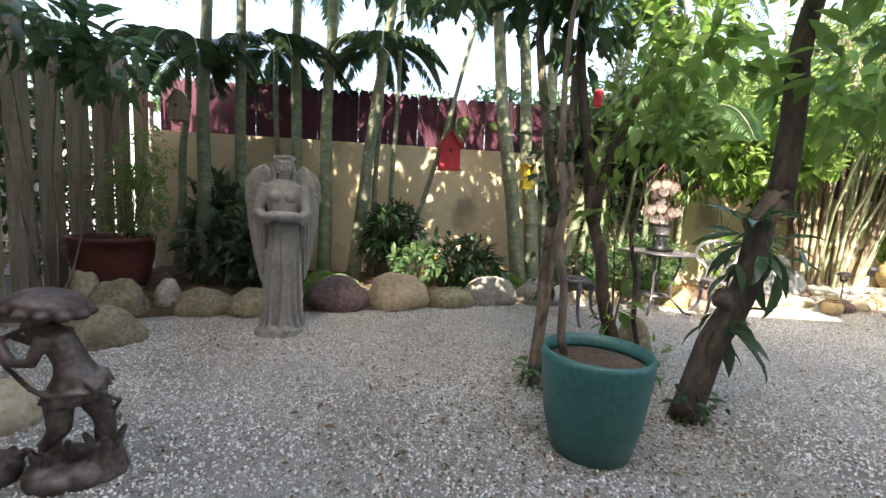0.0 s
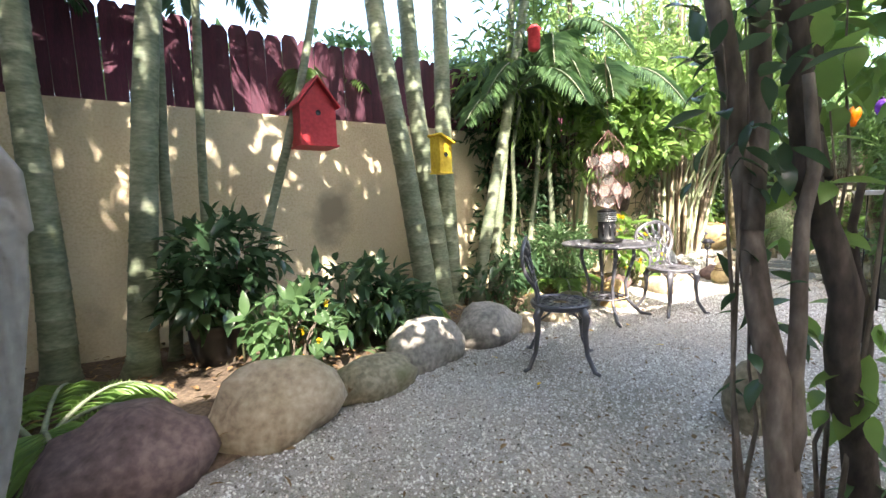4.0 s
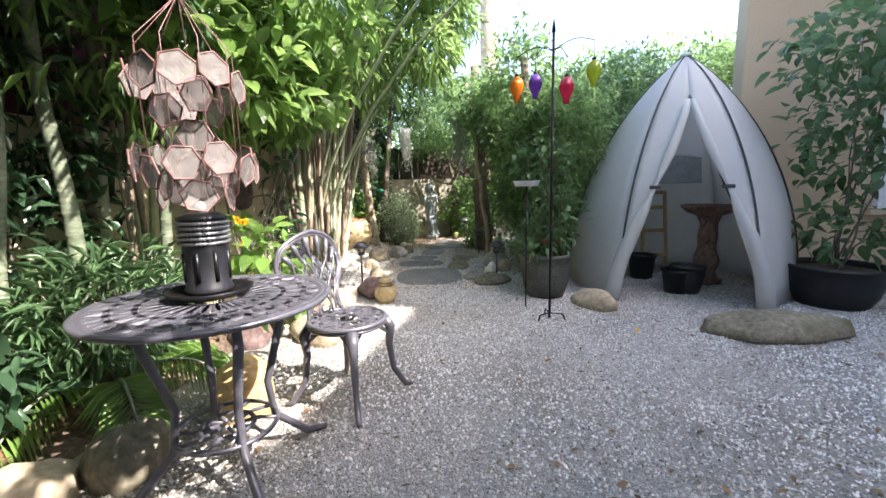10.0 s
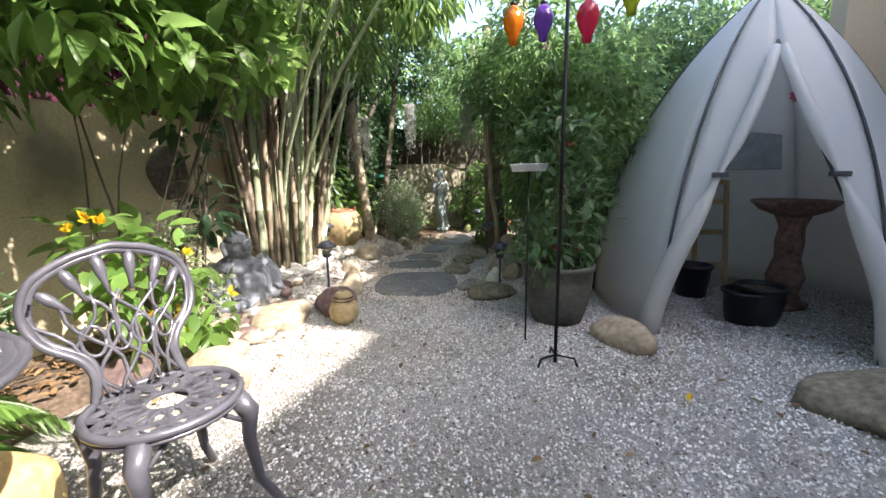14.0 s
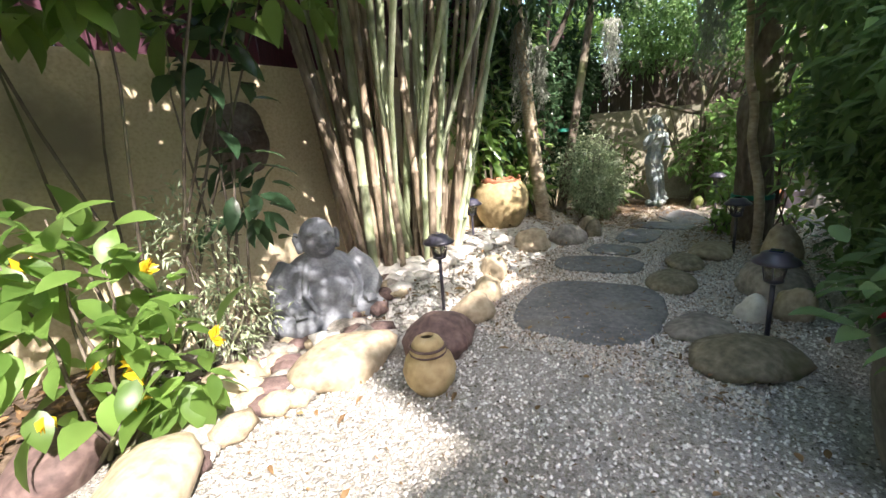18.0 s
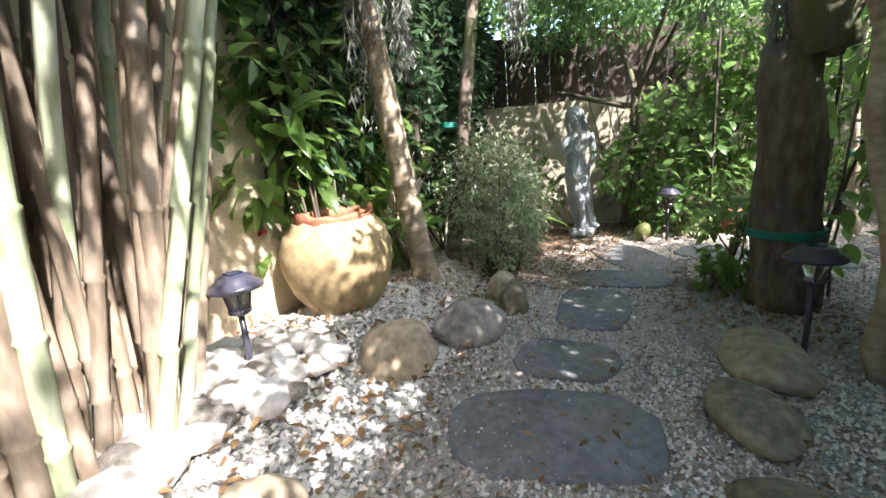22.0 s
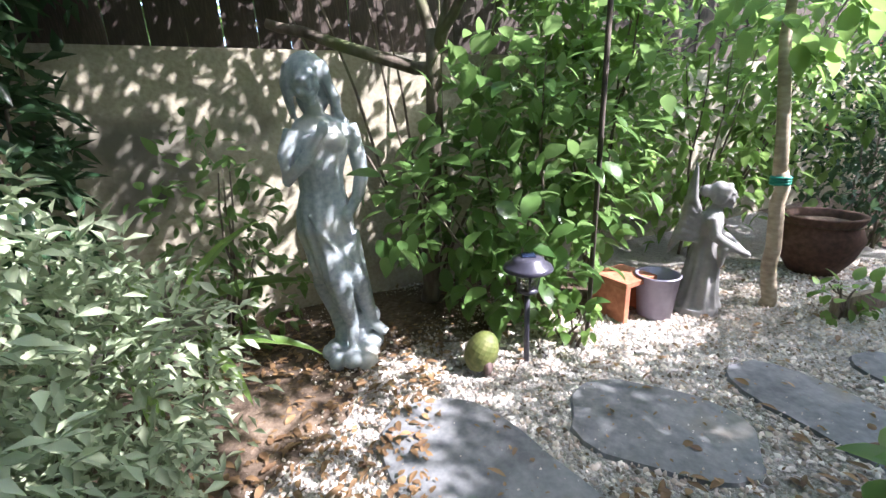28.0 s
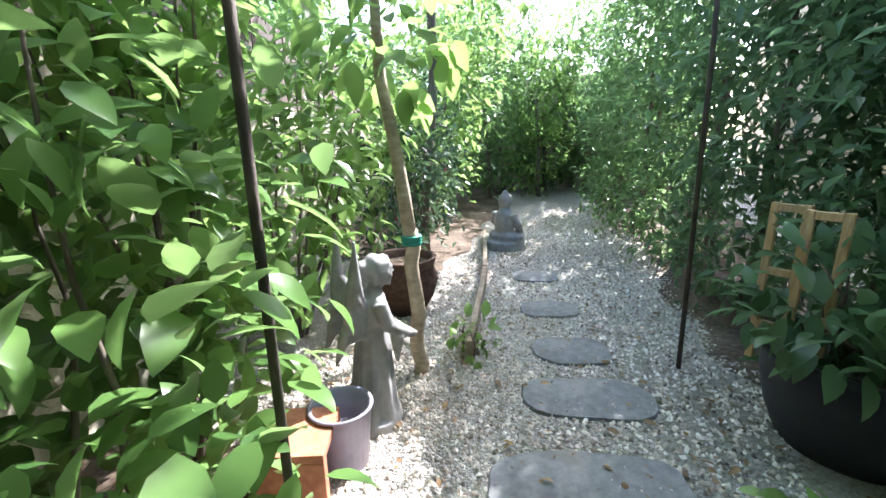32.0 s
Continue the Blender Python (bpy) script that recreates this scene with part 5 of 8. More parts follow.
def angel(at, turn, high):
    bm = bmesh.new()
    drape(bm, [(0.03, 0.150, 0.125, -0.01, -0.01, 0.16), (0.10, 0.125, 0.105, 0, 0, 0.16), (0.35, 0.110, 0.090, 0.005, 0, 0.15), (0.60, 0.112, 0.086, 0.01, 0, 0.12), (0.80, 0.112, 0.084, 0.005, 0, 0.08), (0.92, 0.105, 0.08, 0, 0, 0.05), (1.02, 0.118, 0.085, 0, -0.005, 0.02), (1.12, 0.135, 0.085, 0, 0, 0.01), (1.185, 0.135, 0.07, 0, 0.005, 0.0), (1.215, 0.085, 0.055, 0, 0.005, 0.0), (1.23, 0.045, 0.045, 0, 0.005, 0.0)], 9, 96)
    bmesh.ops.create_cone(bm, segments=28, radius1=0.19, radius2=0.18, depth=0.045, cap_ends=True, matrix=Matrix.Translation((-0.02, -0.03, 0.02)))
    limb(bm, [(0, 0, 1.20), (0.005, -0.012, 1.28)], [0.042, 0.038])
    head(bm, (0.012, -0.030, 1.335), 0.80)
    for s in (-1, 1):
        # long wavy hair, breast, arm, wide sleeve and wing
        for k in range(3):
            limb(bm, [(s * 0.062, 0.0 + 0.02 * k, 1.36), (s * 0.080, 0.005 + 0.02 * k, 1.30), (s * 0.068, 0.005 + 0.02 * k, 1.25), (s * 0.088, -0.01 + 0.02 * k, 1.19), (s * 0.08, -0.035 + 0.02 * k, 1.13)], [0.018, 0.02, 0.018, 0.016, 0.008], 7)
        ball(bm, (0.052, 0.042, 0.05), (s * 0.055, -0.065, 1.095))
        limb(bm, [(s * 0.14, 0.0, 1.185), (s * 0.172, 0.0, 1.07), (s * 0.175, -0.03, 0.965), (s * 0.12, -0.13, 0.93), (s * 0.03, -0.18, 0.935)], [0.046, 0.047, 0.045, 0.036, 0.026])
        for k in range(3):
            limb(bm, [(s * (0.165 - 0.03 * k), -0.05 - 0.035 * k, 0.94), (s * (0.16 - 0.025 * k), -0.055 - 0.03 * k, 0.84 + 0.02 * k)], [0.032, 0.012], 7)
        for k in range(4):
            limb(bm, [(s * 0.045, -0.17 - 0.006 * k, 0.93 + 0.013 * k), (-s * 0.02, -0.195, 0.925 + 0.014 * k)], [0.009, 0.007], 5)
        wing(bm, s)
        limb(bm, [(s * 0.05, 0.07, 1.12), (s * 0.09, 0.075, 1.24), (s * 0.15, 0.08, 1.325), (s * 0.215, 0.085, 1.29), (s * 0.268, 0.09, 1.20), (s * 0.283, 0.10, 1.06)], [0.03, 0.03, 0.028, 0.026, 0.022, 0.012])
    for k in range(13):
        a = radians(-165 + 27.5 * k * 0.98)
        c, s1 = math.sin(a), -math.cos(a)
        w = 0.02 * math.sin(k * 2.3)
        limb(bm, [(0.088 * c, 0.066 * s1, 0.88), (0.118 * c + 0.3 * w, 0.092 * s1, 0.66), (0.124 * c + w, 0.104 * s1, 0.40), (0.138 * c + 0.5 * w, 0.118 * s1, 0.18), (0.165 * c, 0.140 * s1, 0.045)], [0.006, 0.013, 0.017, 0.019, 0.022], 7)
    for a in np.linspace(0, 6.283, 23)[:-1]:
        ball(bm, (0.013, 0.013, 0.014), (0.008 + 0.072 * math.cos(a), 0.074 * math.sin(a) - 0.005, 1.400 + 0.006 * math.sin(a * 5)), None, 8, 6)
    ball(bm, (0.165, 0.07, 0.042), (0, -0.15, 0.945))
    for s in (-1, 1):
        ball(bm, (0.035, 0.06, 0.025), (s * 0.05 - 0.01, -0.16, 0.05))
    bmesh.ops.scale(bm, vec=(high / 1.43,) * 3, verts=bm.verts)
    return statue("angel_statue", bm, m_statue, at, turn, "grey cast stone angel statue with folded wings holding a dish", 0.0065, 1)


angel((-0.98, 3.16, 0), 20, 1.52)


def goddess(at, turn, high):
    bm = bmesh.new()
    # thin gown that clings to waist and hips and ends over the knees
    drape(bm, [(0.40, 0.075, 0.075, -0.070, 0.02, 0.16), (0.47, 0.098, 0.090, -0.080, 0.01, 0.15), (0.56, 0.108, 0.096, -0.092, 0.005, 0.10), (0.66, 0.118, 0.098, -0.112, 0, 0.07), (0.74, 0.112, 0.090, -0.118, 0, 0.06), (0.83, 0.090, 0.072, -0.122, 0, 0.05), (0.90, 0.092, 0.072, -0.125, -0.005, 0.05), (0.98, 0.112, 0.080, -0.122, -0.005, 0.04), (1.05, 0.122, 0.072, -0.118, 0.0, 0.02), (1.10, 0.105, 0.055, -0.122, 0.005, 0.0), (1.135, 0.045, 0.04, -0.135, 0.005, 0.0)], 11, 84, 1.0, 3.5)
    limb(bm, [(-0.10, -0.02, 0.62), (-0.095, -0.075, 0.45), (-0.060, -0.055, 0.32), (-0.022, -0.035, 0.19), (-0.022, -0.045, 0.13), (-0.035, -0.10, 0.095)], [0.075, 0.056, 0.048, 0.030, 0.028, 0.022])
    limb(bm, [(-0.04, 0.0, 0.62), (0.0, -0.03, 0.45), (0.040, -0.005, 0.32), (0.083, 0.01, 0.19), (0.10, 0.0, 0.14), (0.145, -0.045, 0.105)], [0.072, 0.055, 0.046, 0.030, 0.028, 0.022])
    for k in range(7):
        limb(bm, [(-0.16 + 0.022 * k, 0.05, 0.60), (-0.15 + 0.022 * k, 0.07, 0.38), (-0.085 + 0.02 * k, 0.065, 0.22), (-0.05 + 0.02 * k, 0.06, 0.08)], [0.020, 0.024, 0.024, 0.022], 6)
    for k in range(9):
        limb(bm, [(-0.20 + 0.012 * k, -0.075 - 0.004 * k, 0.74 - 0.02 * k), (-0.145 + 0.010 * k, -0.100, 0.64 - 0.012 * k), (-0.06 + 0.006 * k, -0.088, 0.56 - 0.008 * k)], [0.004, 0.008, 0.003], 5)
    for k in range(7):
        limb(bm, [(-0.175 + 0.02 * k, -0.075, 1.03), (-0.165 + 0.014 * k, -0.085, 0.95), (-0.15 + 0.010 * k, -0.070, 0.86)], [0.004, 0.007, 0.003], 5)
    # rocky base
    for k in range(22):
        a, q = k * 2.4, 0.045 + 0.080 * ((k * 7) % 5) / 4
        ball(bm, (0.05, 0.048, 0.042), (q * math.cos(a) + 0.01, q * math.sin(a) - 0.01, 0.035 + 0.022 * (k % 2)), None, 12, 8)
    for k in range(6):
        ball(bm, (0.045, 0.045, 0.055), (-0.045 + 0.028 * k, 0.045, 0.11 + 0.03 * (k % 3)), None, 10, 8)
    # neck and head bent to one side
    limb(bm, [(-0.128, 0, 1.10), (-0.150, -0.014, 1.19)], [0.040, 0.034])
    bh = bmesh.new()
    head(bh, (0, 0, 0), 0.80, False)
    bmesh.ops.transform(bh, matrix=Matrix.Translation((-0.178, -0.042, 1.255)) @ Matrix.Rotation(radians(-14), 4, "Y") @ Matrix.Rotation(radians(16), 4, "X"), verts=bh.verts)
    me = bpy.data.meshes.new("head")
    bh.to_mesh(me)
    bh.free()
    bm.from_mesh(me)
    bpy.data.meshes.remove(me)
    ball(bm, (0.076, 0.074, 0.070), (-0.168, -0.008, 1.300))
    # long wavy hair, most of it over one shoulder
    for k in range(9):
        w = 0.010 * k
        limb(bm, [(-0.175, -0.045 + w, 1.355 - 0.002 * k), (-0.105 + 0.002 * k, -0.045 + w, 1.315), (-0.085 + 0.002 * k, -0.030 + w, 1.25), (-0.060 + 0.003 * k, -0.025 + w, 1.195), (-0.045, -0.010 + w, 1.14), (-0.010 + 0.004 * k, 0.0 + w, 1.10)], [0.016, 0.020, 0.020, 0.022, 0.018, 0.007], 7)
    for k in range(6):
        w = 0.014 * k
        limb(bm, [(-0.18, -0.040 + w, 1.352), (-0.238, -0.038 + w, 1.315), (-0.246, -0.030 + w, 1.255), (-0.232, -0.015 + w, 1.19), (-0.215, 0.0 + w, 1.12)], [0.014, 0.016, 0.016, 0.015, 0.007], 7)
    # one hand raised to the breast, the other arm hanging
    limb(bm, [(-0.225, 0.0, 1.075), (-0.262, -0.005, 0.97), (-0.262, -0.035, 0.885), (-0.205, -0.085, 0.955), (-0.140, -0.110, 1.055)], [0.040, 0.036, 0.034, 0.028, 0.020])
    ball(bm, (0.024, 0.022, 0.030), (-0.130, -0.112, 1.078))
    limb(bm, [(-0.005, 0.005, 1.085), (0.035, 0.012, 0.97), (0.050, 0.0, 0.87), (0.015, -0.055, 0.79), (-0.030, -0.085, 0.73)], [0.042, 0.038, 0.034, 0.027, 0.020])
    ball(bm, (0.022, 0.022, 0.03), (-0.038, -0.092, 0.715))
    for x in (-0.165, -0.075):
        ball(bm, (0.046, 0.042, 0.044), (x, -0.060, 1.02))
    ball(bm, (0.070, 0.050, 0.10), (-0.135, 0.035, 1.22))
    for v in bm.verts:
        v.co.x += 0.075 * v.co.z
    bmesh.ops.scale(bm, vec=(high / 1.37,) * 3, verts=bm.verts)
    return statue("goddess_statue", bm, m_statue_blue, at, turn, "pale blue-grey statue of a draped woman on a rocky base", 0.0055, 1)


goddess((10.25, 5.87, 0), -62, 1.17)


def laughing_buddha(at, turn, s):
    bm = bmesh.new()
    drape(bm, [(0.0, 0.40, 0.31, 0, 0, 0.07), (0.08, 0.40, 0.31, 0, 0, 0.06), (0.20, 0.36, 0.26, 0, 0.01, 0.05), (0.34, 0.31, 0.22, 0, 0.02, 0.035), (0.45, 0.255, 0.18, 0, 0.03, 0.02), (0.51, 0.17, 0.14, 0, 0.03, 0.01), (0.545, 0.10, 0.10, 0, 0.02, 0.0)], 14, 84, 0.4)
    ball(bm, (0.19, 0.13, 0.15), (0.0, -0.13, 0.25))
    for sx in (-1, 1):
        ball(bm, (0.09, 0.05, 0.06), (sx * 0.085, -0.145, 0.41))
        # sleeve, hand on the knee, folded leg
        limb(bm, [(sx * 0.22, 0.03, 0.47), (sx * 0.315, -0.02, 0.36), (sx * 0.335, -0.12, 0.25), (sx * 0.27, -0.23, 0.21)], [0.085, 0.095, 0.085, 0.05])
        ball(bm, (0.05, 0.055, 0.03), (sx * 0.25, -0.265, 0.215))
        for k in range(4):
            limb(bm, [(sx * (0.222 + 0.02 * k), -0.29, 0.215), (sx * (0.215 + 0.024 * k), -0.325, 0.185)], [0.012, 0.010], 6)
        ball(bm, (0.17, 0.15, 0.10), (sx * 0.25, -0.19, 0.10), Matrix.Rotation(radians(sx * 22), 4, "Z"))
        for k in range(6):
            limb(bm, [(sx * 0.33, 0.03, 0.40 - 0.05 * k), (sx * (0.37 + 0.008 * k), -0.12, 0.29 - 0.05 * k), (sx * 0.29, -0.27, 0.17 - 0.035 * k)], [0.009, 0.016, 0.010], 6)
        # lapel of the open robe
        limb(bm, [(sx * 0.085, -0.04, 0.535), (sx * 0.15, -0.14, 0.44), (sx * 0.19, -0.20, 0.30), (sx * 0.12, -0.27, 0.16)], [0.022, 0.024, 0.024, 0.018], 8)
        # ear with long lobe
        limb(bm, [(sx * 0.135, 0.015, 0.70), (sx * 0.155, 0.012, 0.66), (sx * 0.145, 0.0, 0.60), (sx * 0.135, -0.01, 0.555)], [0.022, 0.024, 0.02, 0.022], 8)
    for k in range(3):
        limb(bm, [(-0.19, -0.22, 0.13 - 0.035 * k), (0, -0.30 - 0.01 * k, 0.095 - 0.035 * k), (0.19, -0.22, 0.13 - 0.035 * k)], [0.016, 0.022, 0.016], 7)
    # bald laughing head
    ball(bm, (0.130, 0.130, 0.145), (0, 0.0, 0.655))
    ball(bm, (0.118, 0.085, 0.07), (0, -0.045, 0.585))
    ball(bm, (0.07, 0.05, 0.04), (0, -0.075, 0.545))
    for sx in (-1, 1):
        ball(bm, (0.045, 0.032, 0.036), (sx * 0.068, -0.098, 0.625))
        limb(bm, [(sx * 0.022, -0.122, 0.688), (sx * 0.055, -0.120, 0.702), (sx * 0.092, -0.092, 0.684)], [0.007, 0.011, 0.006], 6)
        limb(bm, [(sx * 0.030, -0.122, 0.660), (sx * 0.055, -0.119, 0.670), (sx * 0.082, -0.100, 0.656)], [0.005, 0.008, 0.004], 6)
    ball(bm, (0.028, 0.028, 0.022), (0, -0.132, 0.628))
    limb(bm, [(0, -0.128, 0.68), (0, -0.134, 0.645)], [0.012, 0.017], 8)
    limb(bm, [(-0.068, -0.105, 0.600), (-0.035, -0.132, 0.590), (0, -0.137, 0.588), (0.035, -0.132, 0.590), (0.068, -0.105, 0.600)], [0.006, 0.010, 0.011, 0.010, 0.006], 7)
    limb(bm, [(-0.066, -0.106, 0.596), (-0.035, -0.126, 0.562), (0, -0.130, 0.552), (0.035, -0.126, 0.562), (0.066, -0.106, 0.596)], [0.006, 0.010, 0.012, 0.010, 0.006], 7)
    bmesh.ops.scale(bm, vec=(s,) * 3, verts=bm.verts)
    return statue("laughing_buddha", bm, m_buddha, at, turn, "grey-blue seated laughing buddha statue by the wall", 0.0065, 1)


laughing_buddha((5.55, 6.12, 0.0), -12, 0.82)


def small_angel(at, turn, s):
    bm = bmesh.new()
    drape(bm, [(0.02, 0.13, 0.15, 0, 0.02, 0.16), (0.12, 0.105, 0.115, 0, 0.01, 0.16), (0.28, 0.092, 0.095, 0, 0.0, 0.13), (0.42, 0.085, 0.085, 0, -0.005, 0.08), (0.52, 0.068, 0.065, 0, -0.01, 0.03), (0.60, 0.085, 0.068, 0, -0.015, 0.0), (0.66, 0.080, 0.055, 0, -0.02, 0.0), (0.695, 0.038, 0.038, 0, -0.025, 0.0)], 9)
    bmesh.ops.create_cone(bm, segments=24, radius1=0.15, radius2=0.14, depth=0.05, cap_ends=True, matrix=Matrix.Translation((0, 0.02, 0.015)))
    limb(bm, [(0, -0.02, 0.67), (0, -0.04, 0.73)], [0.034, 0.032])
    head(bm, (0, -0.060, 0.775), 0.78)
    ball(bm, (0.04, 0.045, 0.04), (0, 0.03, 0.80))
    for sx in (-1, 1):
        limb(bm, [(sx * 0.085, -0.015, 0.65), (sx * 0.115, -0.04, 0.54), (sx * 0.085, -0.13, 0.475), (sx * 0.025, -0.20, 0.43)], [0.036, 0.036, 0.034, 0.018])
        limb(bm, [(sx * 0.10, -0.09, 0.47), (sx * 0.10, -0.085, 0.34)], [0.036, 0.012], 8)
        ball(bm, (0.018, 0.034, 0.022), (sx * 0.018, -0.215, 0.415))
        for k in range(6):
            limb(bm, [(sx * 0.045, 0.05, 0.64 - 0.03 * k), (sx * (0.10 - 0.006 * k), 0.105 + 0.012 * k, 0.76 - 0.05 * k), (sx * (0.115 - 0.008 * k), 0.10 + 0.022 * k, 0.97 - 0.115 * k)], [0.018, 0.034, 0.007], 7)
    bmesh.ops.scale(bm, vec=(s,) * 3, verts=bm.verts)
    return statue("small_angel_statue", bm, m_statue, at, turn, "small pale stone angel with raised wings and joined hands", 0.007, 1)


small_angel((10.60, 4.28, 0), -28, 0.72)


def fairy(at, turn):
    bm = bmesh.new()
    # rocks and flower heads of the base
    for k in range(9):
        a = k * 2.4
        ball(bm, (0.06 + 0.012 * (k % 3), 0.065, 0.045 + 0.012 * (k % 2)), (0.05 + 0.09 * math.cos(a), 0.09 * math.sin(a), 0.03))
    for c, h, r in (((0.0, -0.05), 0.15, 0.062), ((0.17, 0.02), 0.19, 0.07)):
        for k in range(7):
            a = 2 * math.pi * k / 7
            limb(bm, [(c[0] + 0.05 * math.cos(a), c[1] + 0.05 * math.sin(a), 0.0), (c[0] + 0.035 * math.cos(a), c[1] + 0.035 * math.sin(a), h * 0.6), (c[0] + r * math.cos(a), c[1] + r * math.sin(a), h)], [0.035, 0.022, 0.010], 7)
    for k in range(26):
        a, q = k * 2.4, 0.020 * math.sqrt(k)
        ball(bm, (0.024, 0.012, 0.022), (-0.21 + q * math.cos(a), -0.08 + q * math.sin(a), 0.10 - 0.25 * q), Matrix.Rotation(a, 4, "Z"), 8, 6)
    ball(bm, (0.10, 0.10, 0.08), (-0.21, -0.08, 0.04))
    # legs, one knee bent
    limb(bm, [(0.10, 0.01, 0.42), (0.12, 0.02, 0.33), (0.17, 0.02, 0.26), (0.18, 0.02, 0.16), (0.16, 0.0, 0.13)], [0.055, 0.05, 0.042, 0.03, 0.026])
    limb(bm, [(0.08, -0.02, 0.41), (0.05, -0.05, 0.31), (0.07, -0.07, 0.24), (0.01, -0.05, 0.17), (-0.01, -0.07, 0.15)], [0.055, 0.05, 0.04, 0.03, 0.024])
    limb(bm, [(0.10, 0.0, 0.40), (0.06, 0.0, 0.49), (0.01, 0.0, 0.57), (-0.03, 0.0, 0.62)], [0.065, 0.055, 0.055, 0.03])
    drape(bm, [(0.33, 0.10, 0.10, 0.07, 0, 0.14), (0.38, 0.092, 0.09, 0.085, 0, 0.10), (0.44, 0.07, 0.07, 0.085, 0, 0.04), (0.49, 0.055, 0.055, 0.06, 0, 0.0)], 8, 48)
    for k in range(5):
        limb(bm, [(0.10, 0.03 - 0.015 * k, 0.45), (0.16 + 0.01 * k, 0.04 - 0.02 * k, 0.43 - 0.01 * k), (0.19 + 0.01 * (k % 2), 0.05 - 0.025 * k, 0.39 - 0.01 * k)], [0.014, 0.02, 0.006], 6)
    head(bm, (-0.055, -0.01, 0.645), 0.62, False)
    # broad petal hat
    ball(bm, (0.135, 0.12, 0.055), (-0.025, 0.01, 0.71), Matrix.Rotation(radians(10), 4, "Y"))
    for k in range(12):
        a = 2 * math.pi * k / 12
        ball(bm, (0.045, 0.03, 0.022), (-0.025 + 0.115 * math.cos(a), 0.01 + 0.10 * math.sin(a), 0.69 - 0.02 * math.cos(a)), Matrix.Rotation(a, 4, "Z"), 10, 8)
    limb(bm, [(0.0, -0.05, 0.59), (-0.01, -0.09, 0.50), (-0.09, -0.09, 0.50), (-0.17, -0.05, 0.555)], [0.027, 0.022, 0.02, 0.016])
    limb(bm, [(0.0, 0.05, 0.59), (-0.04, 0.08, 0.52), (-0.11, 0.04, 0.53), (-0.17, 0.0, 0.57)], [0.027, 0.022, 0.02, 0.016])
    limb(bm, [(-0.09, -0.02, 0.615), (-0.17, -0.03, 0.575), (-0.27, -0.04, 0.53)], [0.010, 0.012, 0.026])
    limb(bm, [(-0.20, -0.05, 0.53), (-0.13, -0.06, 0.46), (-0.04, -0.07, 0.39), (0.05, -0.09, 0.37), (0.13, -0.08, 0.385), (0.21, -0.03, 0.37), (0.235, 0.02, 0.32), (0.20, 0.03, 0.27)], [0.0105] * 8, 6)
    return statue("fairy_statue", bm, m_bronze, at, turn, "dark bronze fairy statue playing a horn on a rocky base", 0.0065, 1)


fairy((-1.08, 1.20, 0), 0)


def sitting_buddha(at, turn):
    bm = bmesh.new()
    bmesh.ops.create_cone(bm, segments=28, radius1=0.26, radius2=0.24, depth=0.10, cap_ends=True, matrix=Matrix.Translation((0, 0, 0.05)))
    ball(bm, (0.25, 0.18, 0.09), (0, -0.02, 0.15))
    ball(bm, (0.14, 0.10, 0.20), (0, 0.03, 0.32))
    for sx in (-1, 1):
        limb(bm, [(sx * 0.13, 0.03, 0.44), (sx * 0.19, 0.0, 0.32), (sx * 0.15, -0.1, 0.22), (sx * 0.03, -0.14, 0.2)], [0.05, 0.05, 0.045, 0.035])
    head(bm, (0, 0.0, 0.58), 0.95)
    ball(bm, (0.035, 0.035, 0.04), (0, 0.02, 0.69))
    bmesh.ops.scale(bm, vec=(0.75,) * 3, verts=bm.verts)
    return statue("buddha_statue", bm, m_statue, at, turn, "grey stone meditating buddha at the path's edge")


sitting_buddha((11.02, 1.7, 0), -20)

# ---- plants ----


def palm(at, top, r, frond_n=7, frond_len=1.6, label="slender green-grey palm trunk with feathery fronds", lean=0.0, mat=None, rings=0.2, crown=True, mat_leaf=None):
    t = thing("palm", label, "palm tree", at, 0)
    n = 26
    pts = bent((0, 0, -0.05), top, n, wave=0.05, seed=at[0] * 1.3 + at[1])
    rad = [r * (1.28 - 0.55 * (i / n) ** 0.5) * (1.35 if i == 0 else 1) for i in range(n + 1)]
    ringed, ring_r = [], []
    for i in range(n):
        for f, q in ((0.0, 1.0), (0.86, 0.97), (0.93, 1.045), (0.98, 1.01)):
            ringed.append(Vector(pts[i]).lerp(Vector(pts[i + 1]), f))
            ring_r.append((rad[i] + (rad[i + 1] - rad[i]) * f) * q)
    tip, pts, rad = pts[-1], ringed + [Vector(pts[-1])], ring_r + [rad[-1]]
    tube("trunk", pts, rad, mat or m_palmtrunk, t, 12)
    if not crown:
        return t
    for k in range(frond_n):
        a = 2 * math.pi * k / frond_n + at[0] * 3 + random.uniform(-0.3, 0.3)
        up = random.uniform(0.25, 0.8)
        frond("frond", tip, a, frond_len * random.uniform(0.8, 1.1), up, t, mat_leaf or m_leaf_palm)
    return t


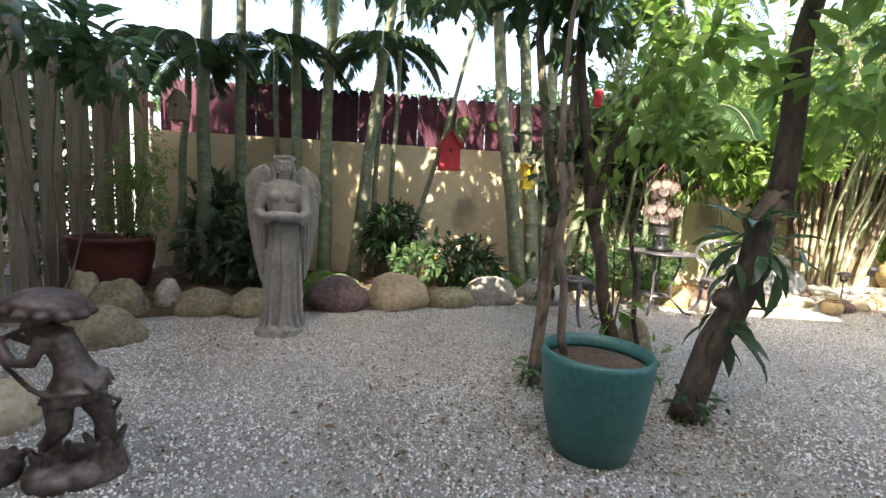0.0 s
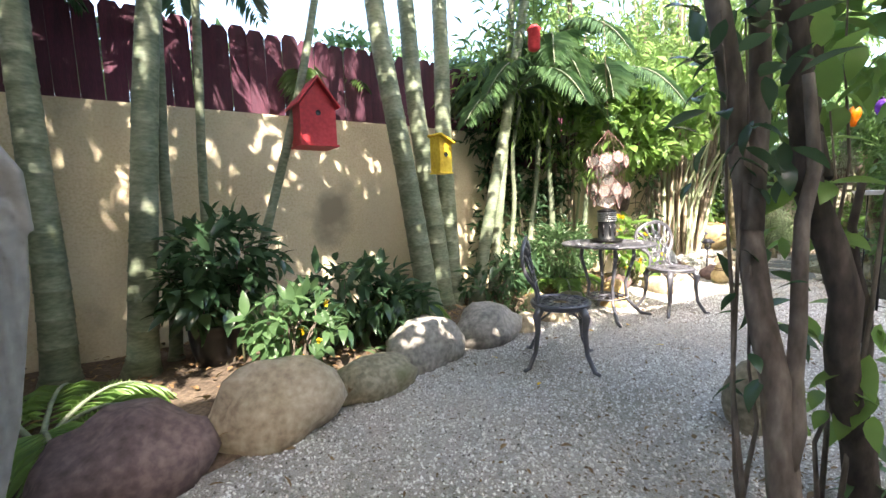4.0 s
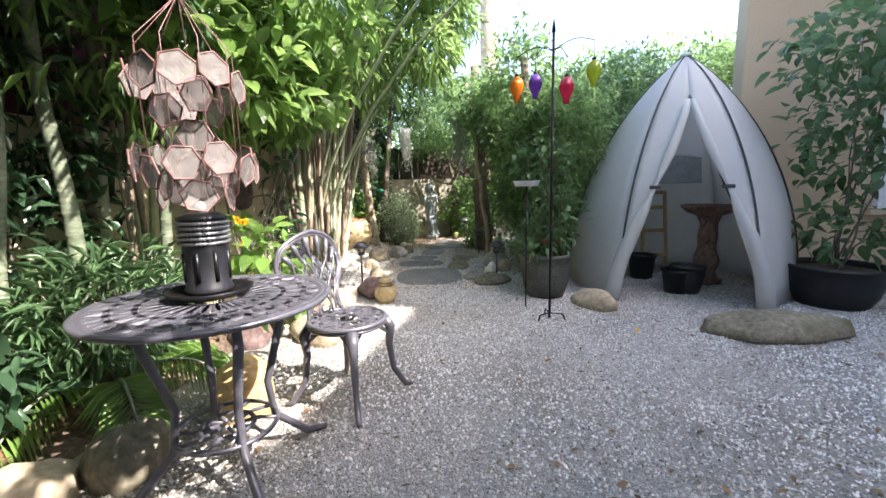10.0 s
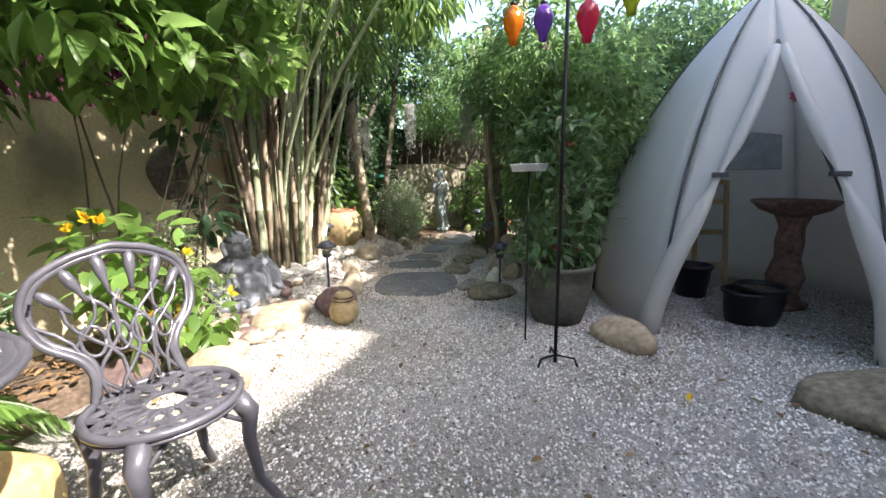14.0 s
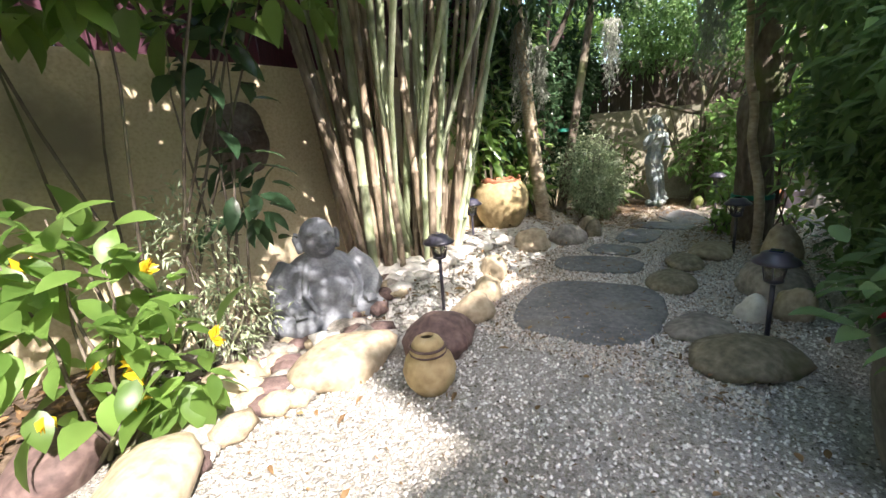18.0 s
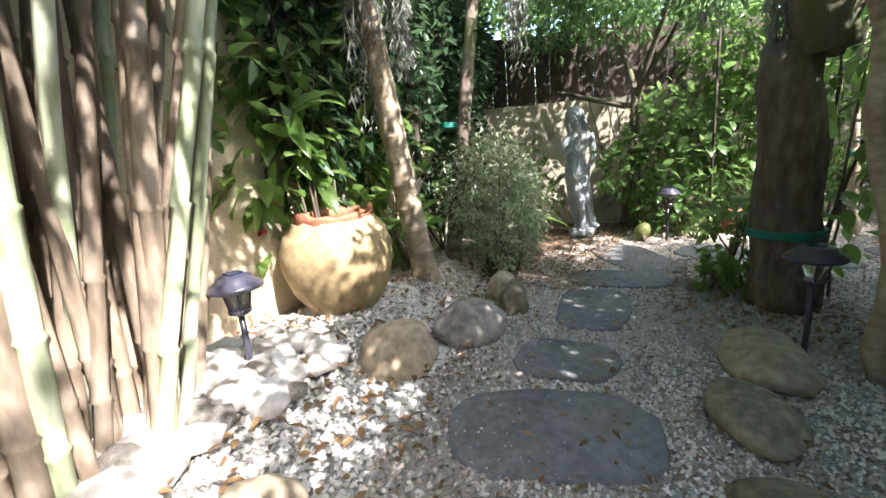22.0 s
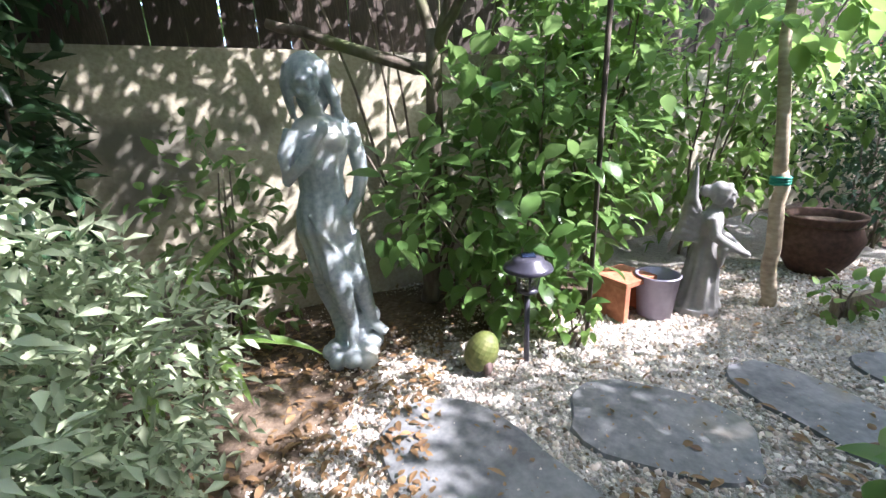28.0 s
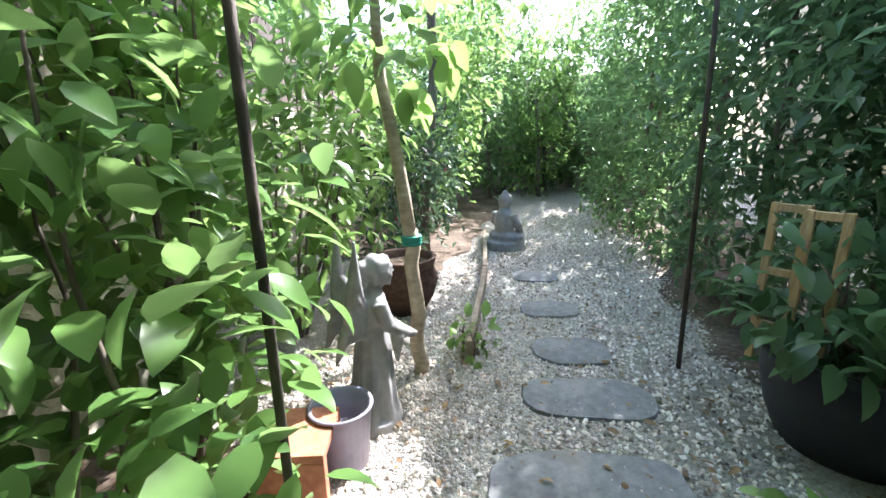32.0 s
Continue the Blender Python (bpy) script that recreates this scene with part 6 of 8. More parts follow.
def frond(name, base, a, length, up, parent, material, leaflets=46, width=0.026, leaf=0.36):
    d = Vector((math.cos(a), math.sin(a), 0))
    spine = []
    for i in range(13):
        f = i / 12
        spine.append(Vector(base) + d * length * (f - 0.12 * f * f) + Vector((0, 0, length * (up * f - (0.55 + up * 0.6) * f * f))))
    v, f = tube_data(spine, [0.012 * (1.1 - i / 12) + 0.002 for i in range(13)], 5)
    ob = link("rachis", mesh_of("rachis", v, f), m_palmtrunk, parent)
    pts, ahead, ups = [], [], []
    sp = np.array([tuple(p) for p in spine])
    for i in range(leaflets):
        f = 0.12 + 0.87 * i / leaflets
        q = f * 12
        k = min(int(q), 11)
        p = sp[k] + (sp[k + 1] - sp[k]) * (q - k)
        tan = sp[k + 1] - sp[k]
        tan /= np.linalg.norm(tan)
        side = np.cross(tan, (0, 0, 1))
        side /= np.linalg.norm(side) + 1e-6
        for s in (-1, 1):
            pts.append(p)
            ahead.append(side * s * 0.9 + tan * 0.55 + np.array((0, 0, -0.35 + 0.1 * rng.normal())))
            ups.append((0, 0, 1))
    n = len(pts)
    fs = np.repeat(0.12 + 0.87 * np.arange(leaflets) / leaflets, 2)
    ln = leaf * np.sin(np.clip(fs, 0.05, 0.99) * math.pi) ** 0.5 * rng.uniform(0.85, 1.1, n)
    return link(name, leaf_mesh(name, pts, ahead, ups, ln, width, False), material, parent)


def tree(name, at, limbs, crown, label, bark, leaf, n, length, width, category="tree", big=False, droop=0.35, sides=9):
    """Trunk and limbs as tapered tubes, crown of many leaves."""
    t = thing(name, label, category, at, 0)
    for k, (a, b, r0, r1) in enumerate(limbs):
        steps = 8
        pts = bent(a, b, steps, wave=0.06, seed=k * 2.1 + at[0])
        tube("trunk" if k == 0 else "limb", pts, [r0 + (r1 - r0) * i / steps for i in range(steps + 1)], bark, t, sides)
    if crown:
        foliage("crown", crown, n, length, width, leaf, t, droop, big)
    return t


def shrub(name, at, blobs, n, length, width, leaf, label, stems=7, big=False, droop=0.3, bark=None, category="shrub", flowers=None, group=""):
    t = thing(name, label, category, at, 0, group)
    tops = [blobs[i % len(blobs)] for i in range(stems)]
    for k, b in enumerate(tops):
        e = (b[0] + random.uniform(-0.6, 0.6) * b[3], b[1] + random.uniform(-0.6, 0.6) * b[4], b[2] + 0.5 * b[5])
        tube("stem", bent((random.uniform(-0.06, 0.06), random.uniform(-0.06, 0.06), -0.03), e, 6, wave=0.05, seed=k + at[0]), [0.010 - 0.0012 * i for i in range(7)], bark or m_bark, t, 5)
    foliage("leaves", blobs, n, length, width, leaf, t, droop, big)
    if flowers:
        mat, m, size, txt = flowers
        p, d = crown_points(blobs, m)
        for at_one, way in zip(p, d):
            ah = unit(7) * 0.8 + np.repeat(way[None], 7, axis=0)
            link("flower", leaf_mesh("flower", np.repeat(at_one[None], 7, axis=0), ah, unit(7), size, size * 0.5, False), mat, t, txt)
    return t


def bamboo(at, spread, n, high, label, lean=(0, 0), seed=1, green=0.3):
    t = thing("bamboo_clump", label, "bamboo", at, 0)
    random.seed(seed)
    tops = []
    for k in range(n):
        a, q = random.uniform(0, 6.283), math.sqrt(random.uniform(0, 1))
        bx, by = q * math.cos(a) * spread[0], q * math.sin(a) * spread[1]
        h = high * random.uniform(0.75, 1.1)
        top = (bx * 2.3 + lean[0] * h + random.uniform(-0.6, 0.6), by * 2.0 + lean[1] * h + random.uniform(-0.35, 0.35), h)
        r = random.uniform(0.018, 0.036)
        base = Vector((bx, by, -0.05))
        pts, rad = [], []
        node = random.uniform(0.26, 0.42)
        m = int(h / node)
        for i in range(m + 1):
            f = i / m
            c = base.lerp(Vector(top), f) + Vector((0.10 * math.sin(f * 3 + k), 0.10 * math.cos(f * 2.5 + k), 0)) * f
            w = r * (1 - 0.45 * f)
            for dz, s in ((-0.012, 0.98), (0.0, 1.22), (0.012, 0.98)):
                pts.append(c + Vector((0, 0, dz)))
                rad.append(w * s)
        tube("culm", pts, rad, m_culm_green if random.random() < green else m_culm_tan, t, 8)
        tops.append(Vector(top))
    return t, tops


def hang_moss(name, at, length, r, n, label):
    t = thing(name, label, "moss", at, 0)
    runs = []
    for k in range(n):
        a = random.uniform(0, 6.28)
        q = r * math.sqrt(random.random())
        l = length * random.uniform(0.4, 1.0)
        x, y = q * math.cos(a), q * math.sin(a)
        pts = [(x + 0.02 * math.sin(i * 1.9 + k), y + 0.02 * math.cos(i * 2.3 + k), -l * i / 7) for i in range(8)]
        runs.append((pts, [0.0035, 0.004, 0.004, 0.0035, 0.003, 0.003, 0.002, 0.001]))
    tagged(tubes("strand", runs, m_moss, t, 4), kind="stuff")
    p = np.array([pt for run, _ in runs for pt in run])
    p = np.repeat(p, 3, axis=0)
    ah = unit(len(p)) * 0.7 + (0, 0, -1)
    tagged(link("tuft", leaf_mesh("tuft", p, ah, unit(len(p)), 0.05, 0.006, False), m_moss, t), kind="stuff")
    return t


# palms along the north wall
for x, y, tx, ty, h, r, nf in (
    (-2.55, 4.55, 0.12, 0.0, 4.4, 0.075, 8), (-2.15, 4.75, -0.05, 0.1, 4.6, 0.07, 8), (-1.62, 5.25, -0.1, 0.1, 4.8, 0.075, 8), (-1.30, 5.30, 0.05, 0.1, 4.5, 0.085, 8),
    (-0.88, 5.25, 0.55, 0.1, 5.0, 0.08, 8), (-0.42, 5.42, 0.1, 0.0, 4.6, 0.032, 6), (-0.25, 5.35, 1.15, 0.0, 4.4, 0.035, 6), (1.46, 5.60, -0.75, 0.0, 5.0, 0.10, 8), (1.66, 5.70, -0.45, 0.1, 4.8, 0.095, 8), (1.80, 5.78, -0.05, 0.0, 4.9, 0.09, 7),
    (2.05, 5.68, 1.0, 0.0, 4.6, 0.065, 8), (2.35, 5.78, 0.5, 0.1, 4.4, 0.05, 7)):
    palm((x, y, 0.07), (tx, ty, h), r, nf, 1.8)
# bamboo behind the buddha, with leaves overhead
clump, tops = bamboo((6.42, 6.36, 0.07), (0.50, 0.24), 66, 4.6, "dense clump of tan and green bamboo canes", (0.015, -0.01), 3, 0.20)
# Blobs 1.3 m or more toward -y are added out of view to shade wall and canes.
foliage("leaves", [(0.6, -1.55, 3.35, 0.8, 0.4, 0.35), (1.3, -1.5, 3.4, 0.8, 0.4, 0.35), (0.1, 0, 3.5, 1.5, 0.8, 0.9), (-0.9, -0.1, 2.9, 0.8, 0.6, 0.7), (1.1, 0, 3.4, 1.0, 0.7, 0.8), (1.3, -0.1, 2.6, 0.5, 0.5, 0.4), (-0.1, -0.85, 2.6, 0.9, 0.35, 0.6), (-0.3, -1.5, 3.5, 0.9, 0.6, 0.4), (0.6, -1.3, 3.6, 0.7, 0.6, 0.4), (0.15, -1.5, 2.6, 0.6, 0.35, 0.35), (0.5, -1.45, 2.75, 0.4, 0.35, 0.3), (-1.45, -3.5, 3.5, 0.6, 0.5, 0.3), (-1.8, -3.1, 3.65, 0.6, 0.5, 0.3), (-1.0, -3.7, 3.65, 0.5, 0.45, 0.3)], 13500, 0.18, 0.024, m_leaf_bamboo, clump, 0.8)
# Culms added to carry the overhead leaf blobs that cast the shade.
for k, (ex, ey) in enumerate(((-1.45, -3.5), (-1.9, -3.0), (-1.0, -3.7), (0.2, -1.6))):
    arch = [(ex * f + 0.08 * k, ey * f ** 1.5, (5.5 if k < 3 else 4.2) * f * (1 - 0.34 * f)) for f in (0, 0.12, 0.25, 0.4, 0.55, 0.7, 0.85, 1.0)]
    tube("arching_culm", arch, [0.022, 0.021, 0.02, 0.018, 0.015, 0.012, 0.008, 0.004], m_culm_green, clump, 7)
clump2, _ = bamboo((3.75, 6.15, 0.0), (0.25, 0.12), 7, 4.4, "bamboo canes against the wall", (-0.03, -0.01), 5, 0.5)
foliage("leaves", [(0.0, -0.1, 3.0, 1.2, 0.7, 0.9), (-0.9, -0.2, 2.6, 0.8, 0.6, 0.8), (0.9, -0.2, 2.7, 0.7, 0.5, 0.7), (-0.2, -0.2, 2.0, 0.8, 0.35, 0.4), (0.9, -1.0, 2.7, 0.5, 0.35, 0.3), (0.0, -0.6, 1.7, 0.45, 0.3, 0.3)], 3600, 0.17, 0.022, m_leaf_bamboo, clump2, 0.8)

# trees of the court
# Crown blobs from 3.5 m up are unseen, added to dapple wall and bed.
tree("court_tree", (1.08, 2.36, 0), [((0, 0, -0.05), (0.10, 0.32, 1.35), 0.046, 0.032), ((0.10, 0.32, 1.3), (-0.12, 0.4, 3.0), 0.036, 0.025), ((0.08, 0.25, 1.05), (0.30, 0.45, 2.8), 0.035, 0.02), ((0.02, 0.1, 0.35), (0.16, 0.16, 1.5), 0.025, 0.015)],
     # The dark leaf colour stands in for shade on this crown.
     [(-0.2, 0.3, 3.6, 0.9, 0.8, 0.6), (-1.1, 0.1, 4.0, 0.9, 0.7, 0.8), (-0.6, 0.1, 5.3, 1.2, 0.7, 0.7), (0.25, 0.4, 2.6, 0.4, 0.35, 0.35), (-0.9, 1.7, 3.5, 0.9, 0.5, 0.45), (-0.7, 0.1, 2.8, 0.5, 0.4, 0.35), (-0.1, 0.3, 2.75, 0.45, 0.4, 0.3)], "grey-barked court tree with mossy foot", m_bark, m_leaf_dark, 3300, 0.18, 0.085, big=True)
tree("court_tree", (1.70, 2.44, 0), [((0, 0, -0.05), (-0.30, 0.14, 1.35), 0.052, 0.040), ((-0.30, 0.14, 1.3), (-0.45, 0.3, 3.1), 0.040, 0.03), ((-0.26, 0.12, 1.2), (0.3, 0.5, 2.7), 0.04, 0.02), ((0.12, 0.05, -0.03), (0.02, 0.1, 1.2), 0.022, 0.012)],
     # The last blob is unseen, added to shade the red fence.
     [(-0.5, 0.3, 3.3, 0.5, 0.5, 0.4), (0.3, 0.2, 2.5, 0.35, 0.35, 0.35), (0.3, 0.1, 1.75, 0.22, 0.25, 0.25), (0.2, 1.7, 4.5, 0.9, 0.5, 0.45)], "dark-barked court tree with broad bright leaves", m_barkdark, m_leaf_bright, 1300, 0.16, 0.075, big=True)
tree("leaning_tree", (1.86, 2.00, 0), [((0, 0, -0.05), (0.48, 0.10, 1.35), 0.085, 0.068), ((0.47, 0.10, 1.3), (0.62, 0.2, 2.9), 0.068, 0.045), ((0.25, 0.05, 0.7), (0.10, -0.05, 0.75), 0.05, 0.035)],
     [(0.75, 0.1, 2.0, 0.4, 0.3, 0.35), (0.6, -0.2, 2.6, 0.5, 0.3, 0.3)], "leaning dark trunk grown with ferns", m_barkdark, m_leaf_bright, 420, 0.16, 0.07, big=True)
foliage("fern_leaves", [(2.22, 2.06, 1.05, 0.14, 0.14, 0.22), (2.05, 2.02, 0.62, 0.12, 0.1, 0.16)], 60, 0.24, 0.06, m_leaf_dark, bpy.data.objects["leaning_tree"], 0.5, True).matrix_parent_inverse = Matrix.Translation((-1.86, -2.0, 0))
tree("pot_sapling", (1.08, 1.72, 0.42), [((0, 0, 0), (-0.08, 0.1, 1.0), 0.022, 0.018), ((-0.08, 0.1, 1.0), (0.0, 0.2, 2.2), 0.018, 0.01)],
     [(0.0, 0.2, 2.3, 0.5, 0.5, 0.3)], "slender sapling in the teal pot", m_bark, m_leaf, 260, 0.14, 0.065, big=True)
tree("fence_tree", (-2.12, 1.42, 0), [((0, 0, -0.05), (-0.1, 0.1, 1.6), 0.07, 0.055), ((-0.1, 0.1, 1.5), (0.1, 0.3, 3.2), 0.055, 0.035), ((-0.1, 0.1, 1.5), (-0.7, -0.3, 2.4), 0.03, 0.012)],
     # Blobs above 3.5 m are unseen, enlarged to shade the wall behind.
     [(-0.6, 0.6, 3.9, 1.2, 0.8, 0.7), (0.6, 0.6, 4.3, 1.0, 0.7, 0.8), (-1.6, 0.5, 5.0, 1.3, 0.8, 0.8), (0.2, 0.5, 5.6, 1.3, 0.7, 0.7), (-2.4, 0.3, 4.0, 0.9, 0.7, 0.7), (-0.6, -0.3, 2.5, 0.4, 0.4, 0.2)], "small tree with mottled bark by the fence", m_bark, m_leaf_dark, 5200, 0.19, 0.095, big=True)

# bed plants
shrub("schefflera", (-0.30, 5.20, 0.08), [(0, 0, 0.75, 0.36, 0.30, 0.30), (-0.15, -0.1, 0.55, 0.25, 0.2, 0.2)], 520, 0.17, 0.065, m_leaf_dark, "dark glossy umbrella plant in the bed", big=True)
shrub("broadleaf_plant", (0.55, 5.05, 0.08), [(0, 0, 0.40, 0.42, 0.28, 0.26), (0.3, -0.1, 0.30, 0.25, 0.2, 0.2)], 430, 0.19, 0.06, m_leaf_dark, "low dark broadleaf shrub against the wall", big=True)
shrub("yellow_flower_shrub", (0.05, 4.65, 0.06), [(0, 0, 0.35, 0.3, 0.22, 0.24)], 260, 0.14, 0.055, m_leaf, "leafy shrub with a few yellow flowers", big=True, flowers=(m_yellow_flower, 5, 0.05, "yellow flower"))
shrub("bright_shrub", (-3.05, 4.05, 0.55), [(0.1, 0, 0.45, 0.36, 0.3, 0.40), (0.2, 0, 0.95, 0.28, 0.25, 0.35)], 1000, 0.07, 0.032, m_leaf_bright, "fine-leaved bright green shrub in the corner pot")
shrub("croton", (-1.75, 4.35, 0.08), [(0, 0, 0.55, 0.34, 0.3, 0.42), (0.2, -0.2, 0.35, 0.25, 0.2, 0.25)], 420, 0.16, 0.065, m_leaf_dark, "dark leafy shrub behind the angel", big=True, flowers=(m_yellow_flower, 4, 0.05, "yellow flower"))
shrub("broadleaf_plant", (-2.5, 5.0, 0.08), [(0, 0, 0.8, 0.4, 0.3, 0.4)], 260, 0.26, 0.10, m_leaf_dark, "tall dark broadleaf plant in the bed", big=True)
# Dark leaf colour here replaces the palms' shade on the shrub.
shrub("croton", (2.2, 5.60, 0.06), [(0, 0, 0.26, 0.38, 0.22, 0.2), (0.5, 0.15, 0.34, 0.30, 0.20, 0.24)], 330, 0.15, 0.05, m_leaf_dark, "green shrub behind the table, leaves darkened for shade", big=True)
shrub("fern", (3.35, 5.75, 0.08), [(0, 0, 0.45, 0.5, 0.3, 0.3)], 1300, 0.13, 0.018, m_leaf, "feathery green fern behind the table")
shrub("allamanda", (4.42, 5.62, 0.06), [(0.0, -0.02, 0.48, 0.30, 0.24, 0.34), (-0.12, 0.1, 0.72, 0.2, 0.18, 0.2), (0.22, -0.12, 0.28, 0.18, 0.16, 0.2)], 210, 0.15, 0.08, m_leaf_bright, "bright green shrub with yellow-orange flowers", big=True, flowers=(m_yellow_flower, 14, 0.06, "yellow-orange flower"))
shrub("dusty_miller", (4.85, 5.95, 0.06), [(0, 0, 0.5, 0.2, 0.15, 0.4), (0.1, -0.1, 0.25, 0.2, 0.15, 0.2)], 1000, 0.05, 0.012, m_leaf_grey, "silvery fine-leaved shrub by the buddha")
shrub("hibiscus", (4.7, 6.1, 0.06), [(-0.2, -0.55, 1.75, 0.5, 0.32, 0.28), (0.4, -0.55, 1.9, 0.45, 0.32, 0.28), (-0.75, -0.45, 2.1, 0.5, 0.4, 0.35), (0.1, -0.85, 2.4, 0.7, 0.45, 0.3), (0.7, -0.3, 2.4, 0.5, 0.3, 0.3), (0.9, -0.35, 1.95, 0.35, 0.25, 0.25), (-0.6, -0.75, 1.85, 0.45, 0.3, 0.25)], 1450, 0.18, 0.085, m_leaf_bright, "overhanging broadleaf branches with pink buds", 6, big=True, flowers=(m_pink_flower, 4, 0.05, "pink bud"))
shrub("broadleaf_plant", (5.0, 6.0, 0.06), [(0.05, -0.1, 1.35, 0.20, 0.15, 0.28), (0.15, -0.05, 0.85, 0.14, 0.12, 0.3)], 90, 0.17, 0.07, m_leaf_dark, "tall dark broadleaf stems in front of the wall", 5, big=True)


# hedge on the far side of the path and over the tent
for k, (x, y, h) in enumerate(((6.95, 3.35, 2.1), (7.6, 3.35, 2.2), (8.2, 3.5, 2.2), (8.6, 2.6, 2.7), (8.85, 2.95, 2.4), (9.2, 2.35, 2.9), (9.5, 1.45, 2.9), (9.9, 0.45, 3.0), (10.25, -0.7, 3.0))):
    tree("hedge_tree", (x, y, 0), [((0, 0, -0.05), (0.05, 0.05, h * 0.6), 0.035, 0.02), ((0.1, 0.1, -0.05), (-0.15, 0.2, h * 0.7), 0.025, 0.015)],
         [(0, 0, h * 0.72, 0.62, 0.6, h * 0.36), (0.1, 0.25, h * 0.42, 0.5, 0.5, h * 0.24), (0.15, 0.2, h * 0.16, 0.42, 0.42, h * 0.16), (-0.2, -0.1, h * 0.95, 0.5, 0.5, 0.4)], "dense green hedge tree with small leaves", m_bark, m_leaf if 2 <= k <= 5 else m_leaf_hedge, 4800, 0.085, 0.036, droop=0.25)
shrub("vine_plant", (6.02, 3.44, 0.36), [(0.1, 0.0, 0.45, 0.32, 0.28, 0.35), (0.25, 0.1, 0.95, 0.35, 0.3, 0.35), (0, 0.15, 0.2, 0.4, 0.3, 0.2)], 900, 0.10, 0.042, m_leaf, "leafy plant with red blossoms in the grey pot", big=True, flowers=(m_red_flower, 5, 0.05, "red blossom"))
shrub("hibiscus", (6.05, 1.0, 0.3), [(0, 0, 0.35, 0.42, 0.4, 0.25), (0.2, -0.2, 1.2, 0.55, 0.5, 0.6), (0.0, 0.1, 1.9, 0.6, 0.5, 0.35), (0.9, -0.7, 1.5, 0.5, 0.5, 0.5), (0.8, -0.5, 2.25, 0.6, 0.5, 0.4)], 1250, 0.14, 0.075, m_leaf, "broadleaf shrub in the planter under the window", big=True)

# round the goddess and the far bend
shrub("grey_shrub", (9.18, 6.28, 0), [(0, 0, 0.55, 0.38, 0.33, 0.5), (0.28, -0.08, 0.40, 0.28, 0.26, 0.36), (-0.1, -0.18, 0.30, 0.34, 0.22, 0.28)], 8000, 0.046, 0.017, m_leaf_grey, "grey-green fine-leaved bush beside the path")
shrub("laurel", (10.60, 5.12, 0), [(0, 0, 0.65, 0.38, 0.42, 0.45), (0.15, -0.3, 0.8, 0.32, 0.36, 0.5), (-0.1, -0.05, 0.35, 0.35, 0.3, 0.3), (0.05, 0.1, 1.05, 0.3, 0.3, 0.25), (-0.1, 0.36, 0.62, 0.24, 0.26, 0.34), (-0.36, 0.50, 0.62, 0.13, 0.13, 0.22), (-0.16, 0.14, 0.24, 0.24, 0.24, 0.2)], 1200, 0.105, 0.058, m_leaf_mid, "leafy green shrub between goddess and path light", big=True)
shrub("laurel", (10.95, 4.72, 0), [(0, 0, 0.9, 0.3, 0.3, 0.6), (0.1, 0.0, 1.5, 0.4, 0.4, 0.4)], 1100, 0.11, 0.045, m_leaf_bright, "leafy green shrub by the small angel", big=True)
shrub("laurel", (11.4, 3.9, 0), [(0, 0, 0.9, 0.45, 0.5, 0.8), (0.1, -0.6, 1.1, 0.4, 0.5, 0.7)], 1800, 0.11, 0.045, m_leaf_bright, "bright leafy shrub along the end wall", big=True)
shrub("rose_bush", (11.45, 2.75, 0), [(0, 0, 0.6, 0.38, 0.5, 0.5), (0.3, -0.5, 0.9, 0.5, 0.6, 0.7)], 2600, 0.07, 0.036, m_leaf_dark, "dark fine-leaved bush with red blossoms", flowers=(m_red_flower, 5, 0.04, "red blossom"))
shrub("potted_shrub", (9.2, 3.72, 0.3), [(0.05, 0, 0.22, 0.22, 0.2, 0.18), (0.05, 0.1, 0.12, 0.25, 0.2, 0.12)], 220, 0.11, 0.05, m_leaf, "leafy climber in the black planter", big=True)
shrub("low_shrub", (9.03, 4.76, 0), [(0, 0, 0.30, 0.22, 0.20, 0.26), (0.12, -0.05, 0.45, 0.15, 0.15, 0.15)], 210, 0.085, 0.045, m_leaf_bright, "small leafy shrub at the path's bend", big=True)

# trunks by the jar and the far path
palm((8.44, 6.42, 0.06), (-0.45, 0.15, 3.6), 0.07, 7, 1.5, "pale ringed palm trunk hung with spanish moss", mat=m_paletrunk)
palm((8.90, 6.50, 0.04), (1.1, 0.05, 3.4), 0.055, 7, 1.5, "grey leaning palm trunk", mat=m_bark)
tree("moss_tree", (8.87, 4.57, 0), [((0, 0, -0.05), (-0.05, 0.05, 1.2), 0.16, 0.115), ((-0.1, -0.05, 1.15), (-0.2, 0.1, 3.0), 0.11, 0.07), ((-0.1, -0.05, 1.15), (0.4, -0.4, 2.7), 0.06, 0.04)],
     # The second and third blobs are unseen, added to shade the end wall.
     [(0, 0.2, 2.5, 1.1, 0.8, 0.4), (0.45, -0.9, 2.65, 0.55, 0.45, 0.3), (0.85, -1.2, 2.95, 0.5, 0.4, 0.3), (-0.3, -0.3, 2.4, 0.5, 0.5, 0.35), (-0.8, 0.0, 2.3, 0.7, 0.5, 0.4)], "thick mossy trunk wound with green cord", m_bark, m_leaf_hedge, 2100, 0.12, 0.055)
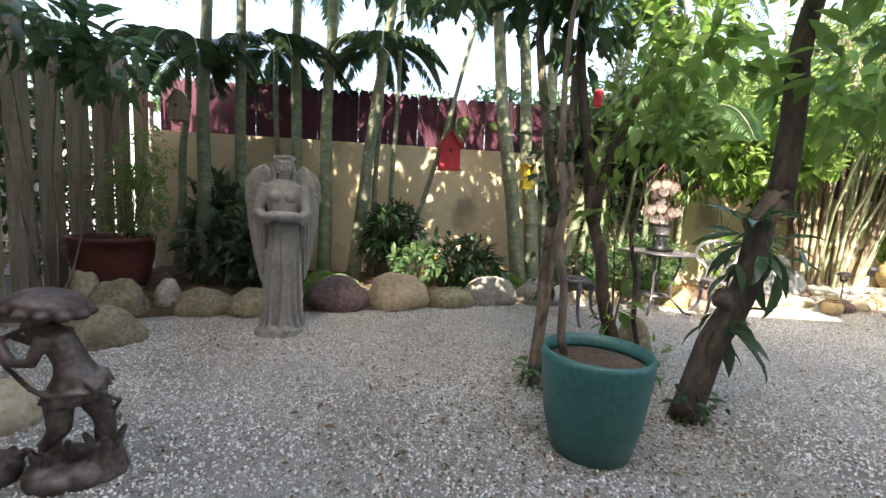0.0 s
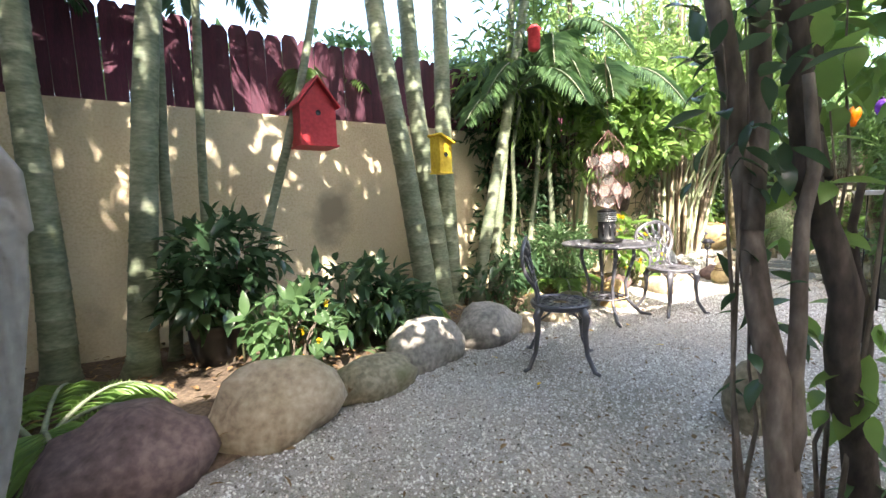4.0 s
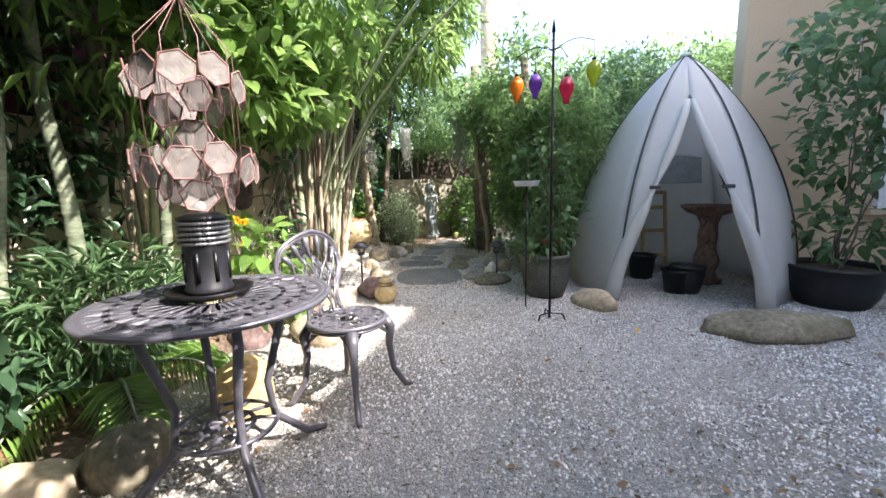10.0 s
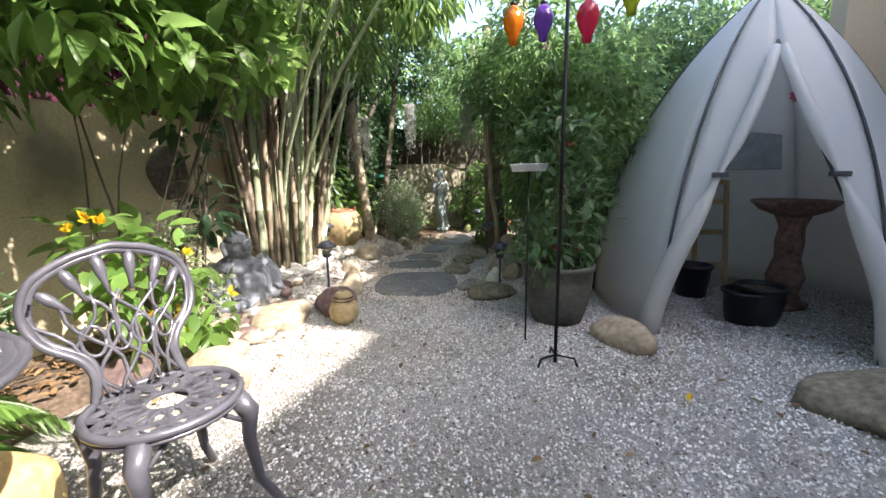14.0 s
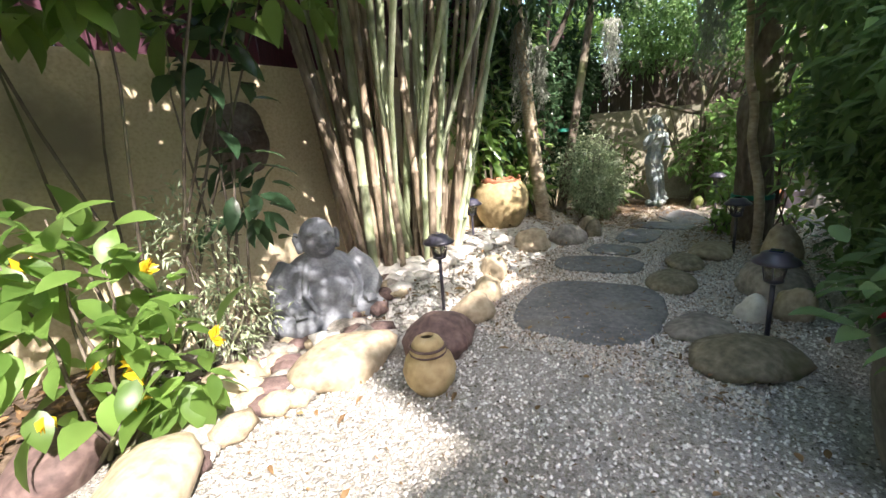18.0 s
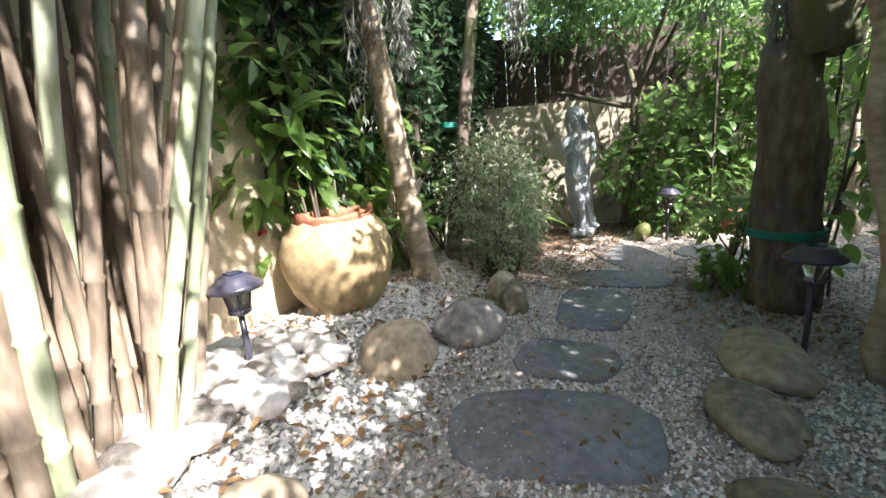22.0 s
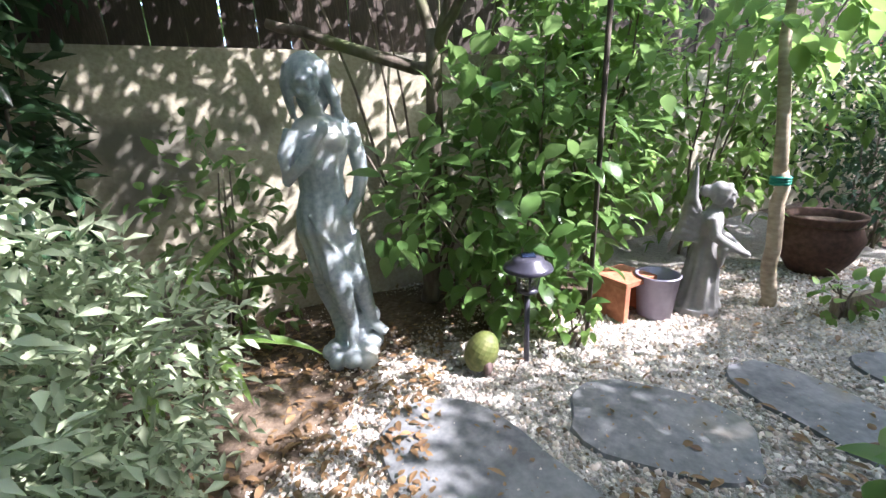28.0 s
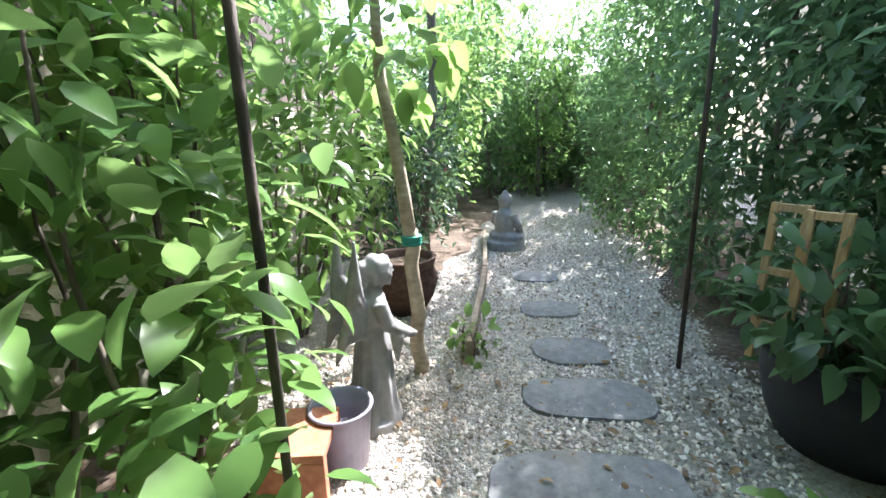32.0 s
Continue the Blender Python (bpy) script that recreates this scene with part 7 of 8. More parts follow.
# Added tree: its crown is placed to throw shade on the lane.
tree("lane_tree", (9.35, 1.15, 0), [((0, 0, -0.05), (0.1, 0.1, 2.0), 0.05, 0.04), ((0.1, 0.1, 1.9), (0.5, 0.2, 2.9), 0.03, 0.012), ((0.1, 0.1, 1.9), (0.3, -0.6, 3.2), 0.03, 0.012)],
     [(0.2, 0.1, 2.55, 0.5, 0.5, 0.45), (0.6, 0.1, 2.6, 0.4, 0.45, 0.35), (0.5, -0.6, 3.0, 0.6, 0.5, 0.35), (1.1, -0.9, 3.2, 0.6, 0.6, 0.35)], "slender leafy tree added to shade the path", m_bark, m_leaf_hedge, 2400, 0.09, 0.042)
tree("tied_sapling", (10.62, 3.95, 0), [((0, 0, -0.05), (-0.02, 0.05, 0.65), 0.034, 0.028), ((-0.02, 0.05, 0.6), (0.15, 0.1, 2.2), 0.028, 0.012)],
     [(0.1, 0.1, 1.9, 0.5, 0.5, 0.4), (0.0, 0.1, 1.3, 0.25, 0.25, 0.2)], "tied sapling with a pale bark trunk", m_paletrunk, m_leaf_bright, 380, 0.12, 0.06, big=True)

# backdrop of trees past the walls
for k in range(16):
    x = -5 + 1.25 * k
    y = north(x) + 1.6 + 0.7 * math.sin(k * 2.3)
    h = (2.7 if k < 6 else 3.3) + 0.6 * math.sin(k * 1.7)
    tree("neighbour_tree", (x, y, 0), [((0, 0, -0.05), (0.1, 0, h), 0.07, 0.03)], [(0, 0, h, 0.9, 0.6, 0.9), (0.5, 0, h - 0.8, 0.7, 0.5, 0.8), (-0.3, 0, h - 1.5, 0.7, 0.5, 0.6)] if k > 5 else [(0, 0, 2.9, 0.6, 0.5, 0.3)], "leafy tree past the boundary wall", m_bark, m_leaf_hedge, 2600 if k > 5 else 500, 0.15, 0.065)
for k in range(11):
    y = 7.5 - 1.1 * k
    x = endwall(y) + 1.5 + 0.5 * math.sin(k * 2.1)
    h = 2.2 + 0.45 * math.sin(k * 1.3)
    tree("neighbour_tree", (x, y, 0), [((0, 0, -0.05), (0.1, 0, h), 0.07, 0.03)], [(0, 0, h, 0.8, 0.9, 0.9), (-0.3, 0.3, h - 0.8, 0.7, 0.7, 0.6), (-0.4, -0.2, h + 0.7, 0.7, 0.8, 0.5)], "leafy tree past the end wall", m_bark, m_leaf_hedge if k % 2 else m_leaf_bright, 2400, 0.15, 0.065)
tree("tall_palm", (16.0, 5.35, 0), [((0, 0, -0.05), (0.2, 0.05, 9.0), 0.32, 0.28)], [], "tall pale palm trunk in the distance", m_paletrunk, m_leaf_palm, 0, 0.1, 0.1)

# gravel stones
GX, GY = 8.0, 5.0


def gravel_stones(n, name, region, size, material, label):
    xs, ys = region(n)
    n = len(xs)
    base = np.array([(1, 0, 0), (-1, 0, 0), (0, 1, 0), (0, -1, 0), (0, 0, 1), (0.3, 0.3, 0.85), (-0.4, 0.2, 0.8)])[:5]
    faces = np.array([(0, 2, 4), (2, 1, 4), (1, 3, 4), (3, 0, 4)])
    a = rng.uniform(0, 6.283, n)
    s = size * rng.uniform(0.55, 1.3, n)
    el, th = rng.uniform(0.5, 1.0, n), rng.uniform(0.6, 1.35, n)
    p = base[None] * np.stack([s, s * el, s * th], 1)[:, None]
    p = p + rng.normal(size=p.shape) * s[:, None, None] * 0.18
    c, sn = np.cos(a)[:, None], np.sin(a)[:, None]
    x, y = p[..., 0] * c - p[..., 1] * sn, p[..., 0] * sn + p[..., 1] * c
    v = np.stack([x + xs[:, None], y + ys[:, None], p[..., 2] + 0.002 + np.array([height(q, w) + mound(q, w) for q, w in zip(xs, ys)])[:, None]], -1)
    me = bpy.data.meshes.new(name)
    me.vertices.add(n * 5)
    me.vertices.foreach_set("co", v.ravel())
    loops = (faces.ravel()[None] + (np.arange(n) * 5)[:, None]).ravel()
    me.loops.add(len(loops))
    me.loops.foreach_set("vertex_index", loops)
    me.polygons.add(n * 4)
    me.polygons.foreach_set("loop_start", np.arange(0, n * 12, 3))
    me.update(calc_edges=True)
    me.validate()
    return tagged(link(name, me, material), label, "gravel", kind="stuff")


def court(n):
    x, y = rng.uniform(-3.2, 8.2, n), rng.uniform(-0.2, 5.4, n)
    keep = (y < 3.0 + 0.42 * (x + 2.6)) & (y < 5.6) & (y > 0.1 - 0.05 * x)
    return x[keep], y[keep]


def rock_bed(n):
    x, y = rng.uniform(5.6, 8.2, n), rng.uniform(5.4, 6.7, n)
    keep = y > 5.5 + 0.2 * (x - 6.0)
    return x[keep], y[keep]


def lane(n):
    x, y = rng.uniform(6.0, 11.2, n), rng.uniform(-0.8, 6.6, n)
    near = (x > 8.2) | (y < 5.5 + 0.2 * (x - 6.0))
    x, y = x[near], y[near]
    keep = (x - 0.0 > 6.0) & ~((x < 8.8) & (y < 4.0)) & ~((y < 4.0) & (x < 9.3))
    return x[keep], y[keep]


gravel_stones(190000, "gravel", court, 0.0072, m_pebble, "loose pale gravel of the court")
# White stones here; their tone also stands in for the sunlit patch by the jar.
gravel_stones(14000, "gravel", rock_bed, 0.012, m_rock_white, "white pebbles between wall and path, whitened for the sun patch")
gravel_stones(118000, "gravel", lane, 0.0095, m_pebble_lane, "loose pale gravel of the path")

# ---- canopy over the lane and the bed ----
tree("canopy_tree", (6.95, 3.6, 0), [((0, 0, -0.05), (0.1, 0.2, 2.6), 0.06, 0.045), ((0.1, 0.2, 2.5), (0.6, 0.4, 3.0), 0.04, 0.02)],
     [(-0.1, 0.2, 2.3, 0.55, 0.45, 0.6), (0.6, 0.5, 2.2, 0.6, 0.45, 0.5), (0.0, 0.25, 1.5, 0.40, 0.35, 0.40), (1.1, 0.6, 2.2, 0.8, 0.5, 0.4), (-0.35, 0.1, 1.2, 0.35, 0.3, 0.3)], "feathery green tree hanging over the path", m_bark, m_leaf_hedge, 5200, 0.095, 0.036, droop=0.5)
tree("canopy_tree", (9.0, 6.9, 0), [((0, 0, -0.05), (0.1, -0.1, 2.0), 0.06, 0.045), ((0.1, -0.1, 1.9), (-0.5, -0.6, 3.2), 0.045, 0.02), ((0.1, -0.1, 1.9), (0.8, -0.5, 3.2), 0.04, 0.02)],
     [(0, -0.2, 3.2, 1.2, 0.8, 0.6), (-0.9, -0.4, 2.6, 0.7, 0.5, 0.6), (0.9, -0.6, 2.9, 0.8, 0.7, 0.5), (-0.4, 0, 1.5, 0.7, 0.3, 0.7), (0.6, 0, 1.5, 0.6, 0.3, 0.7)], "dark leafy tree behind the moss-hung palm", m_barkdark, m_leaf_dark, 4600, 0.13, 0.05, big=False)
tree("small_leaf_tree", (10.75, 5.6, 0), [((0, 0, -0.05), (-0.05, -0.1, 1.3), 0.05, 0.035), ((-0.05, -0.1, 1.2), (-0.5, -0.5, 2.4), 0.03, 0.012), ((-0.05, -0.1, 1.2), (0.3, 0.3, 2.5), 0.03, 0.012), ((-0.05, -0.1, 1.15), (-0.1, 0.6, 1.35), 0.03, 0.02), ((-0.05, -0.1, 1.25), (-0.8, -0.65, 1.95), 0.022, 0.008)],
     # Outer -x blobs and the last limb are added to shade goddess and wall.
     [(-0.2, -0.1, 2.4, 0.9, 0.9, 0.55), (0.1, 0.7, 2.3, 0.6, 0.6, 0.4), (-0.55, -0.15, 2.25, 0.5, 0.45, 0.4), (-0.8, 0.3, 2.3, 0.5, 0.45, 0.4), (-0.8, -0.65, 1.95, 0.4, 0.3, 0.28), (-0.75, -0.6, 1.78, 0.4, 0.26, 0.24), (-0.8, -0.7, 2.2, 0.42, 0.3, 0.25), (-0.55, 0.25, 2.15, 0.4, 0.4, 0.3)], "bare-limbed tree with fine leaves by the wall", m_bark, m_leaf_hedge, 6600, 0.07, 0.034)
shrub("dracaena", (8.3, 6.95, 0), [(0, -0.1, 1.1, 0.5, 0.25, 0.5), (-0.6, -0.15, 1.0, 0.4, 0.2, 0.5), (0.4, -0.15, 0.7, 0.35, 0.25, 0.4)], 380, 0.19, 0.075, m_leaf_bright, "tall broadleaf stems behind the clay jar", big=True)
shrub("dracaena", (7.5, 6.95, 0), [(0, -0.1, 1.5, 0.4, 0.2, 0.4), (0.3, -0.1, 0.9, 0.4, 0.2, 0.4)], 320, 0.20, 0.075, m_leaf_bright, "broadleaf stems with bright leaves by the wall", big=True, flowers=(m_red_flower, 3, 0.06, "red bracts"))
shrub("elephant_ear", (8.50, 6.55, 0.1), [(0, 0.2, 0.35, 0.3, 0.25, 0.25)], 46, 0.22, 0.12, m_leaf_bright, "broad bright leaves at the palm's foot", big=True)
shrub("hanging_branch", (4.6, 6.2, 0.06), [(-0.30, -0.3, 1.70, 0.22, 0.16, 0.14), (0.0, -0.3, 1.55, 0.22, 0.14, 0.12), (0.4, -0.3, 1.58, 0.22, 0.14, 0.12), (0.85, -0.28, 1.72, 0.24, 0.14, 0.12)], 120, 0.20, 0.085, m_leaf_bright, "drooping bright broadleaf branch", 2, big=True)
hang_moss("spanish_moss", (8.20, 6.50, 2.15), 1.1, 0.10, 46, "grey spanish moss hanging from the palm")
hang_moss("spanish_moss", (9.35, 6.1, 2.2), 0.8, 0.10, 40, "grey spanish moss hanging from a branch")
hang_moss("spanish_moss", (8.55, 4.9, 2.2), 0.9, 0.14, 46, "grey spanish moss hanging from the trees")

tree("overhang_tree", (8.14, 4.37, 0), [((0, 0, -0.05), (0.0, 0.14, 1.2), 0.036, 0.028), ((0.0, 0.14, 1.15), (-0.1, 0.32, 2.6), 0.028, 0.014)],
     [(-0.2, -0.45, 1.05, 0.5, 0.3, 0.4), (-0.8, -0.6, 1.2, 0.45, 0.3, 0.45), (0.3, -0.4, 1.0, 0.4, 0.3, 0.4), (-0.3, -0.2, 1.9, 0.7, 0.4, 0.35)], "low leafy branches over the path's edge", m_paletrunk, m_leaf, 2400, 0.11, 0.05)
# far end of the lane
for k in range(8):
    x, y, h = 9.6 + 0.75 * k, -2.9 + 0.25 * math.sin(k * 2.0), 2.6 + 0.6 * math.sin(k * 1.4)
    tree("end_tree", (x, y, 0), [((0, 0, -0.05), (0.1, 0.05, h * 0.7), 0.05, 0.03)], [(0, 0, h * 0.75, 0.6, 0.5, h * 0.3), (0, 0.1, h * 0.35, 0.55, 0.5, h * 0.3), (0, 0, h * 1.15, 0.6, 0.5, 0.5)], "leafy tree that closes the lane", m_bark, m_leaf_hedge, 2000, 0.14, 0.07)
for k, (x, y, h) in enumerate(((12.1, 1.0, 2.2), (12.5, -0.2, 2.4), (11.7, -2.0, 2.4), (12.4, -1.4, 2.6), (12.9, -0.9, 2.4))):
    tree("lane_tree", (x, y, 0), [((0, 0, -0.05), (0.1, 0.05, h * 0.7), 0.04, 0.02)], [(0, 0, h * 0.7, 0.7, 0.7, h * 0.33), (0.1, 0.2, h * 0.35, 0.6, 0.6, h * 0.3), (-0.2, 0, h * 1.05, 0.7, 0.7, 0.5)], "leafy tree at the lane's far end", m_bark, m_leaf_hedge if k % 2 else m_leaf_bright, 1700, 0.12, 0.055)
tree("lane_tree", (11.6, 2.2, 0), [((0, 0, -0.05), (-0.2, 0.1, 2.4), 0.05, 0.03), ((-0.2, 0.1, 2.3), (-0.9, -0.3, 3.2), 0.03, 0.015)], [(-0.2, 0, 3.2, 0.9, 0.9, 0.35), (-0.9, -1.0, 3.35, 0.8, 0.9, 0.35), (-0.8, 0.4, 3.35, 0.6, 0.6, 0.3), (-0.3, -1.8, 3.3, 0.8, 0.8, 0.4), (0.4, 0.6, 2.5, 0.6, 0.6, 0.5)], "tree arching over the lane", m_bark, m_leaf_bright, 3200, 0.12, 0.055)
# palms past the wall whose fronds show above it
for x, y, h in ((0.5, 7.3, 2.75), (-1.0, 7.5, 2.7), (-2.6, 7.2, 2.8), (2.2, 7.6, 2.9)):
    palm((x, y, 0), (0.1, 0, h), 0.07, 9, 1.7, "feathery palm past the wall")
# broadleaf tops in the fence corner
shrub("umbrella_tree", (-2.85, 2.95, 0), [(0, 0, 2.45, 0.45, 0.4, 0.3), (0.3, 0.3, 2.2, 0.35, 0.3, 0.25), (-0.3, -0.6, 2.7, 0.4, 0.4, 0.25)], 420, 0.24, 0.085, m_leaf, "tall broadleaf plant by the fence", 4, True)

shrub("wall_creeper", (3.1, 6.12, 0), [(0, 0, 0.8, 0.8, 0.12, 0.7), (0.1, -0.02, 1.6, 0.8, 0.14, 0.5), (-0.5, 0.0, 2.1, 0.5, 0.12, 0.4)], 1500, 0.15, 0.06, m_leaf_dark, "dark leafy growth on the wall behind the cane palms", 5)
# areca palms behind the table
for x, y, tx, ty, h, r in ((2.6, 5.85, 0.1, -0.1, 2.3, 0.03), (2.95, 5.95, 0.2, -0.1, 2.6, 0.035), (3.4, 6.0, -0.1, -0.1, 2.9, 0.04), (3.75, 5.9, 0.1, -0.2, 2.5, 0.035)):
    palm((x, y, 0.06), (tx, ty, h), r, 6, 1.2, "slender green cane palm behind the table", mat_leaf=m_leaf)
for x, y in ((3.3, 5.75), (0.95, 5.4), (-1.15, 4.45)):
    t = thing("palm_seedling", "low feathery palm seedling in the bed", "palm", (x, y, 0.06))
    for k in range(7):
        frond("frond", (0, 0, 0), k * 0.9 + x, 0.75, 1.1, t, m_leaf_bright, 26, 0.018, 0.24)


# ---- capiz wind chime ----


def chime(at):
    t = thing("capiz_chime", "hanging wind chime of translucent hexagon shell discs", "wind chime", at)
    m, nt, p = nodes_of("capiz_shell")
    n = tex(nt, "ShaderNodeTexNoise", 30, coords(nt), 4)
    nt.links.new(ramp(nt, n.outputs["Fac"], [(0.3, (0.20, 0.175, 0.165)), (0.7, (0.36, 0.33, 0.31))]), p.inputs["Base Color"])
    p.inputs["Roughness"].default_value = 0.25
    tr = nt.nodes.new("ShaderNodeBsdfTransparent")
    ms = nt.nodes.new("ShaderNodeMixShader")
    ms.inputs[0].default_value = 0.40
    nt.links.new(tr.outputs[0], ms.inputs[1])
    nt.links.new(p.outputs[0], ms.inputs[2])
    nt.links.new(ms.outputs[0], nt.nodes["Material Output"].inputs["Surface"])
    m_edge = plain("rust_solder", (0.18, 0.09, 0.08), 0.5)
    r = 0.058
    hexa = [(r * math.cos(k * math.pi / 3), 0.0, r * math.sin(k * math.pi / 3)) for k in range(6)]
    me = mesh_of("disc", hexa + [(x, 0.002, z) for x, _, z in hexa], [tuple(range(6)), tuple(range(11, 5, -1))] + [(k, (k + 1) % 6, 6 + (k + 1) % 6, 6 + k) for k in range(6)], False)
    v, f = tube_data([Vector(q) for q in hexa + hexa[:1]], 0.0035, 5, False)
    rim = mesh_of("disc_rim", v, f)
    for ring, (q, z0, m0) in enumerate(((0.17, 0.26, 10), (0.10, 0.18, 6), (0.19, -0.02, 11), (0.12, -0.10, 7), (0.05, 0.06, 3))):
        for k in range(m0):
            a = 2 * math.pi * k / m0 + ring
            d = link("disc", me, m, t)
            d.matrix_basis = pose(q * math.cos(a), q * math.sin(a), z0 + random.uniform(-0.03, 0.03), random.uniform(-12, 12), random.uniform(-25, 25), math.degrees(a) + 90 + random.uniform(-30, 30))
            link("disc_rim", rim, m_edge, d)
    runs = []
    for k in range(9):
        a = 2 * math.pi * k / 9
        runs.append(([(0.15 * math.cos(a), 0.15 * math.sin(a), -0.1), (0.15 * math.cos(a), 0.15 * math.sin(a), 0.38), (0, 0, 0.55)], 0.0018))
    runs.append(([(0, 0, 0.55), (0, 0.1, 2.1)], 0.002))
    for line, thin in runs:
        tube("string", line, thin, m_edge, t, 4)
    return t


chime((2.97, 4.74, 1.25))


# ---- feeder dish on a stake ----
t = thing("feeder_dish", "white enamel feeder dish on a thin stake", "bird feeder", (5.48, 3.69, -0.06))
turned("dish", [(0.001, 1.17), (0.10, 1.17), (0.115, 1.21), (0.12, 1.212), (0.118, 1.216), (0.11, 1.212), (0.097, 1.18), (0.001, 1.18)], m_white, t, 30)
tube("stake", [(0, 0, -0.05), (0, 0, 1.17)], 0.006, m_iron, t, 6)
t = thing("tube_feeder", "red plastic hanging bird feeder", "bird feeder", (2.10, 4.75, 2.40))
turned("body", [(0.03, 0), (0.05, 0.02), (0.05, 0.16), (0.06, 0.17), (0.03, 0.2), (0.005, 0.21)], m_red, t, 18)
tube("wire", [(0, 0, 0.2), (0, 0, 1.2)], 0.002, m_iron, t, 4)
t = thing("pink_ornament", "pink hanging ornament inside the tent", "ornament", (6.35, 2.02, 1.58))
link("petals", leaf_mesh("petals", np.zeros((26, 3)), unit(26), unit(26), 0.07, 0.05, True), m_pink_flower, t)
tube("cord", [(0, 0, 0), (0, 0, 0.5)], 0.002, m_iron, t, 4)

# ---- coconut, wood, small things at the bend ----
t = thing("coconut", "green coconut with brown husk end on the gravel", "coconut", (10.12, 5.35, 0.0))
bm = bmesh.new()
ball(bm, (0.062, 0.062, 0.085), (0, 0, 0.082), Matrix.Rotation(radians(25), 4, "X"), 20, 14)
part("husk", bm, surface("green_husk", (0.07, 0.09, 0.02), (0.13, 0.15, 0.04), (0.22, 0.21, 0.08), 0.6, 8, 40, 0.4, 0.004), t)
bm = bmesh.new()
ball(bm, (0.035, 0.02, 0.035), (-0.035, -0.02, 0.04))
part("stem_scar", bm, m_rock_red, t, "brown stem scar")


def edging(a, b):
    (ax, ay), (bx, by) = a, b
    d = math.hypot(bx - ax, by - ay)
    bm = bmesh.new()
    box(bm, (d, 0.035, 0.13), (0, 0, 0.035), 0, 0.006)
    o = part("edging_board", bm, m_greywood)
    o.matrix_world = pose((ax + bx) / 2, (ay + by) / 2, 0, 0, 0, math.degrees(math.atan2(by - ay, bx - ax)))
    return tagged(o, "grey weathered timber edging board", "edging", kind="structure")


edging((10.46, 3.76), (10.84, 2.64))
edging((10.85, 2.62), (11.35, 1.4))


def trellis(at, turn):
    t = thing("wooden_trellis", "raw timber trellis frame standing in the black planter", "trellis", at, turn)
    for x in (-0.045, 0.045):
        bm = bmesh.new()
        box(bm, (0.024, 0.022, 0.58), (x, 0, 0.25), 0, 0.003)
        part("upright", bm, m_wood, t)
    for z in (0.10, 0.30, 0.525):
        bm = bmesh.new()
        box(bm, (0.066, 0.02, 0.026), (0, 0.001, z), 0, 0.003)
        part("rung", bm, m_wood, t)
    return t


trellis((9.30, 3.72, 0.22), -28)
trellis((9.36, 3.57, 0.22), -28)
t = thing("garden_stake", "tall dark metal garden stake", "stake", (9.61, 3.42, 0))
tube("rod", [(0, 0, -0.05), (0.03, -0.01, 1.3), (0.06, -0.02, 2.1)], 0.010, m_barkdark, t, 8)
t = thing("garden_stake", "dark plant stake in the shrub", "stake", (10.35, 4.88, 0))
tube("rod", [(0, 0, -0.05), (-0.02, 0, 1.7)], 0.010, m_barkdark, t, 8)
t = thing("metal_bucket", "pale lavender-grey bucket beside the small angel", "bucket", (10.56, 4.50, 0))
turned("body", [(0.075, 0), (0.095, 0.2), (0.1, 0.2), (0.1, 0.207), (0.088, 0.205), (0.08, 0.1)], plain("lavender_grey_metal", (0.30, 0.28, 0.36), 0.4, 0.3), t, 24)
t = thing("wooden_crate", "small brown wooden crate under the shrub", "crate", (10.60, 4.64, 0), -60)
for x in (-0.09, 0.09):
    bm = bmesh.new()
    box(bm, (0.03, 0.2, 0.17), (x, 0, 0.085), 0, 0.003)
    part("side", bm, m_terracotta, t)
bm = bmesh.new()
box(bm, (0.21, 0.2, 0.025), (0, 0, 0.183), 0, 0.003)
part("top", bm, m_terracotta, t)
for x, y, z, r, ob in ((8.855, 4.585, 0.36, 0.15, "moss_tree"), (10.60, 3.995, 0.60, 0.033, "tied_sapling"), (9.05, 6.53, 1.05, 0.062, "palm")):
    t = thing("plant_tie", "green plastic plant tie round a trunk", "plant tie", (x, y, z))
    tubes("band", [([(r * math.cos(a), r * math.sin(a), 0.012 * k) for a in np.linspace(0, 6.284, 22)], 0.009) for k in range(3)], m_tie, t, 5)

# ---- wall pieces by the buddha ----
t = thing("wall_plaque", "round dark clay mask hung on the wall", "wall plaque", (5.36, north(5.36) - 0.01, 1.13), 6)
v, f = lathe([(0.001, 0.075), (0.05, 0.07), (0.10, 0.055), (0.15, 0.04), (0.185, 0.02), (0.20, 0.0)], 32, 0.25, False)
o = link("face", mesh_of("face", v, [tuple(reversed(q)) for q in f]), m_bronze, t)
o.matrix_basis = pose(0, 0, 0, 90, 0, 0)
for e in (-1, 1):
    tube("brow", [(e * 0.02, -0.072, 0.055), (e * 0.06, -0.072, 0.07), (e * 0.11, -0.05, 0.05)], [0.006, 0.012, 0.006], m_bronze, t, 6)
tube("nose", [(0, -0.072, 0.05), (0, -0.09, 0.0), (0, -0.085, -0.02)], [0.010, 0.016, 0.018], m_bronze, t, 8)
tube("mouth", [(-0.06, -0.06, -0.07), (0, -0.072, -0.085), (0.06, -0.06, -0.07)], [0.006, 0.012, 0.006], m_bronze, t, 6)
# ---- river rock bed ----
bedrock = thing("river_rock_bed", "river rocks of white, grey and brown along the wall", "rock bed", (0, 0, 0), kind="structure")
shapes = []
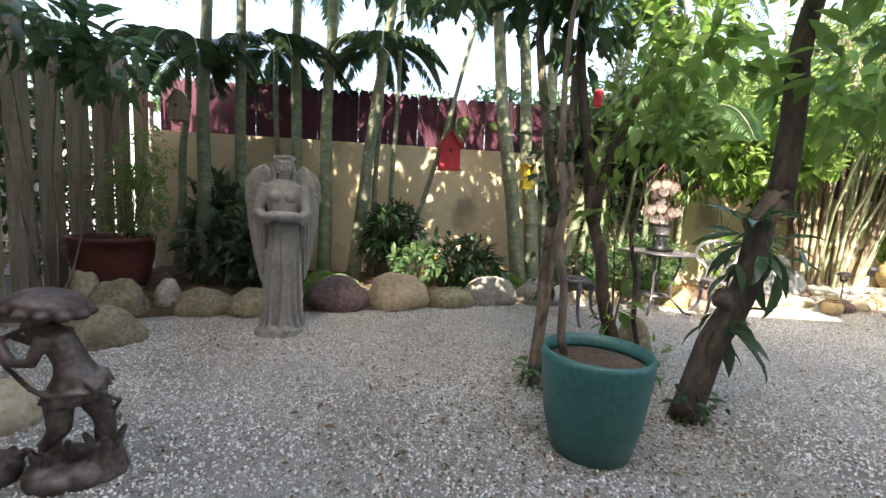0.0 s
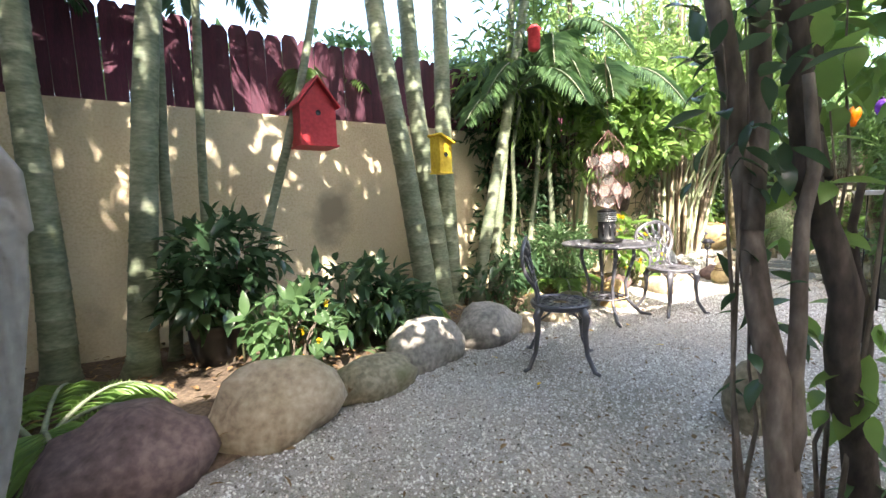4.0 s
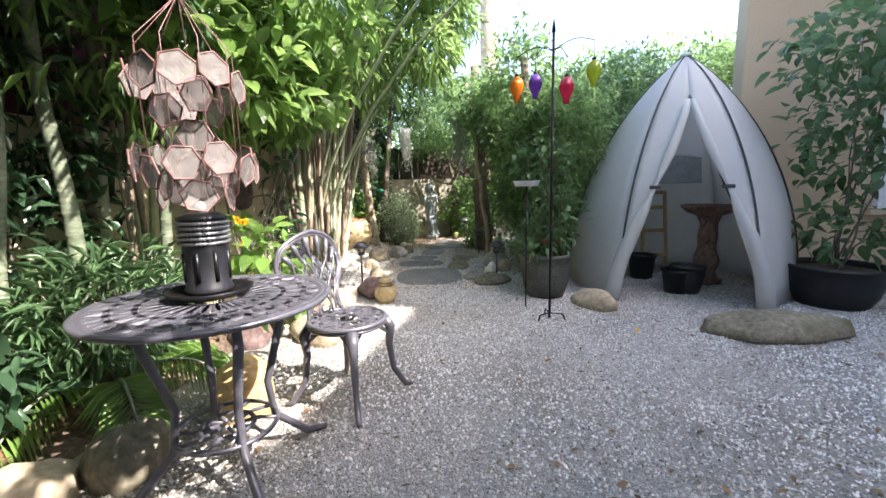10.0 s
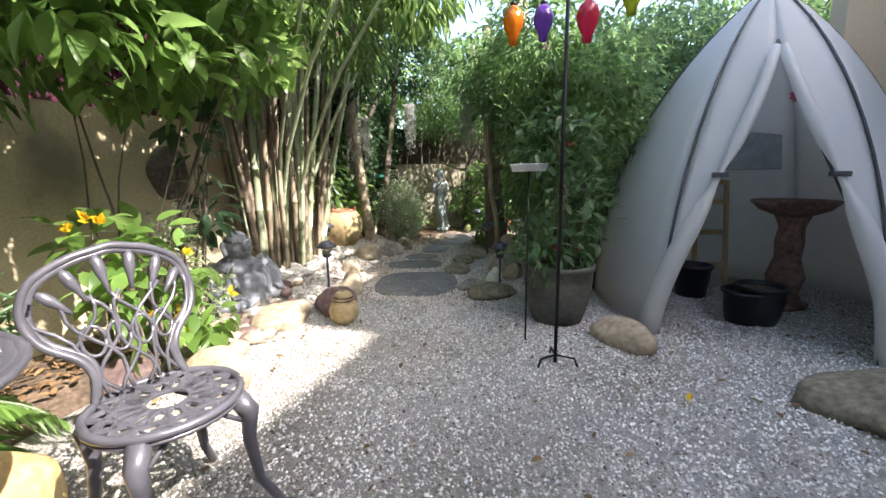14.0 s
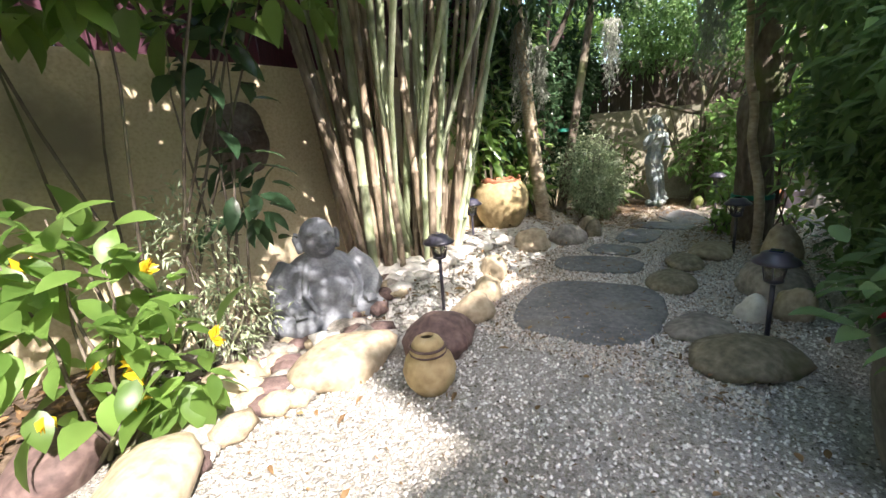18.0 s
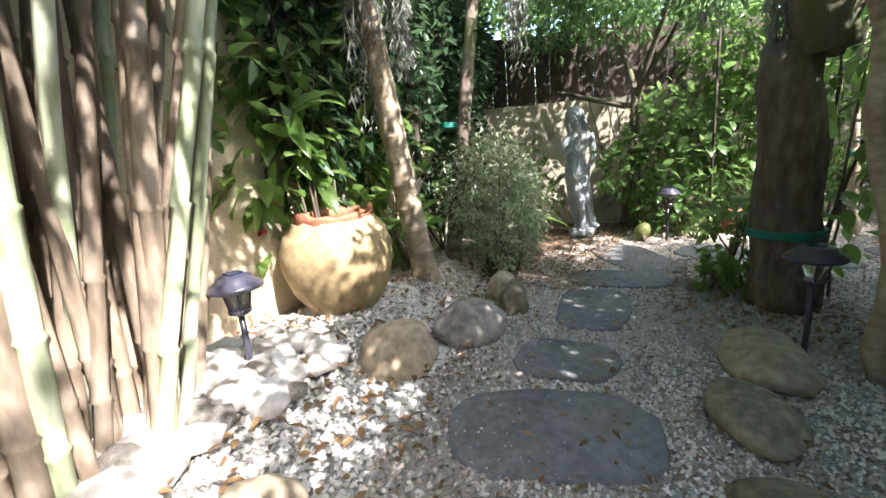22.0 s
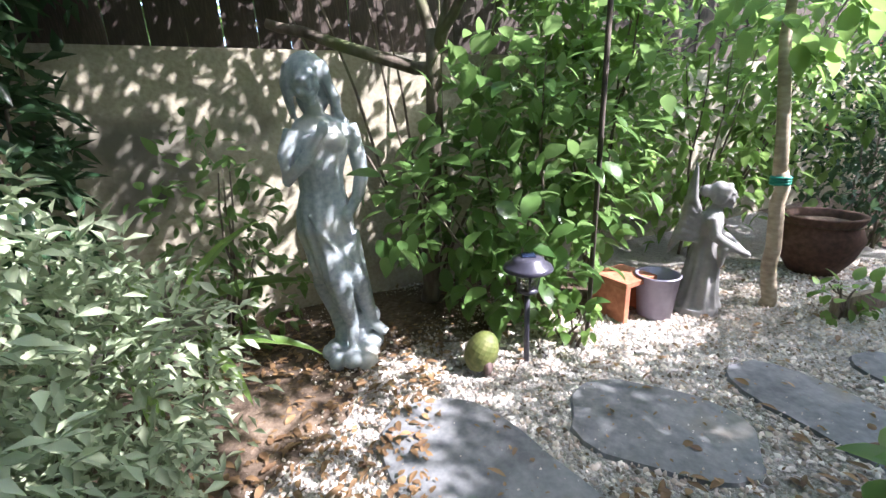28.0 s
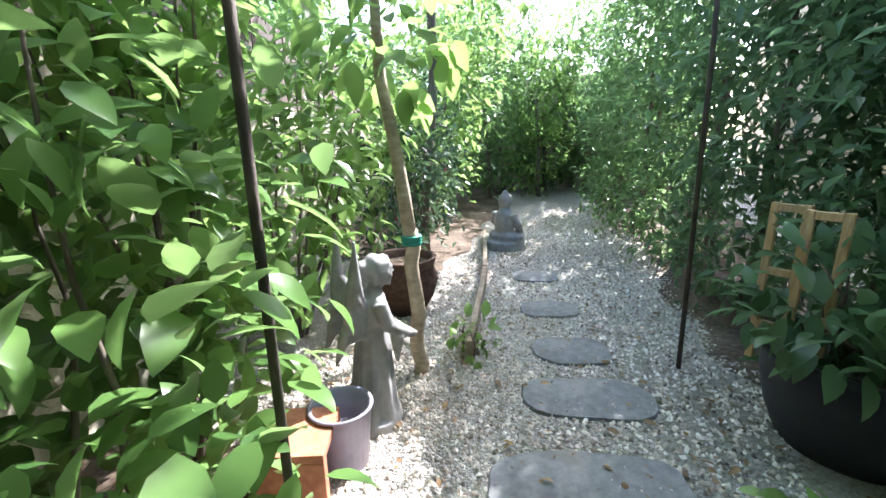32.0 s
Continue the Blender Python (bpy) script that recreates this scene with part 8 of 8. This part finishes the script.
for k in range(6):
    bm = bmesh.new()
    bmesh.ops.create_icosphere(bm, subdivisions=1, radius=1.0)
    for v in bm.verts:
        v.co *= 1 + 0.22 * noise.noise(v.co * 1.4 + Vector((k * 3.3, 0, k)))
        v.co.z *= 0.6
    for q in bm.faces:
        q.smooth = True
    me = bpy.data.meshes.new("cobble")
    bm.to_mesh(me)
    bm.free()
    me.materials.append((m_rock_white, m_rock_white, m_rock_grey, m_rock_red, m_rock_tan, m_rock_white)[k])
    shapes.append(me)
random.seed(11)
count = 0
while count < 295:
    x = random.uniform(4.4, 7.4)
    lo = 5.28 + 0.22 * (x - 4.3) + (0.25 if x > 5.6 else 0)
    y = random.uniform(lo - 0.05, min(lo + 0.5, north(x) - 0.15))
    if math.hypot((x - 5.48) / 0.33, (y - 6.12) / 0.26) < 1 or math.hypot(x - 6.45, y - 6.5) < 0.25:
        continue
    white = x > 6.0
    o = new("cobble", shapes[random.choice((0, 1, 5, 0, 2)) if white else random.choice((2, 3, 4, 3, 0, 2))])
    s = random.uniform(0.045, 0.085)
    o.matrix_basis = Matrix.Translation((x, y, 0.35 * s + 0.01 + mound(x, y))) @ Matrix.Rotation(random.uniform(0, 6.28), 4, "Z") @ Matrix.Diagonal((s * random.uniform(0.9, 1.5), s, s, 1))
    o.parent = bedrock
    count += 1


# ---- litter ----
def litter(name, n, region, size, material, label):
    xs, ys = region(n)
    n = len(xs)
    p = np.stack([xs, ys, np.array([height(a, b) for a, b in zip(xs, ys)]) + rng.uniform(0.012, 0.026, n)], 1)
    ah = unit(n) * (1, 1, 0.18)
    up = unit(n) * 0.35 + (0, 0, 1)
    return tagged(link(name, leaf_mesh(name, p, ah, up, size * rng.uniform(0.5, 1.3, n), size * 0.45 * rng.uniform(0.6, 1.2, n), True), material), label, "leaf litter", kind="stuff")


litter("fallen_leaves", 620, court, 0.05, m_leaf_dead, "scattered brown fallen leaves on gravel")
litter("fallen_leaves", 1500, lane, 0.042, m_leaf_dead, "scattered brown fallen leaves on the path")


def bedside(n):
    x = rng.uniform(-3.4, 4.5, n)
    y = rng.uniform(0, 1, n)
    e = np.interp(x, [p[0] for p in edge], [p[1] for p in edge])
    return x, e + 0.1 + y * (5.95 + 0.11 * x - e - 0.2)


xs, ys = bedside(1800)
tagged(link("leaf_litter", leaf_mesh("leaf_litter", np.stack([xs, ys, 0.095 + rng.uniform(0, 0.03, 1800)], 1), unit(1800) * (1, 1, 0.2), unit(1800) * 0.4 + (0, 0, 1), rng.uniform(0.03, 0.08, 1800), rng.uniform(0.015, 0.035, 1800), True), m_leaf_dead), "brown leaf litter covering the soil bed", "leaf litter", kind="stuff")
litter("yellow_leaf", 14, court, 0.06, m_yellow_flower, "few yellow fallen leaves")

litter("dark_bits", 6000, court, 0.018, m_leaf_dead, "small dark bits of debris among the gravel")


def goddess_bed(n):
    return rng.uniform(8.7, 10.5, n), rng.uniform(5.5, 6.6, n)


litter("fallen_leaves", 1300, goddess_bed, 0.042, m_leaf_dead, "brown leaf litter round the goddess")
litter("fallen_leaves", 500, lambda n: (rng.uniform(8.4, 9.6, n), rng.uniform(4.3, 5.1, n)), 0.042, m_leaf_dead, "brown leaf litter under the mossy trunk")

# ---- creepers over the walls and hedges past the fences ----
shrub("wall_creeper", (9.4, 6.85, 0), [(0, 0, 1.0, 0.7, 0.12, 0.7), (0.5, 0.02, 1.9, 0.6, 0.14, 0.5), (-0.6, -0.02, 1.9, 0.6, 0.14, 0.5), (-1.3, -0.1, 1.4, 0.5, 0.12, 0.8)], 3200, 0.12, 0.05, m_leaf_dark, "dark creeper covering the corner of the wall", big=False)
shrub("wall_creeper", (7.9, 6.72, 0), [(0, 0, 1.5, 0.5, 0.12, 0.6), (0.5, 0.02, 2.1, 0.5, 0.14, 0.4), (-0.4, 0.0, 2.2, 0.5, 0.14, 0.4)], 800, 0.14, 0.055, m_leaf_mid, "green creeper on the wall behind the jar", big=False)
shrub("wall_creeper", (10.9, 5.55, 0), [(0, 0.1, 1.95, 0.22, 0.5, 0.3), (-0.2, 0.75, 2.0, 0.3, 0.4, 0.3), (0.3, -0.7, 1.8, 0.2, 0.5, 0.4)], 1300, 0.09, 0.04, m_leaf_hedge, "green creeper hanging over the end wall", big=False)
# Hedge added behind the slats to keep bright light out of the gaps.
for k in range(9):
    y = -1.6 + 0.9 * k
    shrub("neighbour_hedge", (-4.35 - 0.08 * k, y, 0), [(0, 0, 0.9, 0.35, 0.6, 0.9), (0, 0.1, 2.2, 0.35, 0.6, 0.8)], 1500, 0.15, 0.07, m_leaf_dark, "added dark hedge that blocks light through the slatted fence", 4, category="hedge")
# low greenery at the trunks and the stones
for x, y, r, n, mat in ((1.08, 2.30, 0.14, 60, m_leaf), (1.74, 2.40, 0.16, 70, m_leaf), (1.90, 1.96, 0.14, 50, m_leaf_dark), (2.08, 2.9, 0.12, 26, m_leaf_bright), (0.72, 4.62, 0.16, 46, m_leaf), (2.35, 5.35, 0.2, 60, m_leaf)):
    shrub("ground_fern", (x, y, 0), [(0, 0, 0.10, r, r, 0.10)], n, 0.10, 0.035, mat, "small leafy plants at the foot of the trunk", 3, True, category="fern")
for x, y, z, n in ((10.45, 3.72, 0.10, 40), (9.35, 4.35, 0.12, 50), (8.95, 4.85, 0.10, 36), (10.3, 4.95, 0.12, 44)):
    shrub("weed", (x, y, 0), [(0, 0, z, 0.12, 0.12, 0.10)], n, 0.07, 0.04, m_leaf_bright, "small bright green weed in the gravel", 4, True, category="weed")

# creeper on the mossy trunk and thin twigs over the path
shrub("trunk_creeper", (8.98, 4.42, 0), [(0.0, 0, 0.55, 0.20, 0.20, 0.4), (0.0, 0.0, 1.3, 0.22, 0.22, 0.5), (-0.25, -0.15, 1.0, 0.25, 0.22, 0.5), (-0.1, -0.2, 1.9, 0.4, 0.3, 0.4)], 360, 0.11, 0.055, m_leaf_bright, "leafy creeper climbing the mossy trunk", 6, True, category="creeper")
hang_moss("spanish_moss", (8.92, 4.62, 1.75), 1.2, 0.10, 60, "long grey spanish moss down the trunk")
hang_moss("spanish_moss", (8.36, 6.38, 1.9), 0.6, 0.05, 30, "grey spanish moss tufts on the palm trunk")
# shorter palms in the fence corner
for x, y, tx, ty, h, r in ((-2.95, 4.75, 0.1, 0.1, 2.75, 0.05), (-1.9, 5.45, -0.15, 0.0, 3.0, 0.045), (-0.7, 5.5, 0.1, 0.05, 3.15, 0.04)):
    palm((x, y, 0.07), (tx, ty, h), r, 7, 1.15, "short palm with arching fronds in the bed", mat_leaf=m_leaf_dark)
shrub("broadleaf_plant", (-2.05, 4.75, 0.08), [(0, 0, 0.7, 0.4, 0.3, 0.45), (-0.3, -0.3, 0.45, 0.3, 0.25, 0.3)], 220, 0.24, 0.095, m_leaf_dark, "dark broadleaf plants behind the angel", big=True)

shrub("strap_plant", (9.95, 6.42, 0), [(0, 0, 0.28, 0.16, 0.16, 0.2)], 16, 0.42, 0.055, m_leaf_bright, "strap-leaved plant by the goddess", 3, True, category="plant")
shrub("thin_shrub", (10.25, 6.35, 0), [(0, 0, 0.6, 0.20, 0.24, 0.36), (0.05, -0.1, 0.3, 0.22, 0.2, 0.2)], 300, 0.07, 0.032, m_leaf_mid, "thin pale shrub against the end wall", 6, True)
# fallen leaves over the rock bed and the palm's foot
xs, ys = rng.uniform(5.4, 9.6, 900), rng.uniform(5.6, 6.7, 900)
keep = ys > 5.35 + 0.16 * (xs - 5.4)
xs, ys = xs[keep], ys[keep]
tagged(link("fallen_leaves", leaf_mesh("fallen_leaves", np.stack([xs, ys, np.array([mound(a, b) for a, b in zip(xs, ys)]) + rng.uniform(0.02, 0.05, len(xs))], 1), unit(len(xs)) * (1, 1, 0.2), unit(len(xs)) * 0.35 + (0, 0, 1), rng.uniform(0.025, 0.07, len(xs)), rng.uniform(0.012, 0.03, len(xs)), True), m_leaf_dead), "brown fallen leaves over the rock bed", "leaf litter", kind="stuff")

# leaves up the court trunks, a dark corner creeper, fine debris on the lane
shrub("trunk_creeper", (1.62, 2.50, 0.0), [(0.10, 0.02, 1.75, 0.28, 0.2, 0.35), (0.30, -0.1, 2.15, 0.3, 0.25, 0.3), (-0.15, 0.1, 1.25, 0.12, 0.12, 0.35), (0.0, 0.0, 0.6, 0.12, 0.12, 0.3)], 260, 0.13, 0.06, m_leaf_bright, "bright leafy creeper on the court trunks", 4, True, category="creeper")
shrub("trunk_creeper", (1.14, 2.55, 0.0), [(0.0, 0.1, 1.5, 0.16, 0.16, 0.4), (-0.02, 0.02, 0.8, 0.09, 0.09, 0.3)], 90, 0.11, 0.05, m_leaf_dark, "dark leafy creeper on the grey trunk", 3, True, category="creeper")
shrub("wall_creeper", (9.95, 6.85, 0), [(0, 0, 0.9, 0.35, 0.12, 0.6), (0.2, 0.0, 1.7, 0.4, 0.12, 0.4)], 1300, 0.11, 0.045, m_leaf_dark, "dark creeper in the wall's corner", big=False)
litter("dark_bits", 6500, lane, 0.018, m_leaf_dead, "small dark bits of debris on the path")
litter("brown_bits", 2600, lambda n: (rng.normal(1.3, 0.75, n), rng.normal(1.9, 0.75, n)), 0.026, m_leaf_dead, "brown bark and leaf bits under the court trees")
litter("soil_crumbs", 1500, goddess_bed, 0.02, m_leaf_dead, "small brown bits of mulch round the goddess")
